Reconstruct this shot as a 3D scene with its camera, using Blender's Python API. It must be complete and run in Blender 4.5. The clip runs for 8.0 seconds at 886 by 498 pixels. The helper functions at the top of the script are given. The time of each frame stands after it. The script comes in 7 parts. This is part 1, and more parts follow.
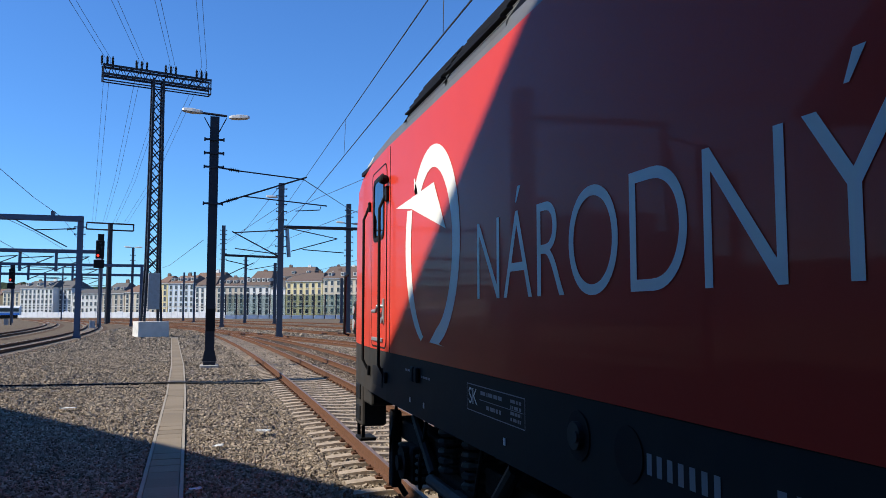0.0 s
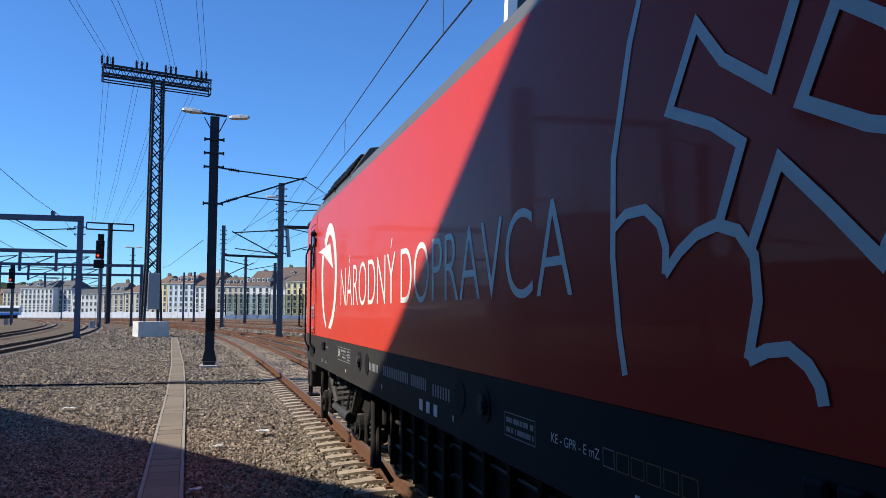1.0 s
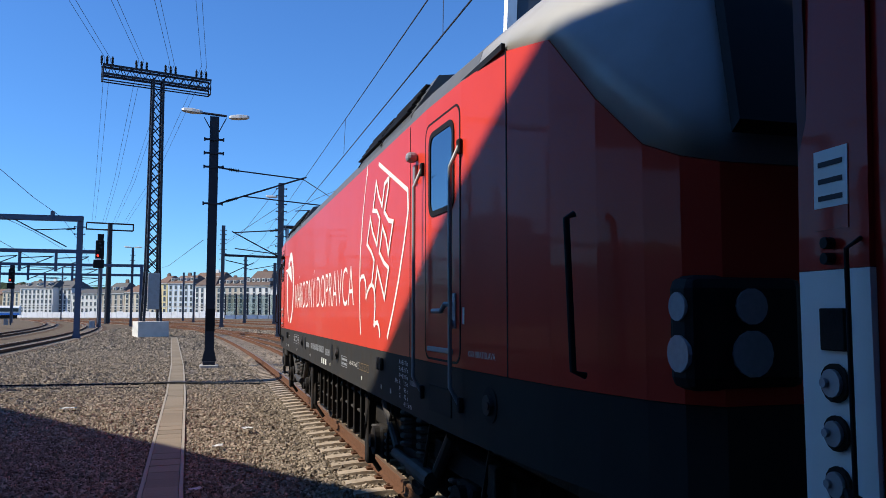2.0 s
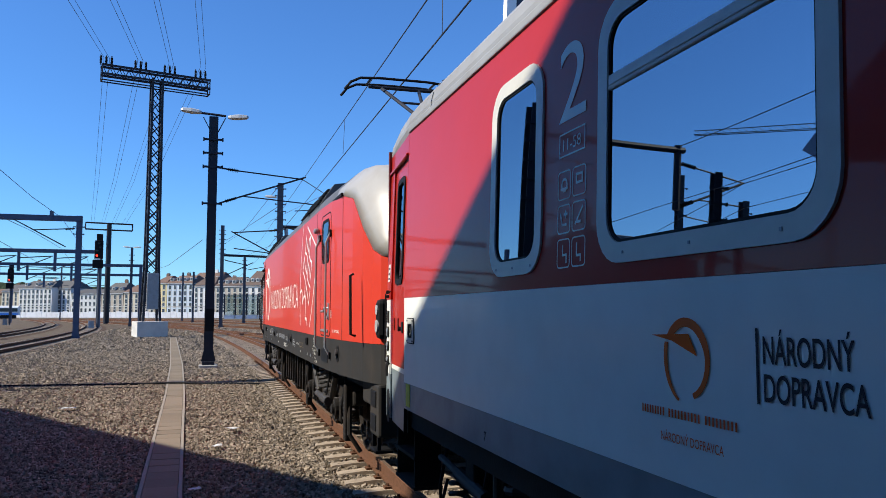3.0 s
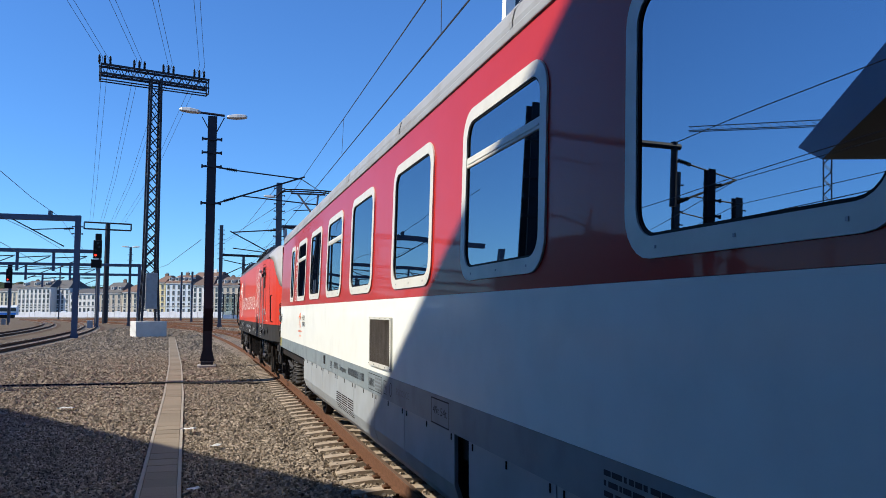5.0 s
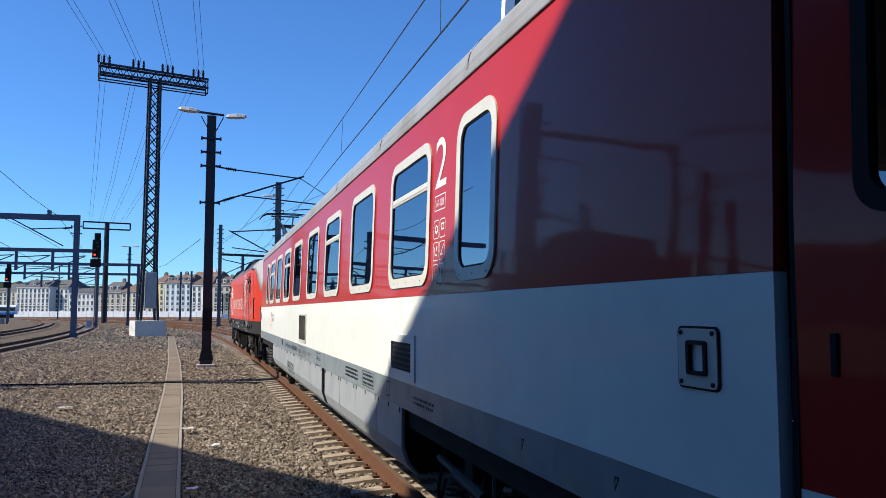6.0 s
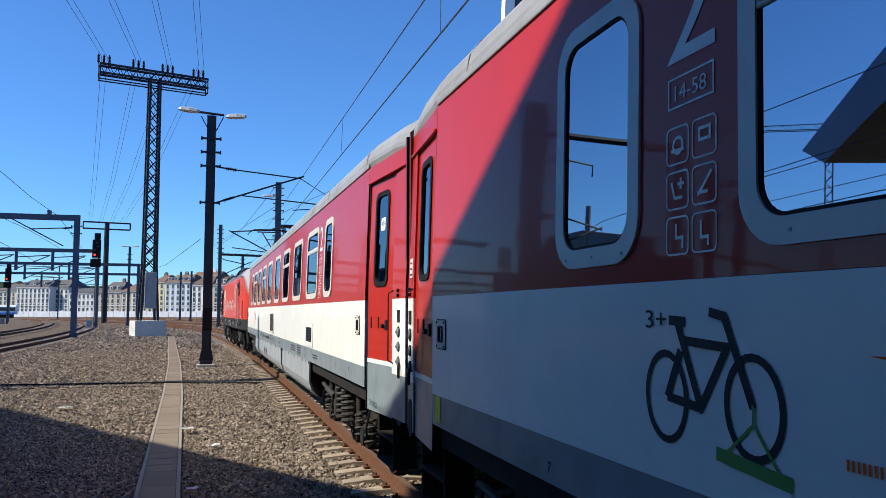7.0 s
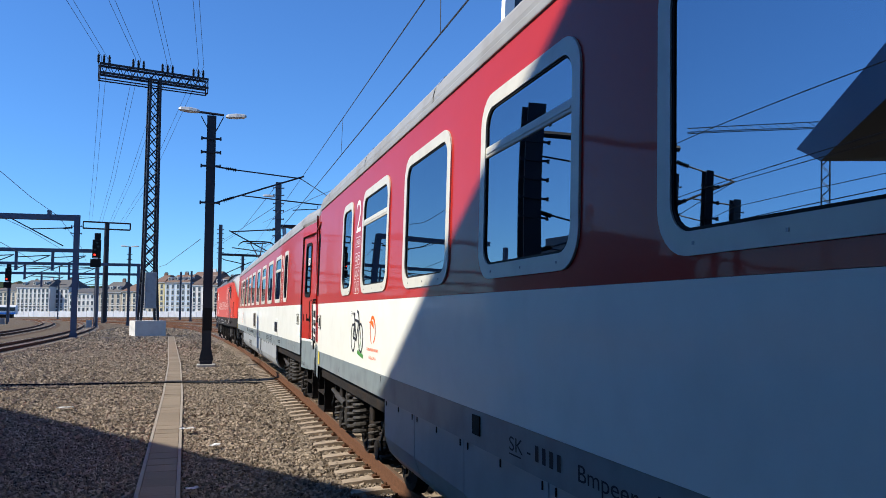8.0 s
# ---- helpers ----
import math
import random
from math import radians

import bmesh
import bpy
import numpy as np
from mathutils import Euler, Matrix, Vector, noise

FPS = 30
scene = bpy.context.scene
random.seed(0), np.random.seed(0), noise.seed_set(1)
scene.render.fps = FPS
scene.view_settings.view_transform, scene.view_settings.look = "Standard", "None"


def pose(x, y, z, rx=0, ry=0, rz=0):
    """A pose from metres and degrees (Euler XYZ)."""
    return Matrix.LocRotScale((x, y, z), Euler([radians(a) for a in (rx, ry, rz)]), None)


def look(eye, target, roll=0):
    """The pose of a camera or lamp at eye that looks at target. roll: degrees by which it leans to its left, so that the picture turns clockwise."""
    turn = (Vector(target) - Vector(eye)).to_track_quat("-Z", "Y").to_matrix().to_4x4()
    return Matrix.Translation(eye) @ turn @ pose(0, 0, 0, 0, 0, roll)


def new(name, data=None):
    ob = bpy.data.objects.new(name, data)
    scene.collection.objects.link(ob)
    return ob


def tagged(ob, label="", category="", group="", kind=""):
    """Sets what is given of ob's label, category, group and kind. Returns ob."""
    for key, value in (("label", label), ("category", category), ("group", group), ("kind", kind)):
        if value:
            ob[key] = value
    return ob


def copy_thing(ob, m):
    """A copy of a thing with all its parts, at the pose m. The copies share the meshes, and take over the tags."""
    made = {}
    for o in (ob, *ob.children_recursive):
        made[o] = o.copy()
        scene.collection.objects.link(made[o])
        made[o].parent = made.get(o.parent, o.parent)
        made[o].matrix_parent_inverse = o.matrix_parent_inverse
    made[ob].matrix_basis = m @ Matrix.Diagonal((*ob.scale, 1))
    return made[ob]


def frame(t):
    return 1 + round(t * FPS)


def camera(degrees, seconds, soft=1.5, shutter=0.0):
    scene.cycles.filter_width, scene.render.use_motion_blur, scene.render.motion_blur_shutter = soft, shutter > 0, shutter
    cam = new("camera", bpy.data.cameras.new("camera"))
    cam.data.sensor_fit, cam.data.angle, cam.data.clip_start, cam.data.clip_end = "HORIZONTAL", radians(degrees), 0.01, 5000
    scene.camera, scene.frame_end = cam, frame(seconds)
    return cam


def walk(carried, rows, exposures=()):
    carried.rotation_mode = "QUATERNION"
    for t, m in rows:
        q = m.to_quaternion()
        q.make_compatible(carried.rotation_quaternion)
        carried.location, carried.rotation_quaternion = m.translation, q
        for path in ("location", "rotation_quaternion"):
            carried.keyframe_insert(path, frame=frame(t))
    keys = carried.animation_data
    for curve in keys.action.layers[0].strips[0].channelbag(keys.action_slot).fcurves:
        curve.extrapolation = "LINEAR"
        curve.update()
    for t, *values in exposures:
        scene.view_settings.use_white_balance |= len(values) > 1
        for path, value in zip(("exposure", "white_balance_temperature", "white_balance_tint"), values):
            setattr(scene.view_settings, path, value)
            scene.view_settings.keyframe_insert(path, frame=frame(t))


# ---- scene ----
# The camera stands beside the track; x is across the rails, y along them, z = 0 at the rail heads.
EYE = Vector((0.0, 0.0, 1.98))


def aim(turn, tilt):
    turn, tilt = radians(turn), radians(tilt)
    way = Vector((math.sin(turn) * math.cos(tilt), math.cos(turn) * math.cos(tilt), math.sin(tilt)))
    return look(EYE, EYE + way * 10)


cam = camera(59.06, 8.0, soft=0.75)
walk(cam, [(0.0, aim(16.27, 4.585)), (1.5, aim(16.275, 4.585)), (3.0, aim(16.34, 4.585)), (4.0, aim(16.40, 4.58)),
           (4.7, aim(16.41, 4.575)), (6.0, aim(16.48, 4.53)), (8.0, aim(16.48, 4.53))],
     exposures=[(0.0, 0.45), (8.0, 0.45)])

# ---- light ----
SUN = Vector((-1.0, 0.02, 0.913)).normalized()
world = bpy.data.worlds.new("World")
scene.world = world
world.use_nodes = True
wn = world.node_tree.nodes
sky = wn.new("ShaderNodeTexSky")
sky.sky_type, sky.sun_disc = "NISHITA", False
sky.sun_elevation, sky.sun_rotation = math.asin(SUN.z), math.atan2(SUN.x, SUN.y)
sky.air_density, sky.dust_density, sky.ozone_density = 1.0, 0.0, 2.0
clear = wn.new("ShaderNodeVectorMath")
clear.operation = "MULTIPLY"
clear.inputs[1].default_value = (0.50, 0.93, 1.50)
world.node_tree.links.new(sky.outputs[0], clear.inputs[0])
world.node_tree.links.new(clear.outputs[0], wn["Background"].inputs[0])
wn["Background"].inputs[1].default_value = 0.088
sun = new("sun", bpy.data.lights.new("sun", "SUN"))
sun.data.energy, sun.data.angle, sun.data.color = 5.0, radians(0.53), (1.0, 0.93, 0.80)
sun.matrix_world = look(SUN * 50, (0, 0, 0))


# ---- materials ----
def material(name, colour, rough=0.6, metal=0.0, grain=0.0, scale=20.0, stain=0.0, stain_scale=1.5, dirt=(0.08, 0.06, 0.045),
             bump=0.0, bump_scale=60.0, vary=0.0, coat=0.0, island=0.0, stretch=(1, 1, 1), shine=0.5):
    """A procedural surface: fine grain, larger stains, relief, and a shift of tone from piece to piece."""
    m = bpy.data.materials.new(name)
    m.use_nodes = True
    n, l = m.node_tree.nodes, m.node_tree.links
    b = n["Principled BSDF"]
    b.inputs["Roughness"].default_value, b.inputs["Metallic"].default_value = rough, metal
    b.inputs["Coat Weight"].default_value, b.inputs["Coat Roughness"].default_value = coat, 0.04
    b.inputs["Specular IOR Level"].default_value = shine
    co = n.new("ShaderNodeTexCoord")
    mp = n.new("ShaderNodeMapping")
    mp.inputs["Scale"].default_value = stretch
    l.new(co.outputs["Object"], mp.inputs[0])
    src = None

    def tone(fac, low, high, previous):
        mr = n.new("ShaderNodeMapRange")
        mr.inputs["To Min"].default_value, mr.inputs["To Max"].default_value = low, high
        l.new(fac, mr.inputs[0])
        mx = n.new("ShaderNodeVectorMath")
        mx.operation = "SCALE"
        if previous is None:
            mx.inputs[0].default_value = colour
        else:
            l.new(previous, mx.inputs[0])
        l.new(mr.outputs[0], mx.inputs["Scale"])
        return mx.outputs[0]

    def noise_of(size, detail=4.0):
        t = n.new("ShaderNodeTexNoise")
        t.inputs["Scale"].default_value, t.inputs["Detail"].default_value = size, detail
        l.new(mp.outputs[0], t.inputs["Vector"])
        return t.outputs["Fac"]

    if grain:
        src = tone(noise_of(scale), 1 - grain, 1 + grain, src)
    if vary:
        src = tone(n.new("ShaderNodeObjectInfo").outputs["Random"], 1 - vary, 1 + vary, src)
    if island:
        src = tone(n.new("ShaderNodeNewGeometry").outputs["Random Per Island"], 1 - island, 1 + island, src)
    if stain:
        ramp = n.new("ShaderNodeMapRange")
        ramp.inputs["From Min"].default_value, ramp.inputs["From Max"].default_value = 0.45, 0.75
        ramp.inputs["To Max"].default_value = stain
        l.new(noise_of(stain_scale, 6.0), ramp.inputs[0])
        mix = n.new("ShaderNodeMix")
        mix.data_type = "RGBA"
        l.new(ramp.outputs[0], mix.inputs["Factor"])
        if src is None:
            mix.inputs["A"].default_value = (*colour, 1)
            mix.inputs[6].default_value = (*colour, 1)
        else:
            l.new(src, mix.inputs[6])
        mix.inputs[7].default_value = (*dirt, 1)
        src = mix.outputs[2]
        rr = n.new("ShaderNodeMapRange")
        rr.inputs["To Min"].default_value, rr.inputs["To Max"].default_value = rough, min(1.0, rough + 0.35)
        l.new(ramp.outputs[0], rr.inputs[0])
        l.new(rr.outputs[0], b.inputs["Roughness"])
    if src is None:
        b.inputs["Base Color"].default_value = (*colour, 1)
    else:
        l.new(src, b.inputs["Base Color"])
    if bump:
        bp = n.new("ShaderNodeBump")
        bp.inputs["Strength"].default_value, bp.inputs["Distance"].default_value = bump, 0.02
        l.new(noise_of(bump_scale), bp.inputs["Height"])
        l.new(bp.outputs[0], b.inputs["Normal"])
        l.new(bp.outputs[0], b.inputs["Coat Normal"])
    return m


def glass_material(name, tint, wave=0.0):
    """A tinted pane: it lets light through, and mirrors more the flatter one looks at it."""
    m = bpy.data.materials.new(name)
    m.use_nodes = True
    n, l = m.node_tree.nodes, m.node_tree.links
    n.remove(n["Principled BSDF"])
    clear, gloss, mix, fr = (n.new("ShaderNodeBsdf" + k) if k[0] in "TG" else n.new("ShaderNode" + k)
                             for k in ("Transparent", "Glossy", "MixShader", "Fresnel"))
    clear.inputs[0].default_value = (*tint, 1)
    gloss.inputs["Roughness"].default_value = 0.01
    gloss.inputs["Color"].default_value = (0.82, 0.92, 1.0, 1)
    fr.inputs[0].default_value = 5.2
    l.new(fr.outputs[0], mix.inputs[0])
    l.new(clear.outputs[0], mix.inputs[1])
    l.new(gloss.outputs[0], mix.inputs[2])
    l.new(mix.outputs[0], n["Material Output"].inputs[0])
    if wave:
        co, t, bp = n.new("ShaderNodeTexCoord"), n.new("ShaderNodeTexNoise"), n.new("ShaderNodeBump")
        t.inputs["Scale"].default_value, t.inputs["Detail"].default_value = 0.8, 0.0
        bp.inputs["Strength"].default_value, bp.inputs["Distance"].default_value = wave, 0.02
        l.new(co.outputs["Object"], t.inputs["Vector"])
        l.new(t.outputs["Fac"], bp.inputs["Height"])
        l.new(bp.outputs[0], gloss.inputs["Normal"])
        l.new(bp.outputs[0], fr.inputs["Normal"])
    return m


def glow_material(name, colour, strength):
    m = material(name, colour, 0.4)
    b = m.node_tree.nodes["Principled BSDF"]
    b.inputs["Emission Color"].default_value, b.inputs["Emission Strength"].default_value = (*colour, 1), strength
    return m


RED = material("carmine_paint", (0.58, 0.050, 0.028), 0.32, shine=0.05, grain=0.05, scale=3, coat=0.15, bump=0.02, bump_scale=1.6)
COACH_RED = material("coach_red_paint", (0.43, 0.027, 0.017), 0.3, shine=0.05, grain=0.06, scale=3, coat=0.30, bump=0.13, bump_scale=1.3)
COACH_WHITE = material("coach_white_paint", (0.86, 0.88, 0.82), 0.35, shine=0.3, grain=0.03, scale=6, coat=0.3, bump=0.02, bump_scale=1.4,
                       stain=0.12, stain_scale=2.5, dirt=(0.35, 0.33, 0.30))
COACH_GREY = material("coach_grey_paint", (0.215, 0.265, 0.285), 0.4, grain=0.08, scale=8, coat=0.2, stain=0.3, stain_scale=3)
LOCO_GREY = material("anthracite_paint", (0.036, 0.035, 0.034), 0.55, shine=0.04, grain=0.12, scale=8, stain=0.25, stain_scale=3)
ROOF_GREY = material("roof_paint", (0.30, 0.31, 0.32), 0.5, grain=0.1, scale=5, stain=0.35, stain_scale=2)
LOCO_ROOF = material("loco_roof_paint", (0.10, 0.105, 0.11), 0.5, grain=0.1, scale=5, stain=0.3, stain_scale=2)
LETTER_DIM = material("faded_letter_film", (0.27, 0.28, 0.29), 0.5, grain=0.06, scale=9)
LETTER = material("letter_film", (0.80, 0.79, 0.72), 0.4, grain=0.04, scale=9)
BLACK = material("black_rubber", (0.010, 0.010, 0.011), 0.65, shine=0.15, grain=0.2, scale=15)
UNDER = material("underframe", (0.018, 0.016, 0.0145), 0.8, shine=0.15, grain=0.35, scale=12, stain=0.5, stain_scale=4, dirt=(0.06, 0.042, 0.03), bump=0.2)
STEEL = material("galvanised_steel", (0.30, 0.32, 0.34), 0.5, metal=0.5, grain=0.15, scale=12, stain=0.2, stain_scale=3)
MAST = material("mast_paint", (0.022, 0.026, 0.036), 0.5, shine=0.2, grain=0.2, scale=10, stain=0.25, stain_scale=3, dirt=(0.07, 0.05, 0.04))
RUST = material("rusty_rail", (0.125, 0.063, 0.038), 0.8, shine=0.05, grain=0.3, scale=25, stain=0.4, stain_scale=9, dirt=(0.08, 0.04, 0.025), bump=0.3)
RAIL_TOP = material("polished_rail", (0.19, 0.125, 0.09), 0.5, metal=0.3, shine=0.3, grain=0.2, scale=30)
CONCRETE = material("concrete", (0.40, 0.38, 0.35), 0.85, shine=0.15, grain=0.15, scale=30, stain=0.35, stain_scale=2.2, dirt=(0.18, 0.15, 0.12), bump=0.25, vary=0.1)
SLEEPER = material("sleeper_concrete", (0.36, 0.29, 0.22), 0.9, shine=0.08, grain=0.2, scale=30, stain=0.5, stain_scale=5, dirt=(0.15, 0.10, 0.07), bump=0.3, vary=0.15)
STONE = material("ballast_stone", (0.245, 0.200, 0.152), 0.9, shine=0.06, grain=0.35, scale=30, island=0.55)
GROUND = material("ballast_bed", (0.125, 0.100, 0.075), 0.95, shine=0.06, grain=0.5, scale=28, stain=0.5, stain_scale=0.35, dirt=(0.12, 0.082, 0.054), bump=1.0, bump_scale=22)
CABLE = material("wire", (0.02, 0.022, 0.026), 0.5, grain=0.1)
GLASS = glass_material("tinted_pane", (0.10, 0.11, 0.12), 0.25)
DOOR_GLASS = glass_material("door_pane", (0.12, 0.13, 0.14), 0.2)
DOOR_GLASS.node_tree.nodes["Fresnel"].inputs[0].default_value = 2.4
DARK = material("dark_interior", (0.05, 0.05, 0.055), 0.8, grain=0.1)


# ---- tools ----
def part(name, bm, mat, parent=None, label="", smooth=False):
    """One mesh object, under a thing or a part of it."""
    me = bpy.data.meshes.new(name)
    if smooth:
        for f in bm.faces:
            f.smooth = True
    bm.to_mesh(me)
    bm.free()
    for q in mat if isinstance(mat, (list, tuple)) else [mat]:
        me.materials.append(q)
    ob = new(name, me)
    if parent:
        ob.parent = parent
    if label:
        ob["label"] = label
    return ob


def thing(name, label, category, group="", m=None):
    e = new(name)
    e.empty_display_size = 0.2
    if m is not None:
        e.matrix_basis = m
    return tagged(e, label, category, group)


def mesh_of(name, verts, faces, mat, parent=None, smooth=False, index=None):
    me = bpy.data.meshes.new(name)
    me.from_pydata(verts, [], faces)
    for q in mat if isinstance(mat, (list, tuple)) else [mat]:
        me.materials.append(q)
    if smooth:
        me.polygons.foreach_set("use_smooth", [True] * len(me.polygons))
    if index is not None:
        me.polygons.foreach_set("material_index", index)
    ob = new(name, me)
    if parent:
        ob.parent = parent
    return ob


def box(bm, x0, x1, y0, y1, z0, z1, bevel=0.0, m=None, slot=0):
    v = [bm.verts.new(c) for c in ((x0, y0, z0), (x1, y0, z0), (x1, y1, z0), (x0, y1, z0), (x0, y0, z1), (x1, y0, z1), (x1, y1, z1), (x0, y1, z1))]
    fs = [bm.faces.new([v[i] for i in q]) for q in ((3, 2, 1, 0), (4, 5, 6, 7), (0, 1, 5, 4), (1, 2, 6, 5), (2, 3, 7, 6), (3, 0, 4, 7))]
    for f in fs:
        f.material_index = slot
    if m is not None:
        bmesh.ops.transform(bm, matrix=m, verts=v)
    if bevel:
        bmesh.ops.bevel(bm, geom=list({e for f in fs for e in f.edges}), offset=bevel, segments=2, affect="EDGES", profile=0.5, clamp_overlap=True)
    return bm


def tube(bm, points, radius, sides=8, cap=True):
    """A round bar through points; radius may be one number or one for each point."""
    pts = [Vector(p) for p in points]
    rad = radius if isinstance(radius, (list, tuple)) else [radius] * len(pts)
    rings, side = [], None
    for i, p in enumerate(pts):
        d = (pts[min(i + 1, len(pts) - 1)] - pts[max(i - 1, 0)]).normalized()
        if side is None:
            side = d.cross(Vector((0, 0, 1)) if abs(d.z) < 0.9 else Vector((1, 0, 0))).normalized()
        side = (side - d * side.dot(d)).normalized()
        up = d.cross(side)
        rings.append([bm.verts.new(p + (side * math.cos(a) + up * math.sin(a)) * rad[i]) for a in (2 * math.pi * k / sides for k in range(sides))])
    for a, b in zip(rings, rings[1:]):
        for k in range(sides):
            bm.faces.new((a[k], a[(k + 1) % sides], b[(k + 1) % sides], b[k]))
    if cap:
        bm.faces.new(rings[0][::-1])
        bm.faces.new(rings[-1])
    return bm


def loft(bm, rings, closed=True, caps=True):
    """Joins rings of points, each as long as the other, into a skin."""
    vs = [[bm.verts.new(p) for p in r] for r in rings]
    n = len(vs[0])
    for a, b in zip(vs, vs[1:]):
        for k in range(n if closed else n - 1):
            bm.faces.new((a[k], a[(k + 1) % n], b[(k + 1) % n], b[k]))
    if caps and closed:
        bm.faces.new(vs[0][::-1])
        bm.faces.new(vs[-1])
    bmesh.ops.recalc_face_normals(bm, faces=bm.faces[:])
    return bm


def bm_new():
    return bmesh.new()


def rounded(y0, y1, z0, z1, r, seg=6):
    """Points round a rectangle with rounded corners, in the y-z plane."""
    out = []
    for cy, cz, a0 in ((y1 - r, z1 - r, 0), (y0 + r, z1 - r, 90), (y0 + r, z0 + r, 180), (y1 - r, z0 + r, 270)):
        for k in range(seg + 1):
            a = radians(a0 + 90 * k / seg)
            out.append((cy + r * math.cos(a), cz + r * math.sin(a)))
    return out


def ring_plate(bm, outer, inner, x0, x1):
    """A flat frame between two outlines in y-z, from x0 (outside) to x1."""
    n = len(outer)
    a = [bm.verts.new((x0, y, z)) for y, z in outer]
    b = [bm.verts.new((x0, y, z)) for y, z in inner]
    c = [bm.verts.new((x1, y, z)) for y, z in outer]
    d = [bm.verts.new((x1, y, z)) for y, z in inner]
    for k in range(n):
        j = (k + 1) % n
        for q in ((a[k], a[j], b[j], b[k]), (c[j], c[k], d[k], d[j]), (a[j], a[k], c[k], c[j]), (b[k], b[j], d[j], d[k])):
            bm.faces.new(q)
    bmesh.ops.recalc_face_normals(bm, faces=bm.faces[:])
    return bm


def plate(bm, outline, x0, x1):
    """A flat plate of an outline in y-z."""
    a = [bm.verts.new((x0, y, z)) for y, z in outline]
    c = [bm.verts.new((x1, y, z)) for y, z in outline]
    n = len(outline)
    bm.faces.new(a)
    bm.faces.new(c[::-1])
    for k in range(n):
        bm.faces.new((a[k], c[k], c[(k + 1) % n], a[(k + 1) % n]))
    bmesh.ops.recalc_face_normals(bm, faces=bm.faces[:])
    return bm


def panel(bm, ys, zs, x0, x1, holes):
    """A wall from x0 to x1 over the cuts ys and zs, open where a hole (y0, y1, z0, z1) lies."""
    ys = sorted(set(ys) | {h[0] for h in holes} | {h[1] for h in holes})
    zs = sorted(set(zs) | {h[2] for h in holes} | {h[3] for h in holes})
    at = {}

    def vert(i, j, x):
        key = (i, j, x)
        if key not in at:
            at[key] = bm.verts.new((x, ys[i], zs[j]))
        return at[key]

    solid = {(i, j) for i in range(len(ys) - 1) for j in range(len(zs) - 1)
             if not any(h[0] - 1e-6 < (ys[i] + ys[i + 1]) / 2 < h[1] and h[2] - 1e-6 < (zs[j] + zs[j + 1]) / 2 < h[3] for h in holes)}
    for i, j in solid:
        p = ((i, j), (i + 1, j), (i + 1, j + 1), (i, j + 1))
        bm.faces.new([vert(a, b, x0) for a, b in p])
        bm.faces.new([vert(a, b, x1) for a, b in p[::-1]])
        for k, (di, dj) in enumerate(((0, -1), (1, 0), (0, 1), (-1, 0))):
            if (i + di, j + dj) not in solid:
                a, b = p[k], p[(k + 1) % 4]
                bm.faces.new((vert(*a, x0), vert(*a, x1), vert(*b, x1), vert(*b, x0)))
    bmesh.ops.recalc_face_normals(bm, faces=bm.faces[:])
    return bm


def arc(cu, cz, ru, rz, a0, a1, n=24):
    return [(cu + ru * math.cos(radians(a0 + (a1 - a0) * k / n)), cz + rz * math.sin(radians(a0 + (a1 - a0) * k / n))) for k in range(n + 1)]


# ---- the track's line ----
CX, BEND, RADIUS = 2.97, 14.0, 785.0


def on_track(s, off=0.0):
    """The point s metres along the train's track, off metres to the right of its middle, and its heading (radians to the left)."""
    a = max(0.0, s - BEND) / RADIUS
    x, y = (CX, s) if s < BEND else (CX - RADIUS * (1 - math.cos(a)), BEND + RADIUS * math.sin(a))
    return Vector((x + off * math.cos(a), y + off * math.sin(a), 0)), a


# ---- ground and tracks ----
def make_ground():
    xs = sorted({*[-3000, -1500, -700, -300, -150, -80], *np.arange(-50, 50.1, 1.0).tolist(), 80, 150, 300, 700, 1500, 3000})
    ys = sorted({*[-3000, -1500, -600, -200, -80], *np.arange(-30, 120.1, 1.0).tolist(), 160, 220, 300, 500, 900, 1600, 3000})
    verts = [(x, y, -0.27 + (0.03 * noise.noise((x * 0.35, y * 0.35, 0)) if abs(x) < 49 and -29 < y < 119 else 0)) for y in ys for x in xs]
    w = len(xs)
    faces = [(j * w + i, j * w + i + 1, (j + 1) * w + i + 1, (j + 1) * w + i) for j in range(len(ys) - 1) for i in range(w - 1)]
    return tagged(mesh_of("ground", verts, faces, GROUND, smooth=True), "grey-brown crushed stone ballast between the tracks", "ground", kind="structure")


make_ground()

RAIL_PROFILE = [(-0.075, -0.172), (0.075, -0.172), (0.075, -0.160), (0.012, -0.145), (0.010, -0.045), (0.036, -0.036), (0.036, -0.008),
                (0.028, 0.0), (-0.028, 0.0), (-0.036, -0.008), (-0.036, -0.036), (-0.010, -0.045), (-0.012, -0.145), (-0.075, -0.160)]


def rail_mesh(name, line, off, parent):
    """A rail along line, a list of (point, heading)."""
    verts, faces, index = [], [], []
    n = len(RAIL_PROFILE)
    for p, a in line:
        c, s = math.cos(a), math.sin(a)
        verts += [(p.x + (off + u) * c, p.y + (off + u) * s, p.z + v) for u, v in RAIL_PROFILE]
    for i in range(len(line) - 1):
        for k in range(n):
            faces.append((i * n + k, i * n + (k + 1) % n, (i + 1) * n + (k + 1) % n, (i + 1) * n + k))
            index.append(1 if k == 7 else 0)
    ob = mesh_of(name, verts, faces, [RUST, RAIL_TOP], parent, index=index)
    return ob


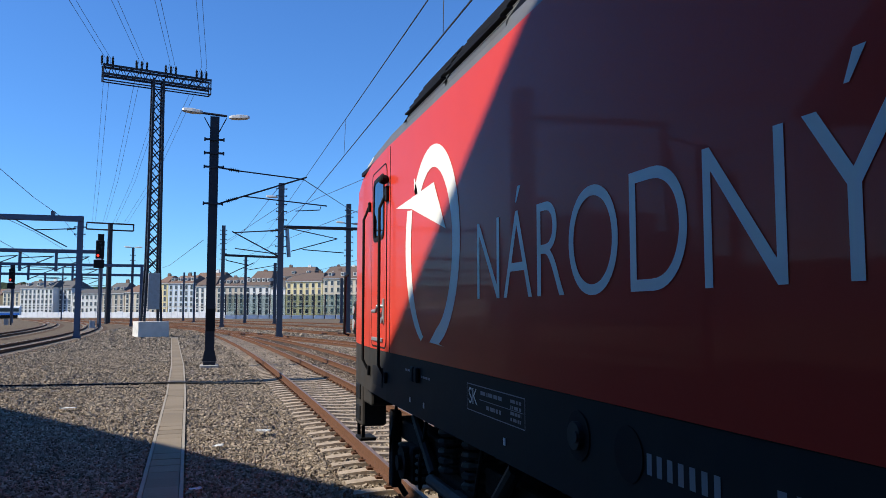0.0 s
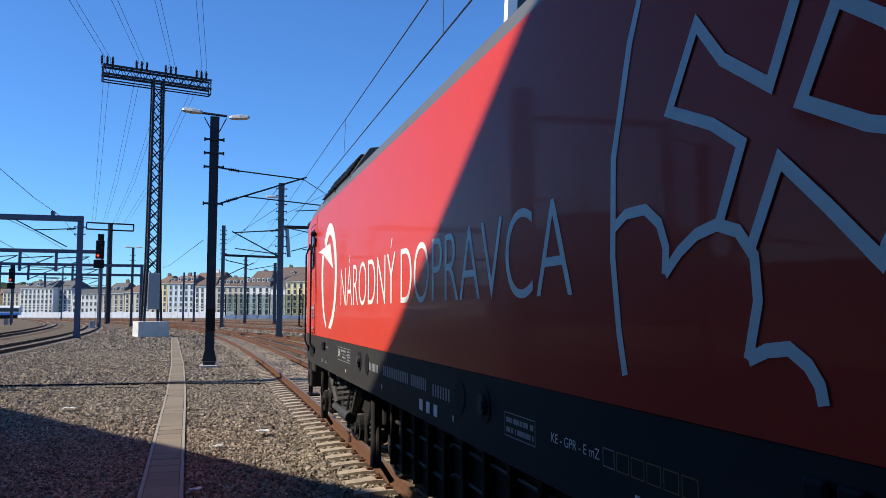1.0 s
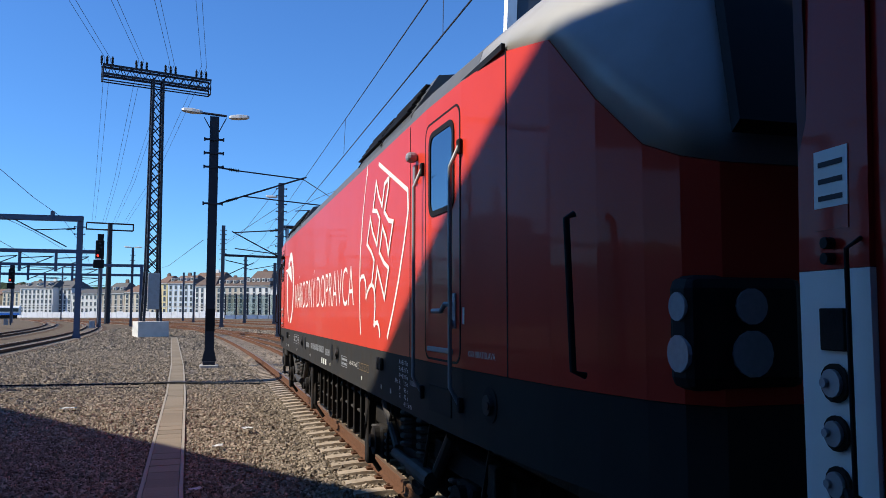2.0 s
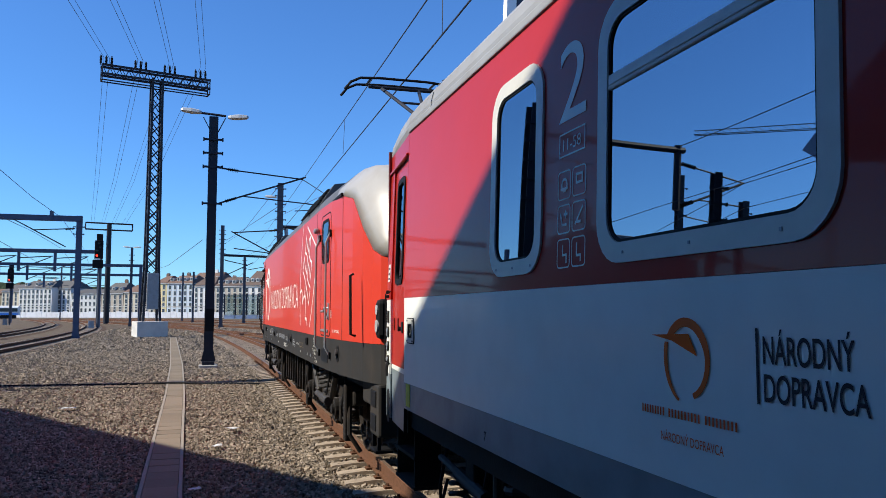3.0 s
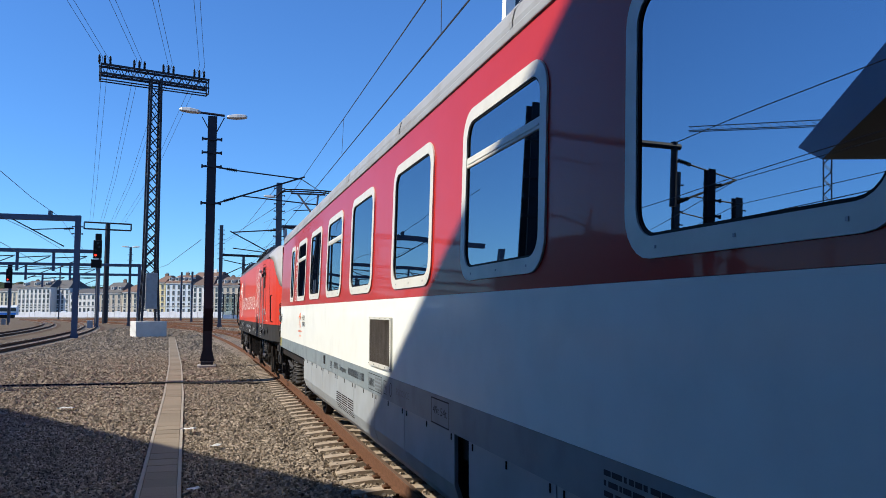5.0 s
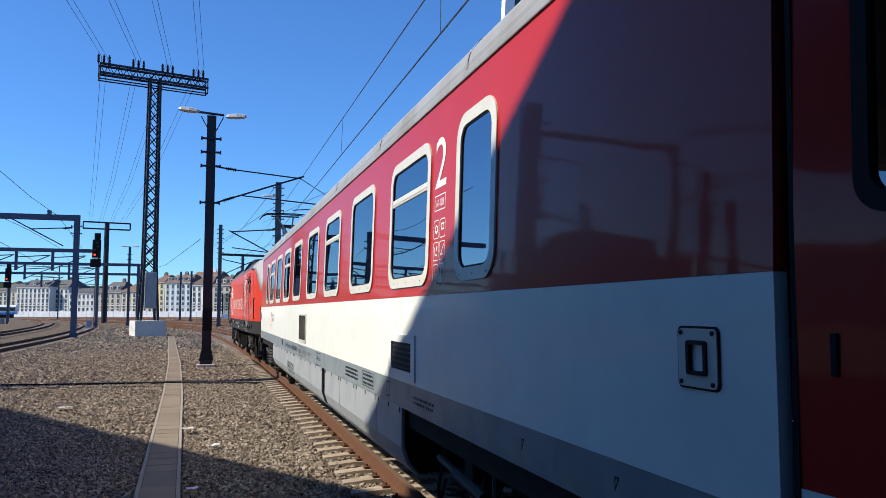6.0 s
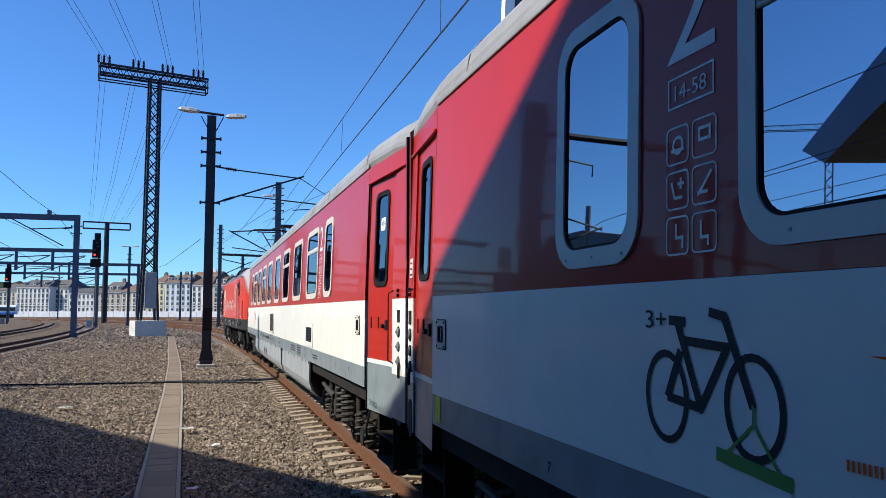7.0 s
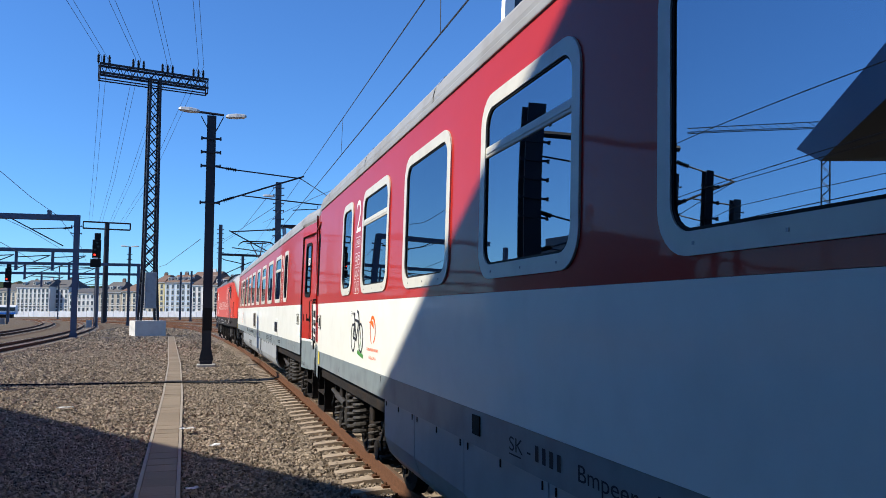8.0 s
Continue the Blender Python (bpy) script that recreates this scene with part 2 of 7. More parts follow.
def curve_line(x0, y0, slope, radius, y1, step=1.5):
    """A track that starts at (x0, y0) with dx/dy = slope and bends to the left with that radius."""
    out, y = [], y0
    while y <= y1:
        d = y - y0
        g = slope - d / radius
        out.append((Vector((x0 + slope * d - d * d / (2 * radius), y, 0)), -math.atan(g)))
        y += step
    return out


def sleeper_mesh():
    bm = bm_new()
    top = [(-1.30, -0.205), (-0.95, -0.178), (-0.50, -0.178), (-0.2, -0.20), (0.2, -0.20), (0.50, -0.178), (0.95, -0.178), (1.30, -0.205)]
    rings = [[(x, -0.14, -0.38), (x, -0.105, z), (x, 0.105, z), (x, 0.14, -0.38)] for x, z in top]
    loft(bm, rings)
    me = bpy.data.meshes.new("sleeper")
    bm.to_mesh(me)
    bm.free()
    me.materials.append(SLEEPER)
    return me


SLEEPER_MESH = sleeper_mesh()
BROWN_BED = material("rust_dusted_ballast", (0.105, 0.074, 0.053), 0.95, shine=0.06, grain=0.5, scale=24, stain=0.4, stain_scale=0.8, dirt=(0.09, 0.06, 0.04), bump=1.0, bump_scale=22)


TIMBER = material("timber_sleeper", (0.15, 0.11, 0.08), 0.9, shine=0.06, grain=0.35, scale=18, stain=0.3, stain_scale=4, dirt=(0.13, 0.09, 0.06), bump=0.3, stretch=(1, 4, 1))


def fastening_mesh():
    """Ribbed plate, clips and screws at both rails."""
    bm = bm_new()
    for s in (-1, 1):
        c = s * 0.7535
        for d in (-1, 1):
            box(bm, c + d * 0.115 - 0.04, c + d * 0.115 + 0.04, -0.06, 0.06, -0.18, -0.148)
            tube(bm, [(c + d * 0.115, 0, -0.15), (c + d * 0.115, 0, -0.115)], 0.018, 6)
    me = bpy.data.meshes.new("fastening")
    bm.to_mesh(me)
    bm.free()
    me.materials.append(RUST)
    return me


FASTENING_MESH = fastening_mesh()


def main_track():
    t = thing("track_main", "rusty rails on tan concrete sleepers under the train", "railway track")
    t["kind"] = "structure"
    line = [on_track(s) for s in np.arange(-30, 260, 1.5)]
    for off in (-0.7535, 0.7535):
        rail_mesh("rail", line, off, t)
    for k in range(200):
        p, a = on_track(-6 + 0.6 * k)
        m = Matrix.Translation(p) @ Matrix.Rotation(a + 0.012 * math.sin(k * 7.1), 4, "Z")
        if k < 150:
            o = new("sleeper", SLEEPER_MESH)
            o.parent, o.matrix_basis = t, m
        if k < 70:
            o = new("fastening", FASTENING_MESH)
            o.parent, o.matrix_basis = t, m


def side_track(name, label, line, wood=None):
    t = thing(name, label, "railway track")
    t["kind"] = "structure"
    for off in (-0.7535, 0.7535):
        rail_mesh("rail", line, off, t)
    verts, faces = [], []
    base = [tuple(v.co) for v in SLEEPER_MESH.vertices]
    polys = [tuple(p.vertices) for p in SLEEPER_MESH.polygons]
    length = 0.0
    for (p, a), (q, b) in zip(line, line[1:]):
        d = (q - p).length
        while length < d:
            c = p.lerp(q, length / d)
            k = len(verts)
            ca, sa = math.cos(a), math.sin(a)
            verts += [(c.x + x * ca - y * sa, c.y + x * sa + y * ca, z) for x, y, z in base]
            faces += [tuple(i + k for i in f) for f in polys]
            length += 0.6
        length -= d
    o = mesh_of("sleepers", verts, faces, wood or SLEEPER, t)
    o["kind"] = "stuff"
    bed = []
    for p, a in line:
        c, s = math.cos(a), math.sin(a)
        bed += [(p.x + q * c, p.y + q * s, z) for q, z in ((-2.1, -0.30), (-1.55, -0.222), (1.55, -0.222), (2.1, -0.30))]
    n = len(line)
    mesh_of("track_bed", bed, [(4 * i + k, 4 * i + k + 1, 4 * i + k + 5, 4 * i + k + 4) for i in range(n - 1) for k in range(3)], BROWN_BED, t)


main_track()
side_track("track_1", "rusty curved rails on concrete sleepers", curve_line(-11.9, 20, 0.0447, 560, 230))
side_track("track_2", "rusty curved rails on concrete sleepers", curve_line(-17.8, 20, 0.0447, 560, 230))
side_track("track_3", "rusty rails joining the main track by a turnout", curve_line(5.35, 5, 0.03, 470, 104), TIMBER)
side_track("track_4", "rusty rails crossing the yard", curve_line(13.5, 20, -0.155, 900, 230))
side_track("track_5", "rusty rails crossing the yard", curve_line(17.6, 30, -0.12, 700, 240))
side_track("track_6", "rusty rails crossing the yard", curve_line(26, 40, -0.13, 700, 250))
side_track("track_7", "rusty rails crossing the yard", curve_line(35, 60, -0.15, 600, 250))


# ---- station roof ----
def station_roof():
    t = thing("station_roof", "large blue station roof with a pointed corner on columns", "roof")
    # back corners reach far out of view to shut off more sky
    ring = [Vector((-22.9, 30.3, 0)), Vector((32.1, -60.5, 0)), Vector((10, -150, 0)), Vector((-130, -130, 0)), Vector((-110, -25, 0))]
    mid = sum(ring, Vector()) / 5
    inner = [p.lerp(mid, 0.2) for p in ring]
    lip = [p.lerp(mid, 0.012) for p in ring]
    bm = bm_new()
    loft(bm, [[(p.x, p.y, 10.35) for p in lip], [(p.x, p.y, 8.6) for p in inner]])
    part("soffit", bm, SOFFIT, t, "dark sloping underside")
    bm = bm_new()
    top = [p.lerp(mid, 0.03) for p in ring]
    loft(bm, [[(p.x, p.y, 10.36) for p in lip], [(p.x, p.y, 11.13) for p in ring], [(p.x, p.y, 12.2) for p in top]])
    part("fascia", bm, BLUE, t, "blue clad edge")
    # unseen wall added far at the side to block low sky light
    bm = bm_new()
    box(bm, -46, -45.4, -128, -8, -0.3, 9.4)
    part("hall_wall", bm, SOFFIT, t)
    for x, y in ((-16, 3), (-6, -18), (-40, -8), (-34, -34), (6, -45), (-60, -60)):
        bm = bm_new()
        tube(bm, [(x, y, -0.3), (x, y, 9.6)], [0.35, 0.5], 16)
        part("column", bm, STEEL, t)


SOFFIT = material("dark_soffit", (0.07, 0.075, 0.08), 0.7, grain=0.1, scale=1.5, stain=0.2)
BLUE = material("blue_cladding", (0.05, 0.30, 0.80), 0.45, grain=0.06, scale=2, stain=0.1)
station_roof()


def plaster(name, c):
    return material(name, c, 0.85, grain=0.06, scale=0.6, stain=0.25, stain_scale=0.15, dirt=(c[0] * 0.7, c[1] * 0.7, c[2] * 0.68))


TILES = material("roof_tiles", (0.15, 0.09, 0.065), 0.85, grain=0.2, scale=1.5, stain=0.3, stain_scale=0.3)
SLATE = material("roof_slate", (0.075, 0.072, 0.07), 0.7, grain=0.2, scale=1.5)
CREAM, YELLOW, WHITE, BEIGE, ICE = (plaster(n, c) for n, c in (
    ("cream_plaster", (0.54, 0.48, 0.37)), ("yellow_plaster", (0.63, 0.54, 0.30)), ("white_plaster", (0.63, 0.63, 0.61)),
    ("beige_plaster", (0.43, 0.38, 0.31)), ("pale_blue_plaster", (0.52, 0.59, 0.65))))


def platform():
    """The unseen platform end under the camera, added also to block bounced light."""
    t = thing("platform", "grey asphalt end of a station platform with a concrete edge", "platform")
    t["kind"] = "structure"
    bm = bm_new()
    box(bm, -8.0, 0.92, -60, 4.6, -0.3, 0.54)
    part("platform_body", bm, ASPHALT, t)
    bm = bm_new()
    box(bm, 0.924, 1.22, -60, 4.6, -0.3, 0.55, 0.01)
    part("platform_edge", bm, CONCRETE, t)
    # unseen wall added to keep low sky light off the train's foot
    bm = bm_new()
    box(bm, -4.72, -4.5, -60, 2.4, 0.544, 4.2)
    tagged(part("wall_platform", bm, SOFFIT), "unseen dark wall added beside the platform to block low sky light", "wall", kind="structure")


ASPHALT = material("platform_asphalt", (0.06, 0.058, 0.056), 0.9, shine=0.15, grain=0.3, scale=40, stain=0.3, stain_scale=1.2, dirt=(0.04, 0.038, 0.036), bump=0.3)
platform()


# ---- cable duct, stones, litter ----
DUCT = [(-0.35, 4.62), (-0.57, 10.2), (-0.93, 22.4), (-1.4, 34.5), (-3.3, 72.8)]


def duct_at(y):
    return float(np.interp(y, [p[1] for p in DUCT], [p[0] for p in DUCT]))


def cable_duct():
    t = thing("cable_duct", "long concrete cable duct with tan cover slabs in the ballast", "cable duct")
    for s in (-1, 1):
        bm = bm_new()
        ys = [4.62, 6, 10.2, 16, 22.4, 28, 34.5, 45, 60, 72.8]
        w = 0.236
        loft(bm, [[(duct_at(y) + s * w - 0.024, y, -0.4), (duct_at(y) + s * w + 0.024, y, -0.4), (duct_at(y) + s * w + 0.024, y, -0.21), (duct_at(y) + s * w - 0.024, y, -0.21)] for y in ys])
        part("duct_wall", bm, CONCRETE_PALE, t)
    bm = bm_new()
    box(bm, -0.208, 0.208, 0.006, 0.494, -0.27, -0.215, 0.008)
    me = bpy.data.meshes.new("cover_slab")
    bm.to_mesh(me)
    bm.free()
    me.materials.append(DUCT_SLAB)
    y, k = 4.62, 0
    while y < 72.2:
        o = new("cover_slab", me)
        a = math.atan2(-(duct_at(y + 0.5) - duct_at(y)), 0.5)
        o.parent = t
        o.matrix_basis = pose(duct_at(y), y, 0.004 * math.sin(k * 12.9), 0.5 * math.sin(k * 5.3), 0.4 * math.sin(k * 3.1), math.degrees(a))
        y, k = y + 0.5, k + 1


CONCRETE_PALE = material("pale_concrete", (0.30, 0.265, 0.22), 0.9, shine=0.08, grain=0.15, scale=25, stain=0.3, stain_scale=3, dirt=(0.25, 0.2, 0.15), bump=0.2)
DUCT_SLAB = material("duct_slab", (0.215, 0.175, 0.128), 0.9, shine=0.08, grain=0.14, scale=40, stain=0.3, stain_scale=2, dirt=(0.22, 0.17, 0.12), bump=0.25, vary=0.1)
cable_duct()


def stones(name, x0, x1, y0, y1, per_m2, size, seed, skip_duct=True, base=-0.262):
    """Crushed stones as one spread."""
    rng = np.random.default_rng(seed)
    n = int((x1 - x0) * (y1 - y0) * per_m2)
    x, y = rng.uniform(x0, x1, n), rng.uniform(y0, y1, n)
    if skip_duct:
        d = np.interp(y, [p[1] for p in DUCT], [p[0] for p in DUCT])
        keep = np.abs(x - d) > 0.29
        x, y = x[keep], y[keep]
    n = len(x)
    cube = np.array([(-1, -1, -1), (1, -1, -1), (1, 1, -1), (-1, 1, -1), (-1, -1, 1), (1, -1, 1), (1, 1, 1), (-1, 1, 1)], float)
    quads = np.array([(3, 2, 1, 0), (4, 5, 6, 7), (0, 1, 5, 4), (1, 2, 6, 5), (2, 3, 7, 6), (3, 0, 4, 7)])
    r = size * rng.uniform(0.55, 1.35, (n, 1, 1)) * rng.uniform(0.6, 1.2, (n, 1, 3))
    v = cube[None] * r * rng.uniform(0.3, 1.2, (n, 8, 3))
    a, b = rng.uniform(0, 6.28, n), rng.uniform(-0.9, 0.9, n)
    ca, sa, cb, sb = np.cos(a)[:, None], np.sin(a)[:, None], np.cos(b)[:, None], np.sin(b)[:, None]
    vx, vy, vz = v[..., 0], v[..., 1] * cb - v[..., 2] * sb, v[..., 1] * sb + v[..., 2] * cb
    out = np.empty((n, 8, 3))
    out[..., 0] = vx * ca - vy * sa + x[:, None]
    out[..., 1] = vx * sa + vy * ca + y[:, None]
    out[..., 2] = vz + base + rng.uniform(-0.012, 0.02, n)[:, None]
    f = (quads[None] + (np.arange(n) * 8)[:, None, None]).reshape(-1)
    me = bpy.data.meshes.new(name)
    me.vertices.add(n * 8)
    me.vertices.foreach_set("co", out.reshape(-1).astype(np.float32))
    me.loops.add(n * 24)
    me.loops.foreach_set("vertex_index", f.astype(np.int32))
    me.polygons.add(n * 6)
    me.polygons.foreach_set("loop_start", np.arange(0, n * 24, 4, dtype=np.int32))
    me.update(calc_edges=True)
    me.shade_flat()
    me.materials.append(STONE)
    return tagged(new(name, me), "loose grey-brown crushed ballast stones", "gravel", kind="stuff")


stones("ballast_stones", -4.2, 2.2, 6.8, 15, 900, 0.024, 1)
stones("ballast_stones", -7.5, 2.4, 15, 26, 480, 0.028, 2)
stones("ballast_stones", -11, 2.2, 26, 48, 150, 0.036, 3)
stones("ballast_stones", 1.45, 4.6, 7.0, 30, 650, 0.028, 4, False, -0.254)
stones("ballast_stones", 1.0, 8.0, 26, 50, 80, 0.040, 5, False, -0.24)
stones("ballast_stones", -14, 2, 48, 76, 22, 0.055, 6)
stones("ballast_stones", -12, 14, 76, 112, 6, 0.09, 7)
stones("ballast_stones", 2, 16, 48, 76, 14, 0.06, 8, False)


def paper(x, y, size, turn, name="paper_scrap"):
    bm = bm_new()
    n = 6
    vs = [[bm.verts.new((size * (i / n - 0.5), size * 0.75 * (j / n - 0.5), 0.035 + size * 0.10 * noise.noise((i * 0.5 + x, j * 0.5, y)))) for i in range(n + 1)] for j in range(n + 1)]
    for j in range(n):
        for i in range(n):
            bm.faces.new((vs[j][i], vs[j][i + 1], vs[j + 1][i + 1], vs[j + 1][i]))
    bmesh.ops.solidify(bm, geom=bm.faces[:], thickness=0.002)
    o = part(name, bm, PAPER, smooth=True)
    o.matrix_basis = pose(x, y, -0.20, 0, 0, turn)
    return tagged(o, "crumpled white scrap of paper on the ballast", "litter", "paper scraps")


PAPER = material("paper", (0.80, 0.80, 0.78), 0.8, grain=0.04)
paper(-3.08, 19.37, 0.36, 10)
paper(0.11, 13.31, 0.2, 70)
paper(-0.17, 10.19, 0.16, 10)
BLOWN = paper(0.89, 14.57, 0.27, 0)


def wire(name, label, points, r=0.012, sag=0.0):
    pts = [Vector(p) for p in points]
    if sag and len(pts) == 2:
        a, b = pts
        pts = [a.lerp(b, k / 16) - Vector((0, 0, sag * 4 * (k / 16) * (1 - k / 16))) for k in range(17)]
    bm = bm_new()
    tube(bm, pts, r, 5)
    return tagged(part(name, bm, CABLE), label, "wire", "overhead wires")


# ---- masts ----
def h_mast(name, label, x, y, top, width=0.3, base=-0.3, mat=None, rungs=()):
    t = thing(name, label, "mast", "steel masts of the yard", m=pose(x, y, 0))
    bm = bm_new()
    w = width / 2
    f = width * 0.09
    h = f / 2
    ring = [(-w, -w), (w, -w), (w, -w + f), (h, -w + f), (h, w - f), (w, w - f), (w, w), (-w, w), (-w, w - f), (-h, w - f), (-h, -w + f), (-w, -w + f)]
    ends = [[bm.verts.new((a, b, z)) for a, b in ring] for z in (base, top)]
    for k in range(12):
        bm.faces.new((ends[0][k], ends[0][(k + 1) % 12], ends[1][(k + 1) % 12], ends[1][k]))
    bm.faces.new(ends[0][::-1])
    bm.faces.new(ends[1])
    part("column", bm, mat or MAST, t)
    bm = bm_new()
    box(bm, -w - 0.06, w + 0.06, -w - 0.06, w + 0.06, base - 0.05, base + 0.1, 0.02)
    foot = part("base", bm, mat or MAST, t)
    for s in (-1, 1):
        for q in (-1, 1):
            bm = bm_new()
            loft(bm, [[(s * (w + a), q * w - 0.012, z) for a, z in ((0.0, base + 0.1), (0.10, base + 0.1), (0.02, base + 0.5), (0.0, base + 0.5))],
                      [(s * (w + a), q * w + 0.012, z) for a, z in ((0.0, base + 0.1), (0.10, base + 0.1), (0.02, base + 0.5), (0.0, base + 0.5))]])
            part("gusset", bm, mat or MAST, foot)
    for z in rungs:
        bm = bm_new()
        box(bm, -w - 0.22, w + 0.22, -w - 0.05, -w, z - 0.04, z + 0.04)
        box(bm, -w - 0.22, -w - 0.16, -w - 0.07, -w + 0.02, z - 0.07, z + 0.07)
        box(bm, w + 0.16, w + 0.22, -w - 0.07, -w + 0.02, z - 0.07, z + 0.07)
        part("clamp", bm, mat or MAST, t)
    return t


def here(t, *points):
    o = t.matrix_basis.translation
    return [Vector(p) - o for p in points]


def rod(t, name, r, *points, mat=None):
    bm = bm_new()
    tube(bm, here(t, *points), r, 8)
    return part(name, bm, mat or MAST, t)


def insulator(t, a, b, r=0.09, n=6):
    a, b = here(t, a, b)
    bm = bm_new()
    tube(bm, [a, b], r * 0.45, 8)
    for k in range(n):
        c = a.lerp(b, (k + 0.5) / n)
        d = (b - a) / n * 0.22
        tube(bm, [c - d, c, c + d], [r * 0.5, r, r * 0.5], 10)
    return part("insulator", bm, UNDER, t)


def luminaire(t, x, y, z, length, s):
    """A flat street-lamp head that points to s along x."""
    bm = bm_new()
    o = t.matrix_basis.translation
    rings = []
    for a, w, h in ((0, 0.10, 0.06), (0.12, 0.15, 0.10), (0.5, 0.19, 0.13), (0.9, 0.16, 0.10), (1.0, 0.08, 0.05)):
        rings.append([(x - o.x + s * a * length, y - o.y + w * c, z - o.z + h * d + 0.06 * a) for c, d in ((-1, -0.4), (-0.7, 0.6), (0, 1), (0.7, 0.6), (1, -0.4), (0.6, -0.7), (-0.6, -0.7))])
    loft(bm, rings)
    p = part("luminaire", bm, LAMP_GREY, t)
    return p


LAMP_GREY = material("lamp_housing", (0.45, 0.46, 0.45), 0.5, grain=0.08, scale=9)
BLUE_STEEL = material("blue_grey_steel", (0.07, 0.095, 0.15), 0.5, shine=0.25, grain=0.12, scale=8, stain=0.2, stain_scale=2)
MASTG = material("zinc_mast", (0.075, 0.085, 0.105), 0.55, shine=0.25, grain=0.15, scale=8, stain=0.25, stain_scale=2)

lm = h_mast("lamp_mast", "dark steel mast with two street lamps and a catenary arm", -0.14, 33.0, 9.95, 0.36, base=-0.1, rungs=(8.98, 8.42, 7.85, 6.35))
bm = bm_new()
box(bm, -0.36, 0.36, -0.36, 0.36, -0.35, -0.14, 0.03)
part("footing", bm, CONCRETE, lm)
rod(lm, "lamp_bar", 0.05, (-0.66, 33, 10.1), (0.34, 33, 10.03))
rod(lm, "lamp_stay", 0.02, (-0.55, 33, 9.92), (-0.23, 33, 9.33))
rod(lm, "lamp_stay", 0.02, (0.32, 33, 9.94), (0.04, 33, 9.35))
luminaire(lm, -0.62, 33, 10.12, 0.82, -1)
luminaire(lm, 0.42, 33, 9.98, 0.82, 1)
rod(lm, "top_tube", 0.035, (0.07, 33, 7.87), (0.46, 33, 7.82))
insulator(lm, (0.46, 33, 7.82), (0.88, 33, 7.77))
rod(lm, "top_tube", 0.028, (0.88, 33, 7.77), (3.52, 33, 7.54))
rod(lm, "arm_tube", 0.035, (0.06, 33, 6.37), (0.37, 33, 6.48))
insulator(lm, (0.37, 33, 6.48), (0.82, 33, 6.64))
rod(lm, "arm_tube", 0.035, (0.82, 33, 6.64), (3.64, 33, 7.64))
rod(lm, "steady_tube", 0.026, (1.11, 33, 6.72), (4.49, 33, 6.45))
rod(lm, "steady_arm", 0.02, (4.25, 33, 6.42), (4.2, 33, 6.27), (3.19, 33, 6.19))
bm = bm_new()
box(bm, -0.15, 0.19, -0.20, -0.185, 1.2, 2.1)
part("number_plate", bm, BLACK, lm)
rod(lm, "earth_cable", 0.025, (-0.12, 33, 3.85), (-0.14, 33, 1.8), (-0.05, 33, 1.46), (-0.02, 33, 0.08), mat=MASTG)


def cat_mast(label, x, y, top, width, rungs, base=-0.3, mat=None):
    return h_mast("catenary_mast", label, x, y, top, width, base, mat or MASTG, rungs)


m2 = cat_mast("zinc-grey catenary mast with a lamp and several arms", 5.2, 66.1, 12.7, 0.46, (12.2, 11.6, 10.9, 10.3, 9.6, 8.8, 8.2, 7.4, 6.8))
luminaire(m2, 4.9, 66.1, 11.5, 0.95, -1)
bm = bm_new()
tube(bm, here(m2, (5.7, 66, 8.89), (5.88, 66, 6.53)), 0.16, 10)
part("weight_stack", bm, STEEL, m2)
rod(m2, "arm_tube", 0.05, (5.05, 66, 8.73), (1.42, 66, 8.44))
rod(m2, "arm_tube", 0.05, (5.09, 66, 6.52), (1.29, 66, 8.53))
rod(m2, "steady_tube", 0.04, (4.9, 66, 6.75), (1.54, 66, 7.14))
insulator(m2, (5.05, 66, 8.73), (4.32, 66, 8.66), 0.14)
insulator(m2, (5.09, 66, 6.52), (4.44, 66, 6.88), 0.14)
m6 = cat_mast("zinc-grey catenary mast with two street lamps", 13.4, 81.4, 13.3, 0.46, (12.6, 11.9, 11.2, 10.5, 9.8, 9.2, 8.4, 7.8))
luminaire(m6, 13.0, 81.4, 11.3, 0.9, -1)
luminaire(m6, 13.8, 81.4, 11.2, 0.9, 1)
rod(m6, "cross_beam", 0.16, (6.13, 74, 9.88), (17.76, 81, 10.66))
rod(m6, "arm_tube", 0.05, (12.84, 81, 8.09), (8.57, 81, 8.35))
rod(m6, "arm_tube", 0.05, (6.82, 81, 10.58), (12.17, 81, 9.55))
rod(m6, "arm_tube", 0.05, (12.17, 81, 9.55), (7.43, 81, 8.15))
m3 = cat_mast("zinc-grey catenary mast with clamps", 1.07, 115, 14.2, 0.5, (13.5, 12.9, 12.2, 11.6, 10.8, 10.2, 9.4))
rod(m3, "cross_beam", 0.17, (1.23, 115, 9.98), (9.35, 115, 9.81))
rod(m3, "arm_tube", 0.06, (1.48, 115, 9.26), (4.61, 115, 8.59))
rod(m3, "arm_tube", 0.06, (1.68, 115, 7.17), (5.39, 115, 9.0))
m4 = cat_mast("zinc-grey catenary mast beside the far tracks", 5.77, 158, 13.0, 0.5, (12, 11.2, 10.4))
m5 = cat_mast("dark catenary mast beside the far tracks", 10.0, 138, 10.4, 0.5, (9.6, 8.9))
m7 = cat_mast("zinc-grey catenary mast beside the far tracks", 24.24, 154.9, 8.6, 0.5, (8, 7.4))
rod(m5, "arm_tube", 0.06, (9.9, 138, 9.98), (5.54, 138, 9.13))
fa = cat_mast("thin far catenary mast beside the yard", -4.0, 170, 10.2, 0.4, ())
fb = cat_mast("thin far catenary mast beside the yard", -6.8, 190, 11.0, 0.4, ())
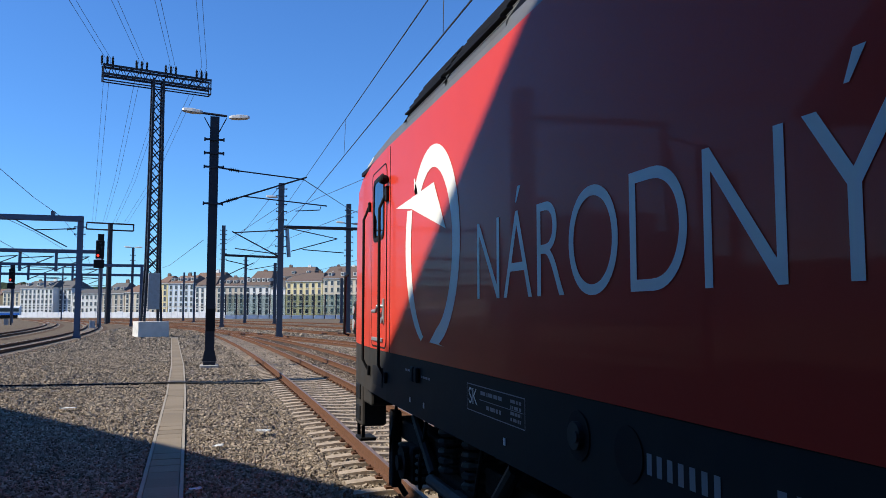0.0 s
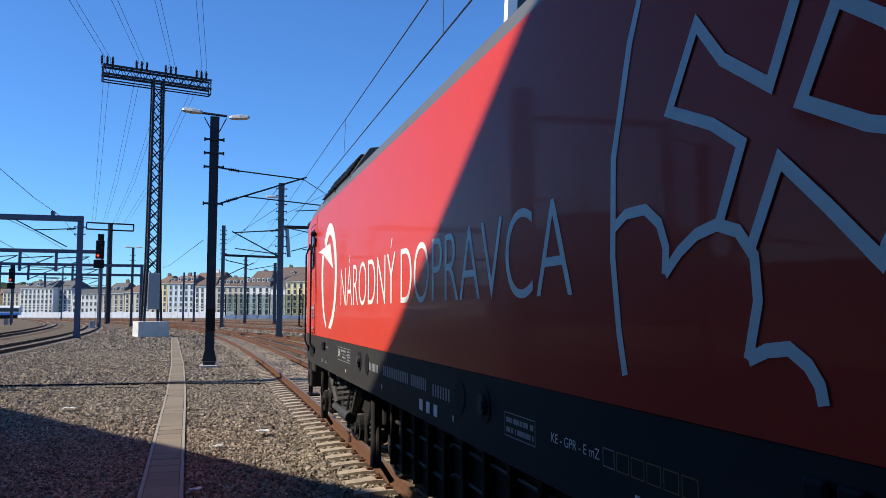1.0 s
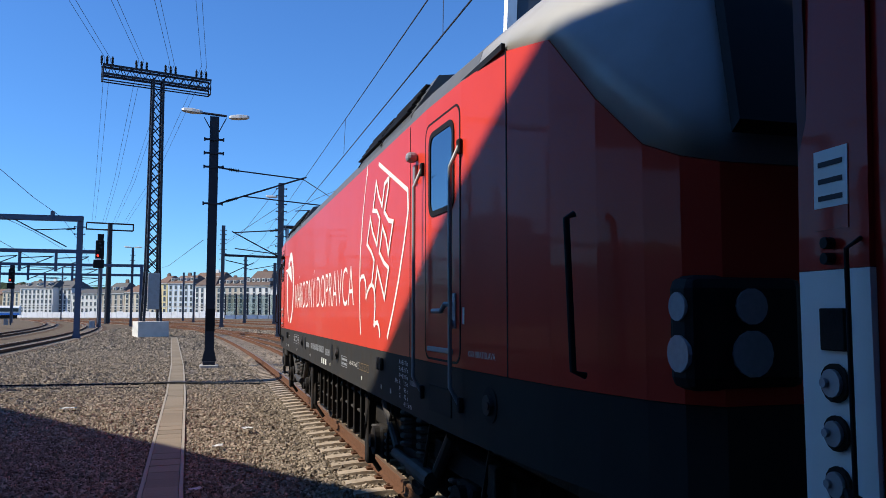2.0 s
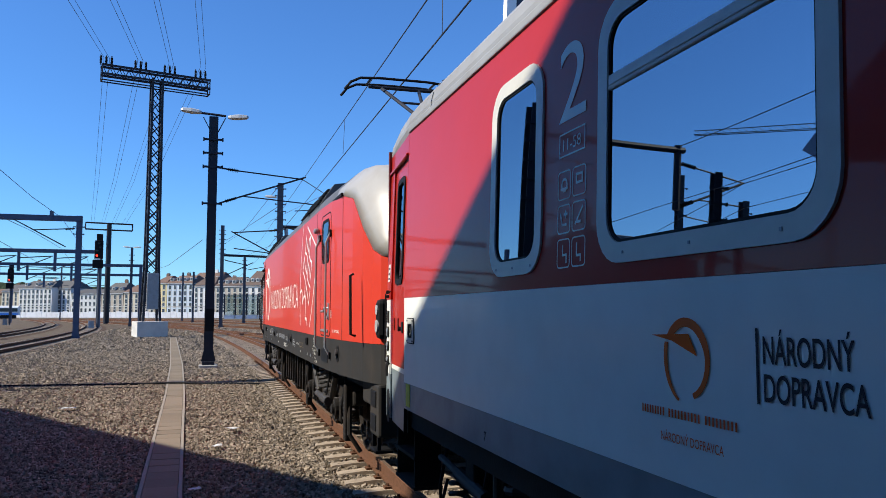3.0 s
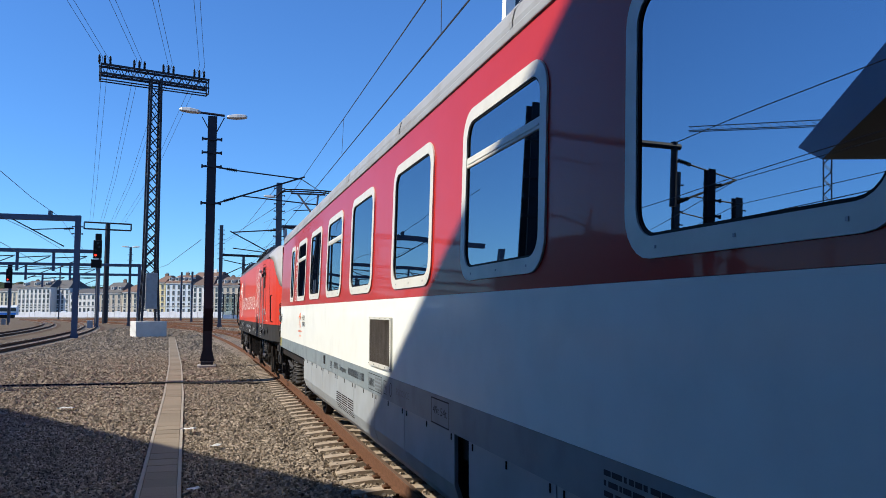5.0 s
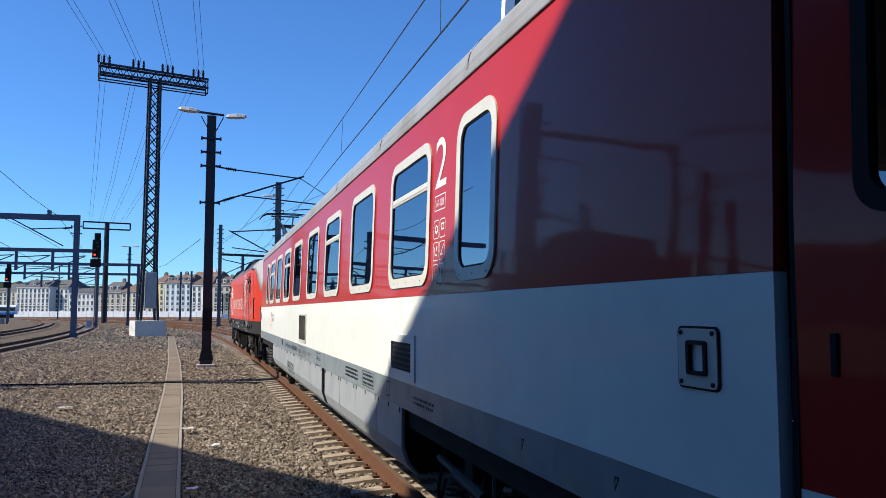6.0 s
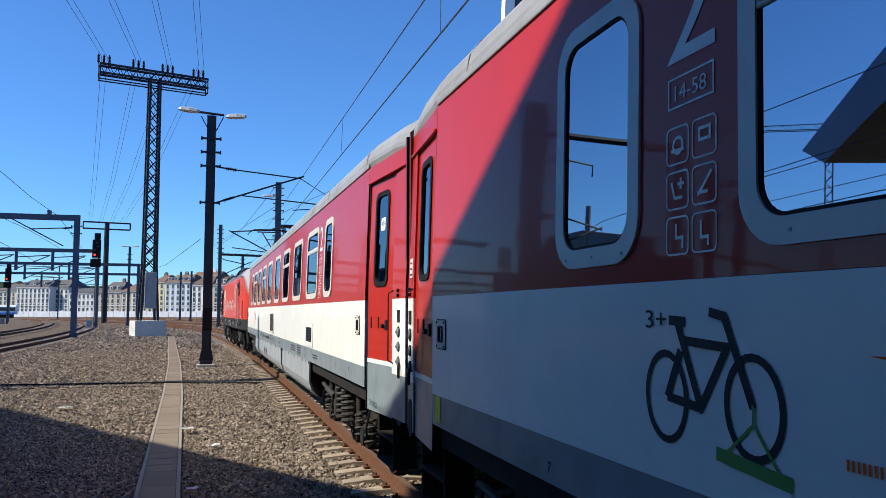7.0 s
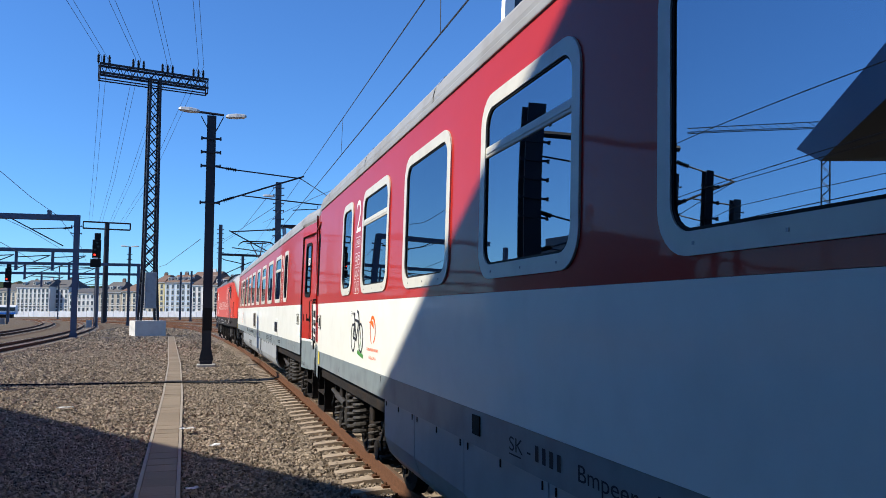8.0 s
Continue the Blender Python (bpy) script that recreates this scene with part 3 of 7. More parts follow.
l2 = h_mast("lamp_mast", "far zinc-grey mast with two street lamps", -12.1, 128, 11.8, 0.34, mat=MASTG, rungs=(10.6, 9.8, 9))
luminaire(l2, -12.3, 128, 11.8, 1.1, -1)
luminaire(l2, -11.9, 128, 11.8, 1.1, 1)
l3 = h_mast("lamp_mast", "slim far mast behind the portals", -41.47, 243.42, 14.5, 0.3, mat=MASTG, rungs=(13, 12))

# portals across the left-hand tracks
gp = h_mast("track_portal", "blue-grey steel portal across the curved tracks", -10.85, 70.8, 9.95, 0.42, mat=BLUE_STEEL, rungs=(8.4, 9.0))
bm = bm_new()
a, b = here(gp, (-10.69, 70.8, 9.89), (-21.72, 70.8, 9.7))
for y in (-0.2, 0.2):
    box(bm, b.x, a.x, y - 0.06, y + 0.06, b.z - 0.22, b.z + 0.22)
box(bm, b.x, a.x, -0.14, 0.14, b.z - 0.16, b.z - 0.12)
part("beam", bm, BLUE_STEEL, gp)
bm = bm_new()
box(bm, -12.9, -12.5, -0.3, 0.3, -0.3, 9.5)
part("far_post", bm, BLUE_STEEL, gp)
bm = bm_new()
c = here(gp, (-12.97, 70.8, 9.91))[0]
box(bm, c.x - 0.12, c.x + 0.12, -0.32, 0.32, c.z - 0.36, c.z + 0.36)
part("beam_joint", bm, BLUE_STEEL, gp)
rod(gp, "arm_tube", 0.045, (-11.17, 70.8, 8.88), (-14.36, 70.8, 8.69))
rod(gp, "arm_tube", 0.045, (-11.85, 70.8, 7.35), (-16.06, 70.8, 9.66))
insulator(gp, (-11.22, 70.8, 8.88), (-11.9, 70.8, 8.81), 0.13)


def far_portal(y, x0, x1, px_posts, z, label):
    t = thing("track_portal", label, "portal", "steel masts of the yard", m=pose(0, y, 0))
    bm = bm_new()
    box(bm, x0, x1, -0.25, 0.25, z - 0.25, z + 0.25, 0.03)
    part("beam", bm, BLUE_STEEL, t)
    for x in px_posts:
        bm = bm_new()
        box(bm, x - 0.25, x + 0.25, -0.22, 0.22, -0.3, z - 0.25)
        part("post", bm, BLUE_STEEL, t)
    return t


p2 = far_portal(118, -44, -15.0, (-43.5, -15.3), 10.3, "blue-grey portal beam over far tracks")
p3 = far_portal(150, -58, -12.3, (-57, -35.5, -12.6), 10.2, "blue-grey portal beam over far tracks")
p4 = far_portal(180, -70, -14.8, (-69, -40, -15.2), 9.8, "blue-grey portal beam over far tracks")
for t, xs, z in ((p2, (-30, -25.5, -36, -21), 10.1), (p3, (-24, -31, -41), 10.0), (p4, (-27, -34, -48), 9.6)):
    for x in xs:
        bm = bm_new()
        box(bm, x - 0.18, x + 0.18, -0.1, 0.1, z - 2.6, z)
        part("drop_post", bm, BLUE_STEEL, t)
        bm = bm_new()
        tube(bm, [(x, 0, z - 0.8), (x + 4.2, 0, z - 0.5)], 0.07, 8)
        tube(bm, [(x, 0, z - 2.4), (x + 4.0, 0, z - 0.6)], 0.07, 8)
        tube(bm, [(x + 0.9, 0, z - 2.0), (x + 4.8, 0, z - 2.1)], 0.05, 8)
        part("arm_tube", bm, MASTG, t)


# masts and a portal beside the station, seen in the windows
s1 = h_mast("catenary_mast", "dark catenary mast beside the station with several arms", -7.62, 26.1, 10.1, 0.66, rungs=(9.35, 8.67, 7.98, 7.3, 6.6, 5.9))
rod(s1, "cross_beam", 0.13, (-7.74, 26.08, 9.05), (-13.99, 26.50, 9.31))
rod(s1, "drop_post", 0.14, (-13.73, 26.50, 9.48), (-13.73, 26.50, 6.91))
rod(s1, "arm_tube", 0.035, (-13.81, 26.50, 8.79), (-16.98, 26.85, 8.37))
rod(s1, "arm_tube", 0.045, (-13.81, 26.50, 7.04), (-16.98, 26.85, 8.37))
rod(s1, "steady_tube", 0.03, (-14.75, 26.59, 7.43), (-17.15, 26.85, 7.38))
insulator(s1, (-13.90, 26.50, 8.78), (-14.58, 26.59, 8.69))
insulator(s1, (-13.90, 26.50, 7.08), (-14.50, 26.59, 7.33))
rod(s1, "arm_tube", 0.035, (-7.92, 26.08, 8.24), (-10.31, 26.68, 8.24), (-10.31, 26.68, 7.81))
rod(s1, "arm_tube", 0.035, (-7.92, 26.08, 6.19), (-10.99, 26.93, 5.84))
rod(s1, "arm_tube", 0.035, (-7.92, 26.08, 4.73), (-10.99, 26.93, 5.93))
rod(s1, "steady_tube", 0.025, (-8.43, 26.25, 4.90), (-11.16, 27.02, 4.86))
insulator(s1, (-8.00, 26.08, 6.16), (-8.51, 26.25, 6.10))
insulator(s1, (-8.00, 26.08, 4.77), (-8.51, 26.25, 4.95))
s2 = h_mast("catenary_mast", "dark catenary mast beside the station with several arms", -29.0, 50, 14.0, 0.45, rungs=(13, 12, 11, 10, 9))
rod(s2, "cross_beam", 0.16, (-29, 50, 8.2), (-52, 60, 8.2))
rod(s2, "arm_tube", 0.05, (-29.2, 50, 11.0), (-33, 51, 10.8))
rod(s2, "arm_tube", 0.05, (-29.2, 50, 9.0), (-33, 51, 10.8))
s3 = h_mast("catenary_mast", "dark catenary mast beside the station with several arms", -36.0, 52, 13.0, 0.6, rungs=(12, 11))
s4 = h_mast("catenary_mast", "dark catenary mast beside the station with several arms", -14.4, 25, 8.2, 0.32, rungs=(7.6, 7.0, 6.4))
wire("contact_wire", "dark contact wire beside the station", [(-16.6, 31, 10.72), (-14.5, 2, 10.4)], 0.02)
wire("contact_wire", "dark contact wire beside the station", [(-30, 58, 9.6), (-20.4, 31.4, 9.45), (-16.5, 2, 9.0)], 0.02)
wire("contact_wire", "dark contact wire beside the station", [(-30, 58, 8.1), (-20.5, 31.4, 8.28), (-16.6, 2, 7.8)], 0.016)
wire("contact_wire", "dark contact wire beside the station", [(-9, -12, 7.2), (-13.4, 31.5, 6.9), (-26, 80, 6.8)], 0.014)
wire("contact_wire", "dark contact wire beside the station", [(-8.6, -12, 5.7), (-13.2, 31.5, 5.5), (-25.5, 80, 5.6)], 0.014)
wire("contact_wire", "dark contact wire beside the station", [(-24, -5, 8.6), (-29, 50, 8.4), (-40, 90, 8.0)], 0.016)

# two thin black tubes that draw dark lines across the ballast
bm = bm_new()
tube(bm, [(-16, 27.9, -0.235), (-11, 27.0, -0.225), (-6.9, 26.4, -0.22), (-3, 25.8, -0.22), (-1.05, 25.5, -0.19), (0.2, 25.1, -0.215), (1.75, 24.8, -0.22)], 0.034, 6)
tagged(part("ground_cable", bm, BLACK), "thin black line laid across the ballast and the duct", "cable")
bm = bm_new()
tube(bm, [(-16, 26.6, -0.245), (-7.0, 25.4, -0.235), (-3.5, 24.9, -0.232), (-1.3, 24.6, -0.232)], 0.02, 6)
tagged(part("ground_cable", bm, BLACK), "thin black line laid across the ballast", "cable")


# ---- signals ----
def signal(x, y, z, k, label):
    t = thing("railway_signal", label, "signal", "railway signals", m=pose(x, y, 0))
    bm = bm_new()
    tube(bm, [(0, 0, -0.3), (0, 0, z + 2.4 * k)], 0.2 * k, 10)
    part("post", bm, MASTG, t)
    bm = bm_new()
    box(bm, -1.5 * k, -0.6 * k, -0.4, 0.3, -0.3, 1.1 * k, 0.04)
    part("relay_box", bm, STEEL, t)
    bm = bm_new()
    box(bm, -0.9 * k, 0.55 * k, -0.25, 0.1, z, z + 3.4 * k, 0.08)
    head = part("signal_head", bm, BLACK, t)
    bm = bm_new()
    box(bm, -0.6 * k, 0.45 * k, -0.22, 0.1, z + 3.4 * k, z + 4.6 * k, 0.05)
    part("top_board", bm, BLACK, head)
    for dz, dx, m in ((0.6, -0.45, RED_LIGHT), (1.5, -0.45, LENS_OFF), (2.8, -0.1, LENS_OFF), (2.1, 0.1, LENS_OFF)):
        bm = bm_new()
        tube(bm, [(dx * k, -0.25, z + dz * k), (dx * k, -0.33, z + dz * k)], 0.17 * k, 14)
        part("lens", bm, m, head)
        bm = bm_new()
        pts = arc(dx * k, z + dz * k, 0.27 * k, 0.27 * k, 0, 180, 8)
        loft(bm, [[(u, q, v) for u, v in pts] for q in (-0.25, -0.6)], closed=False, caps=False)
        part("hood", bm, BLACK, head)
    bm = bm_new()
    box(bm, -1.2 * k, 0.6 * k, -0.2, 0.1, z - 1.7 * k, z - 0.15 * k, 0.05)
    part("speed_board", bm, BLACK, t)
    bm = bm_new()
    box(bm, -0.7 * k, 0.1 * k, -0.24, -0.2, z - 0.2 * k, z + 0.15 * k)
    part("white_plate", bm, LETTER, t)
    return t


RED_LIGHT = glow_material("red_signal_light", (1.0, 0.025, 0.012), 4.0)
LENS_OFF = material("dark_lens", (0.03, 0.03, 0.035), 0.15)
signal(-14.55, 112, 8.95, 0.72, "tall railway signal showing red")
signal(-33.4, 150, 7.05, 0.66, "far railway signal showing red")


# ---- pylons ----
PLINTH = material("plinth_concrete", (0.58, 0.57, 0.53), 0.85, shine=0.1, grain=0.1, scale=12, stain=0.3, stain_scale=1.5, dirt=(0.30, 0.28, 0.25), bump=0.2)

def pylon():
    t = thing("pylon", "tall lattice power pylon on a pale concrete plinth", "pylon", m=pose(-5.4, 74.8, 0, 0, 0, 15))
    bm = bm_new()
    box(bm, -1.3, 1.3, -1.35, 1.35, -0.35, 1.12, 0.03)
    part("plinth", bm, PLINTH, t)

    def half(z):
        return float(np.interp(z, (1.1, 6, 22.5), (0.72, 0.52, 0.42)))

    for sx in (-1, 1):
        for sy in (-1, 1):
            bm = bm_new()
            loft(bm, [[(sx * half(z) + a, sy * half(z) + b, z) for a, b in ((-0.1, -0.1), (0.1, -0.1), (0.1, 0.1), (-0.1, 0.1))] for z in (1.1, 6, 23.2)])
            part("leg", bm, MAST, t)
    zs = np.linspace(2.4, 22.4, 19)
    for z0, z1 in zip(zs, zs[1:]):
        for ax in (0, 1):
            for s in (-1, 1):
                for d in (-1, 1):
                    h0, h1 = half(z0), half(z1)
                    p = (d * h0, s * h0, z0) if ax == 0 else (s * h0, d * h0, z0)
                    q = (-d * h1, s * h1, z1) if ax == 0 else (s * h1, -d * h1, z1)
                    bm = bm_new()
                    tube(bm, [p, q], 0.05, 5)
                    part("brace", bm, MAST, t)
    bm = bm_new()
    box(bm, -0.5, 0.5, -0.95, -0.75, 2.2, 5.4, 0.03)
    part("switch_cabinet", bm, STEEL, t)
    z0, z1 = 22.95, 23.75
    for s in (-1, 1):
        for z in (z0, z1):
            bm = bm_new()
            box(bm, -4.75, 4.75, s * 0.42 - 0.08, s * 0.42 + 0.08, z - 0.09, z + 0.09)
            part("crossarm_chord", bm, MAST, t)
        bm = bm_new()
        for k in range(24):
            x = -4.75 + 9.5 * k / 24
            d = 9.5 / 24
            tube(bm, [(x, s * 0.42, z0 if k % 2 else z1), (x + d, s * 0.42, z1 if k % 2 else z0)], 0.035, 5)
        part("crossarm_lattice", bm, MAST, t)
        bm = bm_new()
        tube(bm, [(-4.7, s * 0.4, 22.4), (4.7, s * 0.4, 22.4)], 0.06, 6)
        part("lower_rail", bm, MAST, t)
    for x in (-4.7, 4.7):
        bm = bm_new()
        for s in (-1, 1):
            tube(bm, [(x, s * 0.4, 22.4), (x, s * 0.4, 23.7)], 0.05, 6)
        tube(bm, [(x, -0.42, 22.4), (x, 0.42, 22.4)], 0.05, 6)
        part("end_frame", bm, MAST, t)
    for x in (-4.35, -1.45, 1.1, 3.9):
        for d in (-0.45, 0.0, 0.45):
            bm = bm_new()
            tube(bm, [(x + d, 0, 23.8), (x + d, 0, 24.7)], 0.06, 6)
            for k in range(5):
                tube(bm, [(x + d, 0, 23.98 + 0.13 * k), (x + d, 0, 24.05 + 0.13 * k)], 0.11, 8)
            part("post_insulator", bm, UNDER, t)
    return t


pylon()
fp = thing("pylon", "far pole with a wide box crossarm", "pylon", m=pose(-18.7, 155, 0, 0, 0, 12))
bm = bm_new()
tube(bm, [(0, 0, -0.3), (0, 0, 18.2)], [0.5, 0.42], 12)
part("pole", bm, MAST, fp)
for z in (18.2, 17.0):
    for s in (-1, 1):
        bm = bm_new()
        tube(bm, [(-4.0, s * 0.4, z), (4.0, s * 0.4, z)], 0.11, 6)
        part("crossarm_chord", bm, MAST, fp)
for x in (-4.0, 4.0):
    bm = bm_new()
    tube(bm, [(x, -0.4, 17.0), (x, -0.4, 18.2), (x, 0.4, 18.2), (x, 0.4, 17.0)], 0.09, 6)
    part("end_frame", bm, MAST, fp)


# ---- wires ----
wire("contact_wire", "dark contact wire above the main track", [(3.05, -40, 5.75), (2.92, -10, 5.72), (2.8, 8.4, 5.6), (3.41, 20, 6.35), (3.58, 33, 6.51), (3.63, 66, 6.49), (2.32, 115, 5.74)], 0.013)
wire("messenger_wire", "dark messenger wire above the contact wire", [(3.05, -40, 7.0), (2.95, -10, 6.75), (2.49, 9.2, 5.88), (3.16, 20, 6.95), (3.52, 33, 7.54), (3.65, 66, 7.89), (2.55, 115, 9.76)], 0.010)
wire("dropper", "thin dropper between two overhead wires", [(3.32, 20.8, 7.2), (3.28, 20.8, 6.23)], 0.006)
wire("dropper", "thin dropper between two overhead wires", [(2.93, 10, 6.56), (2.92, 10, 5.77)], 0.006)
wire("contact_wire", "dark contact wire of a neighbouring track", [(3.5, 33, 7.54), (11.01, 66, 10.66), (20.42, 90, 11.99)], 0.02)
wire("contact_wire", "dark contact wire of a neighbouring track", [(9.67, 40, 9.98), (8.11, 66, 11.51), (6.87, 115, 14.67)], 0.02)
wire("contact_wire", "dark contact wire of a neighbouring track", [(12.1, 50, 9.9), (9.99, 81, 10.73), (5.49, 138, 11.66)], 0.025)
wire("contact_wire", "dark contact wire of a neighbouring track", [(16.39, 60, 7.69), (13.75, 90, 7.32), (9.16, 150, 7.47)], 0.025)
wire("contact_wire", "dark contact wire of a neighbouring track", [(5.13, 66, 12.58), (3.73, 115, 13.27), (2.06, 150, 14.73)], 0.025)
wire("contact_wire", "dark contact wire of a neighbouring track", [(5.3, 66, 10.92), (2.57, 115, 12.75), (0.36, 150, 14.06)], 0.025)
wire("contact_wire", "dark contact wire of a neighbouring track", [(-0.95, 66, 7.77), (-6.09, 115, 8.41), (-10.8, 150, 9.3)], 0.025)
wire("contact_wire", "dark contact wire over the curved tracks", [(-11.92, 45, 10.33), (-12.25, 60, 9.93), (-12.28, 70.8, 9.79), (-17.45, 118, 10.75), (-21.16, 150, 10.15)], 0.02)
wire("contact_wire", "dark contact wire over the curved tracks", [(-15.38, 60, 9.09), (-18.25, 90, 10.33), (-20.31, 118, 10.69), (-23.92, 150, 10.5)], 0.025)
wire("contact_wire", "dark contact wire over the curved tracks", [(-15.31, 60, 7.46), (-23.06, 118, 8.68), (-25.66, 150, 8.59)], 0.025)
wire("feeder_wire", "thin feeder wire strung from the pylon", [(-11.82, 46.23, 25.1), (-9.77, 73.4, 24.44), (-15.8, 114.2, 19.67), (-21.83, 155, 18.1)], 0.018)
wire("feeder_wire", "thin feeder wire strung from the pylon", [(-11.28, 45.57, 25.04), (-9.3, 73.4, 24.38), (-15.32, 114.2, 19.65), (-21.35, 155, 18.12)], 0.018)
wire("feeder_wire", "thin feeder wire strung from the pylon", [(-8.79, 45.12, 25.4), (-7.03, 74.2, 24.74), (-13.52, 114.6, 19.95), (-20.02, 155, 18.37)], 0.018)
wire("feeder_wire", "thin feeder wire strung from the pylon", [(-8.29, 44.48, 25.34), (-6.6, 74.2, 24.68), (-13.07, 114.6, 19.93), (-19.54, 155, 18.39)], 0.018)
wire("feeder_wire", "thin feeder wire strung from the pylon", [(-5.19, 43.12, 25.57), (-4.42, 75, 24.91), (-11.35, 115.0, 20.02), (-18.28, 155, 18.32)], 0.018)
wire("feeder_wire", "thin feeder wire strung from the pylon", [(-4.75, 42.46, 25.5), (-4.02, 75, 24.84), (-10.91, 115.0, 19.99), (-17.8, 155, 18.34)], 0.018)
wire("feeder_wire", "thin feeder wire strung from the pylon", [(-2.05, 41.28, 25.75), (-1.63, 75.8, 25.09), (-9.08, 115.4, 20.03), (-16.53, 155, 18.17)], 0.018)
wire("feeder_wire", "thin feeder wire strung from the pylon", [(-1.61, 40.6, 25.68), (-1.17, 75.8, 25.02), (-8.56, 115.4, 20.0), (-15.94, 155, 18.18)], 0.018)


# ---- town behind the yard ----
def far_mesh(name, bm, mat):
    me = bpy.data.meshes.new(name)
    bm.to_mesh(me)
    bm.free()
    me.materials.append(mat)
    return me


def window_meshes(w, h):
    """A far window: a frame with a middle bar, a dark pane set back in it, and a sill."""
    bm = bm_new()
    outer, inner = [(-w, 0), (w, 0), (w, h), (-w, h)], [(-w + 0.1, 0.1), (w - 0.1, 0.1), (w - 0.1, h - 0.1), (-w + 0.1, h - 0.1)]
    a, b, c, d = ([bm.verts.new((x, y, z)) for x, z in q] for q, y in ((outer, -0.12), (inner, -0.12), (outer, 0.02), (inner, 0.02)))
    for k in range(4):
        n = (k + 1) % 4
        for q in ((a[k], a[n], b[n], b[k]), (a[n], a[k], c[k], c[n]), (b[k], b[n], d[n], d[k])):
            bm.faces.new(q)
    frame_me = far_mesh("window", bm, WIN_WHITE)
    bm = bm_new()
    box(bm, -w + 0.1, w - 0.1, -0.05, 0.02, 0.1, h - 0.1)
    pane_me = far_mesh("pane", bm, FAR_GLASS)
    bm = bm_new()
    box(bm, -w - 0.12, w + 0.12, -0.22, 0.02, -0.14, -0.004)
    return frame_me, pane_me, far_mesh("window_sill", bm, WIN_WHITE)


FAR_GLASS = material("far_pane", (0.05, 0.06, 0.075), 0.12, grain=0.3, scale=0.5, vary=0.5)
WIN_WHITE = material("window_paint", (0.52, 0.51, 0.48), 0.6, grain=0.05)
WINDOW, PANE, SILL = window_meshes(0.75, 2.1)


def house(label, x0, x1, y, eave, ridge, wall, roof, rows, pitch=3.0, dormers=0, turn=0.0):
    depth = 14.0
    t = thing("house", label, "building", "town houses behind the yard", m=pose((x0 + x1) / 2, y, 0, 0, 0, turn))
    w = (x1 - x0) / 2
    bm = bm_new()
    box(bm, -w, w, 0, depth, -0.3, eave)
    part("wall", bm, wall, t)
    bm = bm_new()
    box(bm, -w - 0.15, w + 0.15, -0.45, -0.005, eave - 0.55, eave - 0.02, 0.1)
    part("cornice", bm, WIN_WHITE, t)
    bm = bm_new()
    box(bm, -w - 0.05, w + 0.05, -0.2, -0.005, 4.4, 4.75, 0.05)
    part("string_course", bm, WIN_WHITE, t)
    bm = bm_new()
    hip = min(w * 0.5, 2.5)
    loft(bm, [[(-w - 0.3, -0.6, eave), (w + 0.3, -0.6, eave), (w + 0.3, depth + 0.6, eave), (-w - 0.3, depth + 0.6, eave)],
              [(-w + hip, depth * 0.45, ridge), (w - hip, depth * 0.45, ridge), (w - hip, depth * 0.55, ridge), (-w + hip, depth * 0.55, ridge)]])
    r = part("roof", bm, roof, t)
    rng = random.Random(int(x0 * 10))
    for k in range(max(1, int(w / 5))):
        x = -w + 2 * w * (k + 0.5 + rng.uniform(-0.3, 0.3)) / max(1, int(w / 5))
        bm = bm_new()
        h = ridge + rng.uniform(0.3, 1.3)
        box(bm, x - 0.9, x + 0.9, depth * 0.45 - 0.4, depth * 0.45 + 0.4, eave + 0.5, h)
        for q in (-0.6, 0, 0.6):
            tube(bm, [(x + q, depth * 0.45, h), (x + q, depth * 0.45, h + 0.5)], 0.16, 6)
        part("chimney", bm, WHITE if k % 2 else TILES, r)
    for k in range(dormers):
        x = -w + 2 * w * (k + 0.5) / dormers
        z = eave + (ridge - eave) * 0.25
        bm = bm_new()
        box(bm, x - 0.8, x + 0.8, 0.8, 4.0, z, z + 1.6)
        part("dormer", bm, WIN_WHITE, r)
        bm = bm_new()
        box(bm, x - 0.5, x + 0.5, 0.72, 0.79, z + 0.3, z + 1.4)
        part("dormer_pane", bm, FAR_GLASS, r)
    n = max(2, int(2 * w / pitch))
    for j in range(rows):
        z = eave - 3.1 - (eave - 1.5) / rows * j
        for i in range(n):
            o = new("window", WINDOW)
            o.parent = t
            o.location = (-w + 2 * w * (i + 0.5) / n, 0, z)
            for nm, me in (("pane", PANE), ("window_sill", SILL)):
                q = new(nm, me)
                q.parent = o
    return t


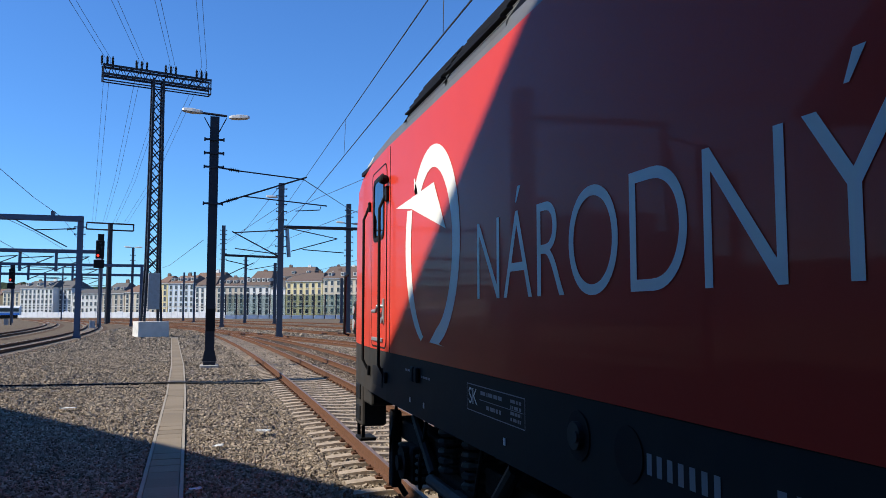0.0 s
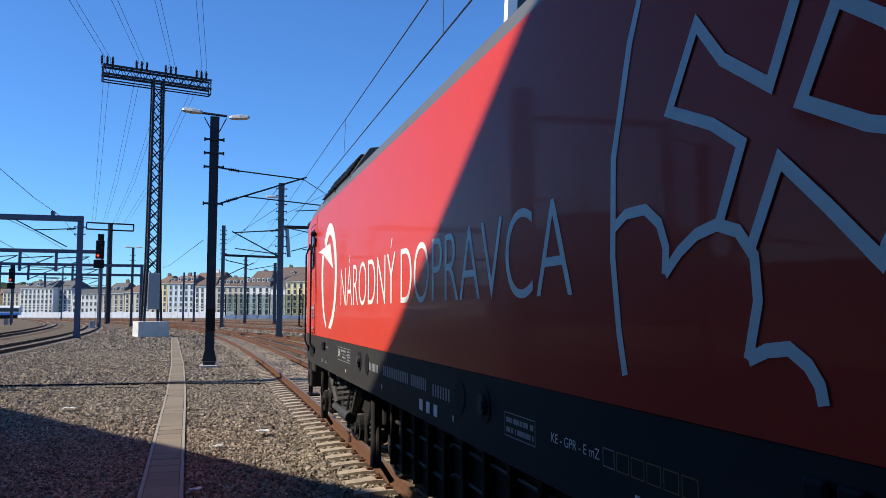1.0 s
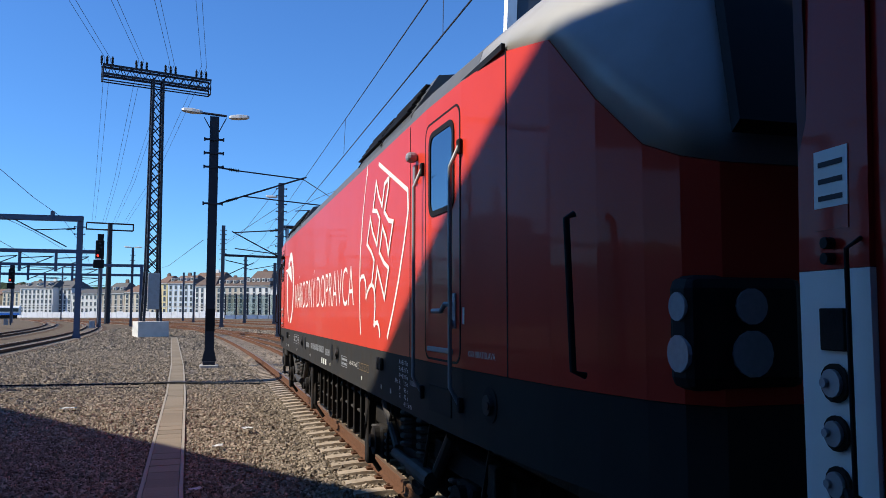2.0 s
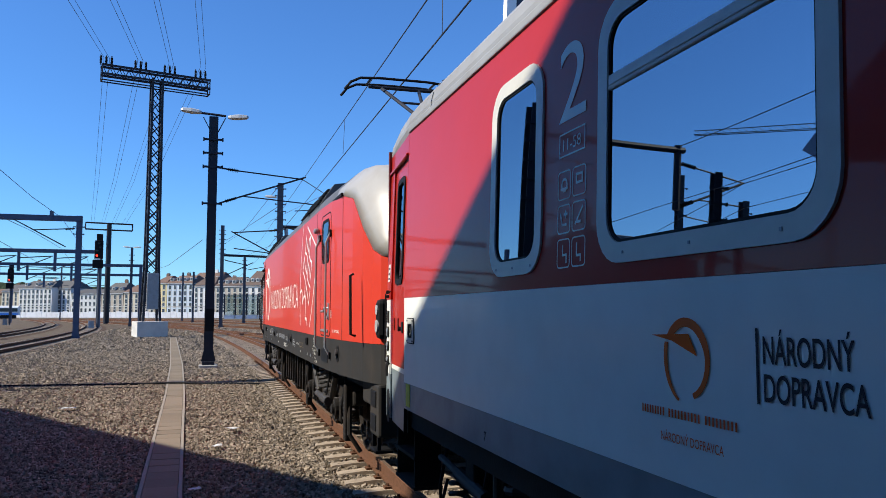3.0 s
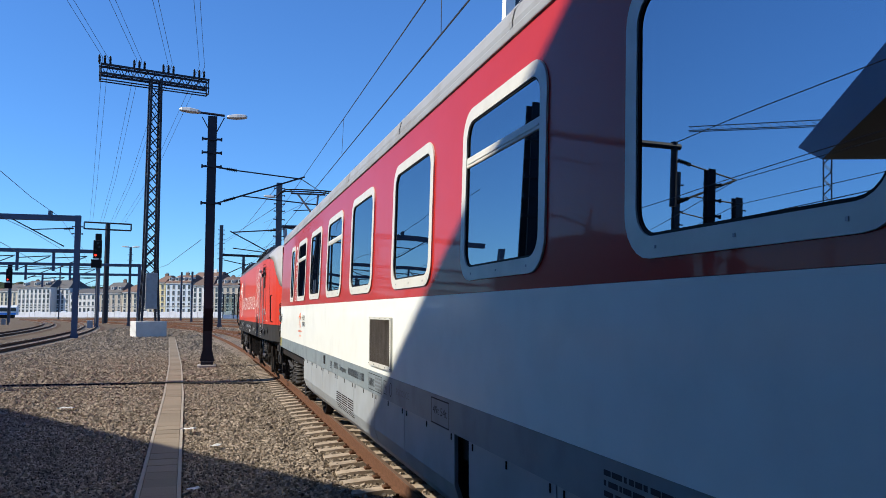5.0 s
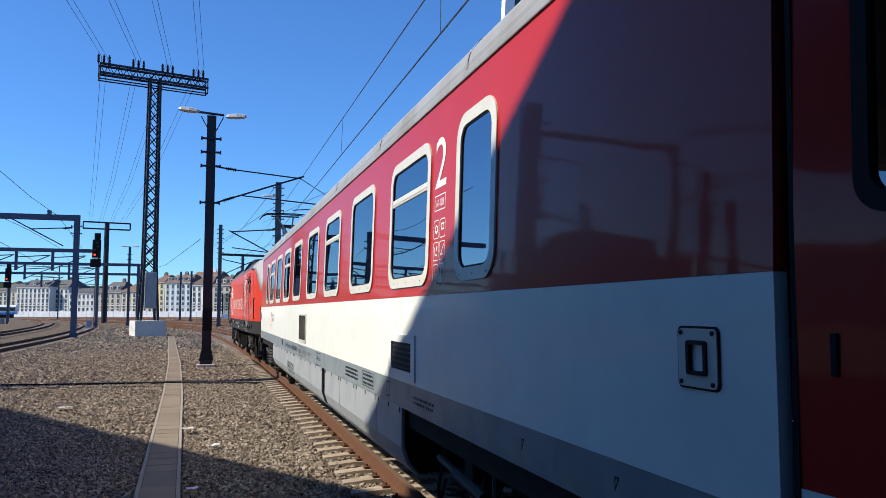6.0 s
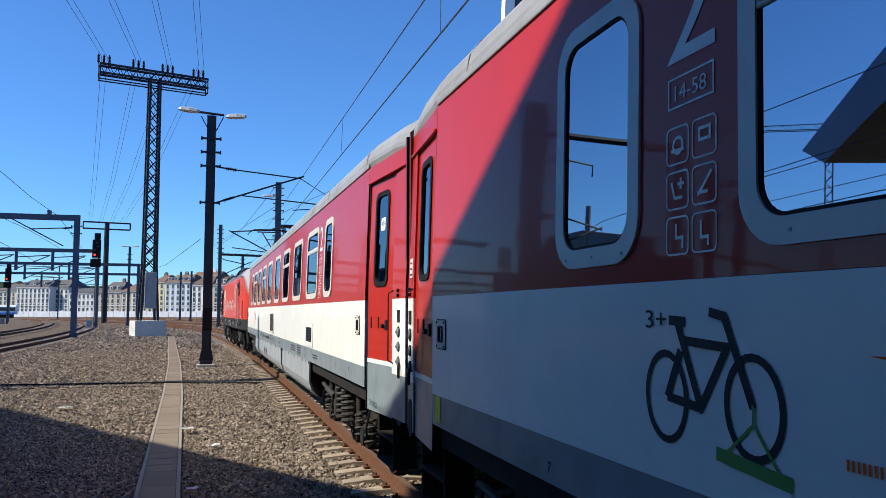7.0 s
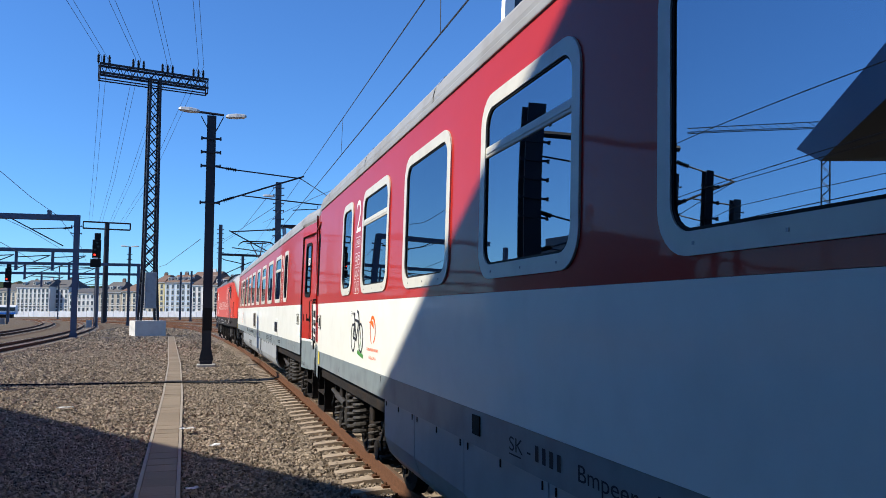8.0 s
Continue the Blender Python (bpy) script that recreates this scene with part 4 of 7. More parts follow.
BROWN_ROOF = material("brown_roof", (0.105, 0.072, 0.058), 0.85, grain=0.2, scale=1.2, stain=0.3, stain_scale=0.3)
for a, b, e, r, wall, roof, rows, dorm, lab in (
        (-120, -30, 520, 508, BEIGE, SLATE, 4, 0, "beige plastered town house with a dark roof"),
        (-30, 42, 526, 515, CREAM, TILES, 3, 0, "cream plastered town house with a tiled roof"),
        (46, 108, 518, 506, CREAM, SLATE, 5, 0, "cream plastered town house with a flat dark roof"),
        (109, 150, 513, 499, WHITE, SLATE, 5, 0, "white plastered town house with a dark hipped roof"),
        (151, 197, 521, 513, WHITE, SLATE, 3, 0, "low white plastered house with a dark roof"),
        (198, 232, 520, 502, BEIGE, SLATE, 4, 3, "beige plastered house with a steep dark roof"),
        (233, 283, 518, 505, CREAM, TILES, 4, 0, "cream plastered town house with a tiled roof"),
        (284, 302, 502, 489, YELLOW, TILES, 5, 0, "yellow plastered town house with a red-brown roof"),
        (303, 346, 502, 488, ICE, TILES, 5, 4, "pale blue plastered town house with dormers"),
        (347, 382, 506, 490, WHITE, BROWN_ROOF, 5, 0, "white plastered town house with a brown roof"),
        (383, 431, 506, 490, BEIGE, BROWN_ROOF, 5, 4, "beige plastered town house with a brown roof"),
        (432, 476, 505, 478, WHITE, BROWN_ROOF, 5, 5, "white plastered town house with a steep brown roof and dormers"),
        (477, 503, 508, 494, WHITE, SLATE, 5, 0, "narrow white plastered house with a dark roof"),
        (504, 570, 496, 480, YELLOW, BROWN_ROOF, 5, 0, "long yellow plastered house with a brown roof"),
        (571, 640, 490, 474, CREAM, BROWN_ROOF, 5, 3, "cream plastered town house with a brown roof"),
        (641, 720, 490, 470, WHITE, BROWN_ROOF, 5, 0, "white plastered town house with a brown roof"),
        (721, 820, 494, 478, BEIGE, BROWN_ROOF, 5, 0, "beige plastered town house with a brown roof")):
    xa, xb = ((q - 380) / 1440 for q in (a, b))
    xa, xb = (380 * q / (1 + 0.75 * q) for q in (xa, xb))
    c = (xa + xb) / 2
    K = (380 - 0.75 * c) / 1440
    half = (xb - xa) / 2 * 1.25
    house(lab, c - half, c + half, 380 - 0.75 * c, 2 + (552 - e) * K, 2 + (552 - r) * K, wall, roof, rows, 2.7, dorm, -36.9)
for a, b, e, r, wall, roof in ((330, 400, 500, 482, CREAM, TILES), (470, 560, 488, 470, BEIGE, BROWN_ROOF), (560, 700, 486, 466, WHITE, BROWN_ROOF), (60, 132, 512, 500, WHITE, SLATE)):
    k = 440 / 1440
    house("distant plastered town house showing above the first row", (a - 380) * k, (b - 380) * k, 440, 2 + (552 - e) * k, 2 + (552 - r) * k, wall, roof, 5, 2.7, 3, -36.9)


def yard_wall():
    t = thing("noise_wall", "low white wall along the far edge of the yard", "wall")
    for k in range(44):
        x = -75 + 2.0 * k * 1.0
        if x > 6:
            break
        bm = bm_new()
        box(bm, 0.03, 2.2, 0, 0.3, -0.4, 1.8 + (0.3 if k % 5 == 0 else 0.0), 0.03, m=pose(x, 300 - 0.5 * x, 0, 0, 0, -26.6))
        part("panel", bm, WALL_WHITE, t)
    return t


WALL_WHITE = material("white_wall_panel", (0.80, 0.81, 0.81), 0.7, grain=0.06, scale=1.0, stain=0.2, stain_scale=0.4)
yard_wall()


def glass_fence():
    t = thing("glazed_fence", "glazed barrier with dark posts along the far yard", "fence")
    n = 0
    for k in range(26):
        x = 3.5 + 3.4 * k
        y = 262 - 0.30 * x
        bm = bm_new()
        box(bm, x - 0.22, x + 0.22, y - 0.2, y + 0.2, -0.4, 7.6)
        part("post", bm, MAST, t)
        bm = bm_new()
        box(bm, x + 0.25, x + 3.15, y - 0.5, y - 0.4, 0.9, 7.2)
        part("pane", bm, FENCE_GLASS, t)
        bm = bm_new()
        box(bm, x + 0.0, x + 3.4, y - 0.7, y - 0.3, -0.4, 0.88)
        part("base_panel", bm, WALL_WHITE, t)
        bm = bm_new()
        box(bm, x + 0.0, x + 3.4, y - 0.62, y - 0.52, 7.22, 7.45)
        part("top_rail", bm, MASTG, t)
    return t


FENCE_GLASS = glass_material("fence_pane", (0.62, 0.68, 0.68))
FENCE_GLASS.node_tree.nodes["Fresnel"].inputs[0].default_value = 1.45
glass_fence()


def far_train():
    t = thing("far_train", "blue and white train standing at the far edge of the yard", "train")
    bm = bm_new()
    loft(bm, [[(-78 + q, y, z) for y, z in ((280, 0.9), (280, 3.3), (280.5, 3.9), (282.3, 3.9), (282.8, 3.3), (282.8, 0.9))] for q in (0, 18)])
    part("body", bm, WALL_WHITE, t)
    bm = bm_new()
    box(bm, -77.8, -60.2, 279.96, 280.1, 2.0, 3.1)
    part("window_band", bm, FAR_GLASS, t)
    bm = bm_new()
    box(bm, -77.9, -60.1, 279.97, 280.1, 0.95, 1.5)
    part("stripe", bm, BLUE, t)
    bm = bm_new()
    box(bm, -77, -61, 280.3, 282.5, -0.2, 0.9)
    part("underframe", bm, UNDER, t)


far_train()


def wooded_hill():
    """A low dark ridge of trees behind the houses."""
    xs = np.arange(-330, 60, 3.0)
    verts, faces = [], []
    for i, x in enumerate(xs):
        k = float(np.interp(x, (-330, -260, -200, -120, -40, 60), (26, 30, 27, 25, 20, 14)))
        for j, (dy, f) in enumerate(((0, 0.0), (8, 0.72), (25, 1.0), (70, 0.9), (90, 0.0))):
            h = k * f + (2.4 * noise.noise((x * 0.12, j * 3.1, 0)) + 1.6 * noise.noise((x * 0.45, j * 5.7, 4)) if f else -0.5)
            verts.append((x + 2 * noise.noise((x, j, 9)), 700 + dy, h))
    for i in range(len(xs) - 1):
        faces += [(5 * i + j, 5 * i + j + 5, 5 * i + j + 6, 5 * i + j + 1) for j in range(4)]
    return tagged(mesh_of("wooded_hill", verts, faces, WOODS), "dark wooded ridge far behind the town", "backdrop", kind="structure")


WOODS = material("far_woods", (0.035, 0.05, 0.03), 0.95, shine=0.05, grain=0.5, scale=0.25, stain=0.4, stain_scale=0.08, dirt=(0.06, 0.055, 0.04))
wooded_hill()


# ---- the town on the station's side, seen in the windows ----
for x, y, w, h in ((-210, 150, 60, 22), (-190, 70, 50, 17), (-230, 250, 80, 20), (-200, 10, 60, 24)):
    house("grey town house beyond the station", x - w / 2, x + w / 2, y, h, h + 3, BEIGE, SLATE, 4, 5.0, 0, 60)


def depot():
    """A stepped dark building beside the station, mirrored in the windows."""
    t = thing("depot_building", "dark stepped depot building with a chimney", "building")
    for x0, x1, y0, y1, z in ((-78, -44, 108, 130, 11), (-72, -48, 110, 128, 15), (-66, -52, 112, 126, 18)):
        bm = bm_new()
        box(bm, x0, x1, y0, y1, -0.3 if z == 11 else z - 4.2, z, 0.1)
        part("storey", bm, DEPOT, t)
        bm = bm_new()
        box(bm, x0 + 1.0, x1 - 1.0, y0 - 0.12, y0 - 0.01, z - 2.6, z - 0.9)
        part("window_band", bm, FAR_GLASS, t)
    bm = bm_new()
    tube(bm, [(-56, 118, 17.8), (-56, 118, 23)], 0.5, 10)
    part("chimney", bm, DEPOT, t)


DEPOT = material("depot_cladding", (0.12, 0.13, 0.15), 0.7, grain=0.15, scale=0.8, stain=0.2, stain_scale=0.3)
depot()


def crane(x, y, h, reach, turn):
    t = thing("tower_crane", "distant tower crane above the roofs", "crane", m=pose(x, y, 0, 0, 0, turn))
    for sx in (-1, 1):
        for sy in (-1, 1):
            bm = bm_new()
            tube(bm, [(sx * 0.9, sy * 0.9, -0.3), (sx * 0.9, sy * 0.9, h)], 0.14, 5)
            part("tower_leg", bm, MASTG, t)
    bm = bm_new()
    for k in range(int(h / 2)):
        d = 1 if k % 2 else -1
        for s in (-1, 1):
            tube(bm, [(-0.9 * d, s * 0.9, 2 * k), (0.9 * d, s * 0.9, 2 * k + 2)], 0.08, 4)
    part("tower_lattice", bm, MASTG, t)
    bm = bm_new()
    tube(bm, [(-12, -0.7, h), (reach, -0.7, h)], 0.13, 5)
    tube(bm, [(-12, 0.7, h), (reach, 0.7, h)], 0.13, 5)
    tube(bm, [(0, 0, h + 1.6), (reach, 0, h + 1.2)], 0.13, 5)
    for k in range(int(reach / 2)):
        tube(bm, [(2 * k, -0.7 if k % 2 else 0.7, h), (2 * k + 2, 0, h + 1.5)], 0.07, 4)
    part("jib", bm, MASTG, t)
    bm = bm_new()
    box(bm, -12, -9, -0.8, 0.8, h - 2.2, h, 0.1)
    part("counterweight", bm, CONCRETE, t)
    bm = bm_new()
    box(bm, -0.4, 1.4, -1.9, -0.9, h - 2.4, h - 0.2, 0.1)
    part("cab", bm, WALL_WHITE, t)


crane(-145, 162, 58, 34, 39)


def office_tower():
    t = thing("office_tower", "tall office building with a pale leaning edge and dark glazing", "building")
    a, b = Vector((22.7, 61, 0)), Vector((47, 55, 0))
    bm = bm_new()
    d = Vector((0.55, 0.83, 0)) * 16
    rings = []
    for z, k in ((-0.3, 0.0), (48.0, 2.2)):
        rings.append([(a.x + k, a.y, z), (b.x + k, b.y, z), (b.x + d.x + k, b.y + d.y, z), (a.x + d.x + k, a.y + d.y, z)])
    loft(bm, rings)
    part("glazing", bm, FAR_GLASS, t)
    bm = bm_new()
    rings = []
    for z, k in ((-0.3, 0.0), (48.5, 2.23)):
        rings.append([(a.x + k - 0.5, a.y - 0.3, z), (a.x + k + 0.35, a.y - 0.3, z), (a.x + k + 0.35, a.y - 0.02, z), (a.x + k - 0.5, a.y + 0.6, z)])
    loft(bm, rings)
    part("corner_post", bm, WALL_WHITE, t, "pale leaning corner")


office_tower()


# ---- the train ----
WH = 1.37
WINDOWS = [(4.5, 5.89, 1), (6.5, 7.89, 0), (8.55, 9.94, 1), (10.6, 11.99, 0), (12.9, 14.29, 0), (15.03, 16.42, 1), (17.22, 18.61, 0), (19.36, 20.75, 1),
           (3.12, 3.89, 0), (21.41, 22.2, 0)]
U0, U1 = -0.26, 26.0


def narrow(bm, s):
    """Draws in the ends of a coach and, for the far side, turns the part round."""
    for v in bm.verts:
        u = -v.co.y
        k = min(1.0, max(0.0, 0.905 - u, u - 24.58) / 1.17)
        v.co.x += 0.10 * k + 0.03 * max(0.0, v.co.z - 2.1)
        if s > 0:
            v.co.x = -v.co.x
    if s > 0:
        bmesh.ops.reverse_faces(bm, faces=bm.faces[:])
    return bm


def slab(bm, u0, u1, z0, z1, out, thick=0.03, bevel=0.0):
    """A plate on the coach's side, standing out metres proud of it."""
    return box(bm, -WH - out, -WH - out + thick, -u1, -u0, z0, z1, bevel)


def coach_side(t, s):
    def add(name, bm, mat, parent=t, label=""):
        return part(name, narrow(bm, s), mat, parent, label)

    holes = [(-b + 0.062, -a - 0.062, 2.242, 3.258) for a, b, k in WINDOWS]
    bm = bm_new()
    panel(bm, np.arange(-24.58, -0.9, 1.0).tolist() + [-24.58, -0.905], [2.1, 3.56], -WH, -WH + 0.05, holes)
    add("upper_wall", bm, COACH_RED, label="glossy red upper wall")
    bm = bm_new()
    panel(bm, [-24.58, -0.905], [1.372, 2.098], -WH, -WH + 0.05, [])
    add("lower_wall", bm, COACH_WHITE, label="white lower wall")
    bm = bm_new()
    panel(bm, [-24.58, -0.905], [1.15, 1.370], -WH + 0.002, -WH + 0.05, [])
    add("sill", bm, COACH_GREY, label="grey sill with small lettering")
    bm = bm_new()
    slab(bm, 0.905, 24.58, 3.562, 3.62, 0.015, 0.05, 0.01)
    add("gutter", bm, ROOF_GREY)
    for a, b, split in WINDOWS:
        bm = bm_new()
        ring_plate(bm, rounded(-b, -a, 2.18, 3.32, 0.19), rounded(-b + 0.085, -a - 0.085, 2.265, 3.235, 0.12), -WH - 0.012, -WH + 0.05)
        w = add("window", bm, FRAME, label="pale grey rounded window frame")
        bm = bm_new()
        ring_plate(bm, rounded(-b + 0.083, -a - 0.083, 2.263, 3.237, 0.122), rounded(-b + 0.098, -a - 0.098, 2.278, 3.222, 0.11), -WH - 0.004, -WH + 0.02)
        add("gasket", bm, BLACK, w)
        if split:
            bm = bm_new()
            slab(bm, a + 0.08, b - 0.08, 2.93, 3.0, 0.008, 0.05, 0.008)
            slab(bm, a + 0.10, b - 0.10, 2.952, 2.962, 0.012, 0.02)
            add("transom", bm, FRAME, w)
        bm = bm_new()
        plate(bm, rounded(-b + 0.09, -a - 0.09, 2.27, 3.23, 0.11), -WH + 0.002, -WH + 0.012)
        add("pane", bm, GLASS, w)
        bm = bm_new()
        for k in range(3):
            q = a + (b - a) * (k + 0.5) / 3
            slab(bm, q - 0.006, q + 0.006, 2.216, 2.228, 0.015, 0.01)
        add("screws", bm, STEEL, w)["kind"] = "stuff"
    # ends with doors
    for d0, d1, p0, p1 in ((0.03, 0.86, U0, 0.03), (24.64, 25.54, 25.54, U1)):
        e0, e1 = (U0, 0.90) if d0 < 5 else (24.585, U1)
        bm = bm_new()
        panel(bm, [-e1, -e0], [3.37, 3.56], -WH, -WH + 0.05, [])
        add("door_header", bm, COACH_RED)
        bm = bm_new()
        slab(bm, e0 + 0.02, e1 - 0.02, 3.37, 3.392, 0.02, 0.05, 0.006)
        add("drip_rail", bm, COACH_RED)
        bm = bm_new()
        c = (d0 + d1) / 2
        hole = (-c - 0.20, -c + 0.20, 2.27, 3.20)
        panel(bm, [-d1, -d0], [1.475, 3.37], -WH + 0.018, -WH + 0.05, [hole])
        door = add("door", bm, COACH_RED, label="red coach door with a tall window")
        bm = bm_new()
        ring_plate(bm, rounded(-c - 0.235, -c + 0.235, 2.235, 3.235, 0.1), rounded(-c - 0.185, -c + 0.185, 2.285, 3.185, 0.07), -WH + 0.006, -WH + 0.05)
        add("door_gasket", bm, BLACK, door)
        bm = bm_new()
        plate(bm, rounded(-c - 0.20, -c + 0.20, 2.27, 3.20, 0.06), -WH + 0.024, -WH + 0.034)
        add("pane", bm, DOOR_GLASS, door)
        bm = bm_new()
        slab(bm, d0, d1, 1.43, 1.474, -0.016)
        add("door_stripe", bm, COACH_WHITE, door)
        bm = bm_new()
        slab(bm, d0, d1, 0.93, 1.429, -0.018)
        add("door_foot", bm, COACH_GREY, door)
        for q in (d0 + 0.12, d0 + 0.38):
            bm = bm_new()
            slab(bm, q, q + 0.025, 1.80, 1.92, -0.012, 0.02, 0.004)
            add("door_slot", bm, BLACK, door)
        bm = bm_new()
        slab(bm, d0 + 0.63, d0 + 0.70, 1.79, 1.89, -0.006, 0.02, 0.008)
        tube(bm, [(-WH + 0.01, -d0 - 0.59, 1.825), (-WH - 0.015, -d0 - 0.59, 1.825)], 0.022, 10)
        add("door_handle", bm, BLACK, door)
        for q in (d0 - 0.02, d1):
            bm = bm_new()
            slab(bm, q, q + 0.02, 0.93, 3.37, -0.004, 0.03)
            add("door_seal", bm, BLACK, door)
        bm = bm_new()
        slab(bm, p0, p1, 2.101, 3.368, 0.0)
        pillar = add("end_pillar", bm, COACH_RED)
        bm = bm_new()
        slab(bm, p0, p1, 1.372, 2.099, 0.0)
        add("pillar_panel", bm, COACH_WHITE, pillar)
        bm = bm_new()
        slab(bm, p0, p1, 0.95, 1.370, 0.0)
        add("pillar_foot", bm, COACH_GREY, pillar)
        m = (p0 + p1) / 2
        for z, r in ((1.93, 0.0), (1.78, 0.055), (1.64, 0.05), (1.50, 0.05)):
            bm = bm_new()
            if r:
                tube(bm, [(-WH + 0.0, -m, z), (-WH - 0.012, -m, z)], r, 14)
                cap = bm_new()
                tube(cap, [(-WH - 0.012, -m, z), (-WH - 0.024, -m, z)], r * 0.72, 14)
                tube(cap, [(-WH - 0.024, -m + 0.02, z), (-WH - 0.034, -m + 0.02, z)], r * 0.25, 8)
                add("socket_cap", cap, STEEL, pillar)
            else:
                slab(bm, m - 0.05, m + 0.05, z - 0.06, z + 0.06, 0.012, 0.02, 0.004)
            add("socket", bm, UNDER, pillar)
        bm = bm_new()
        tube(bm, [(-WH - 0.03, -m - 0.09, 1.35), (-WH - 0.03, -m - 0.09, 1.45), (-WH - 0.01, -m - 0.04, 1.49)], 0.014, 6)
        add("cable_plug", bm, BLACK, pillar)
        bm = bm_new()
        slab(bm, m - 0.07, m + 0.07, 2.28, 2.45, 0.003, 0.004)
        add("notice", bm, LETTER, pillar)
        bm = bm_new()
        for k in range(3):
            slab(bm, m - 0.05, m + 0.05, 2.30 + 0.05 * k, 2.315 + 0.05 * k, 0.005, 0.003)
        add("notice_print", bm, INK, pillar)
        bm = bm_new()
        slab(bm, m - 0.07, m + 0.07, 2.215, 2.278, 0.003, 0.004)
        add("notice_foot", bm, COACH_RED, pillar)
        for z in (2.13, 2.175):
            bm = bm_new()
            tube(bm, [(-WH, -m, z), (-WH - 0.03, -m, z)], 0.017, 8)
            add("lamp_hook", bm, BLACK, pillar)
        # no hole is cut: a flat black plate paints the opening's inner shade
        bm = bm_new()
        plate(bm, rounded(-m - 0.10, -m + 0.10, 0.90, 1.22, 0.08), -WH - 0.003, -WH + 0.002)
        add("foot_opening", bm, BLACK, pillar)
        rail = d0 - 0.03 if d0 < 5 else d1 + 0.03
        bm = bm_new()
        tube(bm, [(-WH + 0.0, -rail, 2.18), (-WH - 0.05, -rail, 2.15), (-WH - 0.05, -rail, 1.5), (-WH, -rail, 1.47)], 0.007, 8)
        add("grab_rail", bm, BLACK, pillar)
        hq = 1.04 if d0 < 5 else 24.09
        bm = bm_new()
        ring_plate(bm, rounded(-hq - 0.22, -hq, 1.72, 1.92, 0.02, 3), rounded(-hq - 0.17, -hq - 0.05, 1.76, 1.88, 0.012, 3), -WH - 0.01, -WH + 0.02)
        hatch = add("tail_lamp_bracket", bm, FRAME)
        bm = bm_new()
        ring_plate(bm, rounded(-hq - 0.168, -hq - 0.052, 1.762, 1.878, 0.01, 3), rounded(-hq - 0.15, -hq - 0.07, 1.775, 1.865, 0.008, 3), -WH - 0.016, -WH + 0.02)
        add("slot_rim", bm, BLACK, hatch)
        bm = bm_new()
        ring_plate(bm, rounded(-hq - 0.228, -hq + 0.008, 1.712, 1.928, 0.024, 3), rounded(-hq - 0.218, -hq - 0.002, 1.722, 1.918, 0.02, 3), -WH - 0.006, -WH + 0.02)
        add("bracket_outline", bm, BLACK, hatch)
        for a in (0.02, 0.20):
            for b in (1.735, 1.905):
                bm = bm_new()
                tube(bm, [(-WH - 0.008, -hq - a, b), (-WH - 0.016, -hq - a, b)], 0.008, 8)
                add("bolt", bm, BLACK, hatch)
    # skirt between the bogies
    cuts = [5.75, 6.9, 8.2, 9.55, 10.9, 12.1, 13.4, 14.85, 15.15, 16.5, 17.6, 18.8, 19.85]
    for a, b in zip(cuts, cuts[1:]):
        if b - a < 0.5:
            continue
        bm = bm_new()
        prof = [(-WH + 0.012, 1.148), (-WH + 0.012, 0.80), (-WH + 0.06, 0.66), (-WH + 0.16, 0.55), (-WH + 0.16, 0.58), (-WH + 0.09, 0.67), (-WH + 0.04, 0.81), (-WH + 0.04, 1.148)]
        loft(bm, [[(x, -q, z) for x, z in prof] for q in (a + 0.006, b - 0.006)])
        sk = add("skirt_panel", bm, SKIRT)
        bm = bm_new()
        for q in (a + 0.08, (a + b) / 2, b - 0.08):
            slab(bm, q, q + 0.014, 1.095, 1.14, -0.006, 0.02, 0.003)
        add("latch", bm, UNDER, sk)["kind"] = "stuff"
    # three groups of level louvres in the skirt
    for a, b in ((9.60, 9.98), (10.02, 10.44), (10.48, 10.86)):
        bm = bm_new()
        for k in range(8):
            z = 0.735 + 0.027 * k
            inset = 0.012 + max(0.0, 0.80 - z) * 0.34
            slab(bm, a, b, z, z + 0.013, 0.003 - inset, 0.012)
        add("louvre", bm, UNDER)["kind"] = "stuff"


def vents(t):
    bm = bm_new()
    ring_plate(bm, rounded(-12.972, -11.945, 1.43, 1.928, 0.015, 2), rounded(-12.93, -11.98, 1.47, 1.90, 0.006, 2), -WH - 0.02, -WH + 0.01)
    v = part("vent_grille", bm, FRAME, t, "large vent with upright slats")
    bm = bm_new()
    slab(bm, 11.98, 12.93, 1.47, 1.90, 0.004, 0.004)
    part("backing", bm, BLACK, v)
    for k in range(26):
        bm = bm_new()
        q = 11.985 + 0.0363 * k
        slab(bm, q, q + 0.012, 1.47, 1.90, 0.014, 0.012)
        part("slat", bm, SLAT, v)
    for q in (11.962, 12.22, 12.48, 12.74, 12.952):
        for z in (1.45, 1.914):
            bm = bm_new()
            tube(bm, [(-WH - 0.02, -q, z), (-WH - 0.024, -q, z)], 0.006, 6)
            part("bolt", bm, UNDER, v)
    bm = bm_new()
    ring_plate(bm, rounded(-20.37, -19.41, 1.40, 1.78, 0.01, 2), rounded(-20.25, -19.53, 1.47, 1.71, 0.006, 2), -WH - 0.014, -WH + 0.01)
    v = part("vent_grille", bm, COACH_WHITE, t, "small white-framed vent")
    bm = bm_new()
    slab(bm, 19.53, 20.25, 1.47, 1.71, 0.004, 0.004)
    part("backing", bm, BLACK, v)
    for k in range(5):
        bm = bm_new()
        z = 1.49 + 0.045 * k
        slab(bm, 19.53, 20.25, z, z + 0.012, 0.012, 0.014)
        part("slat", bm, MAST, v)


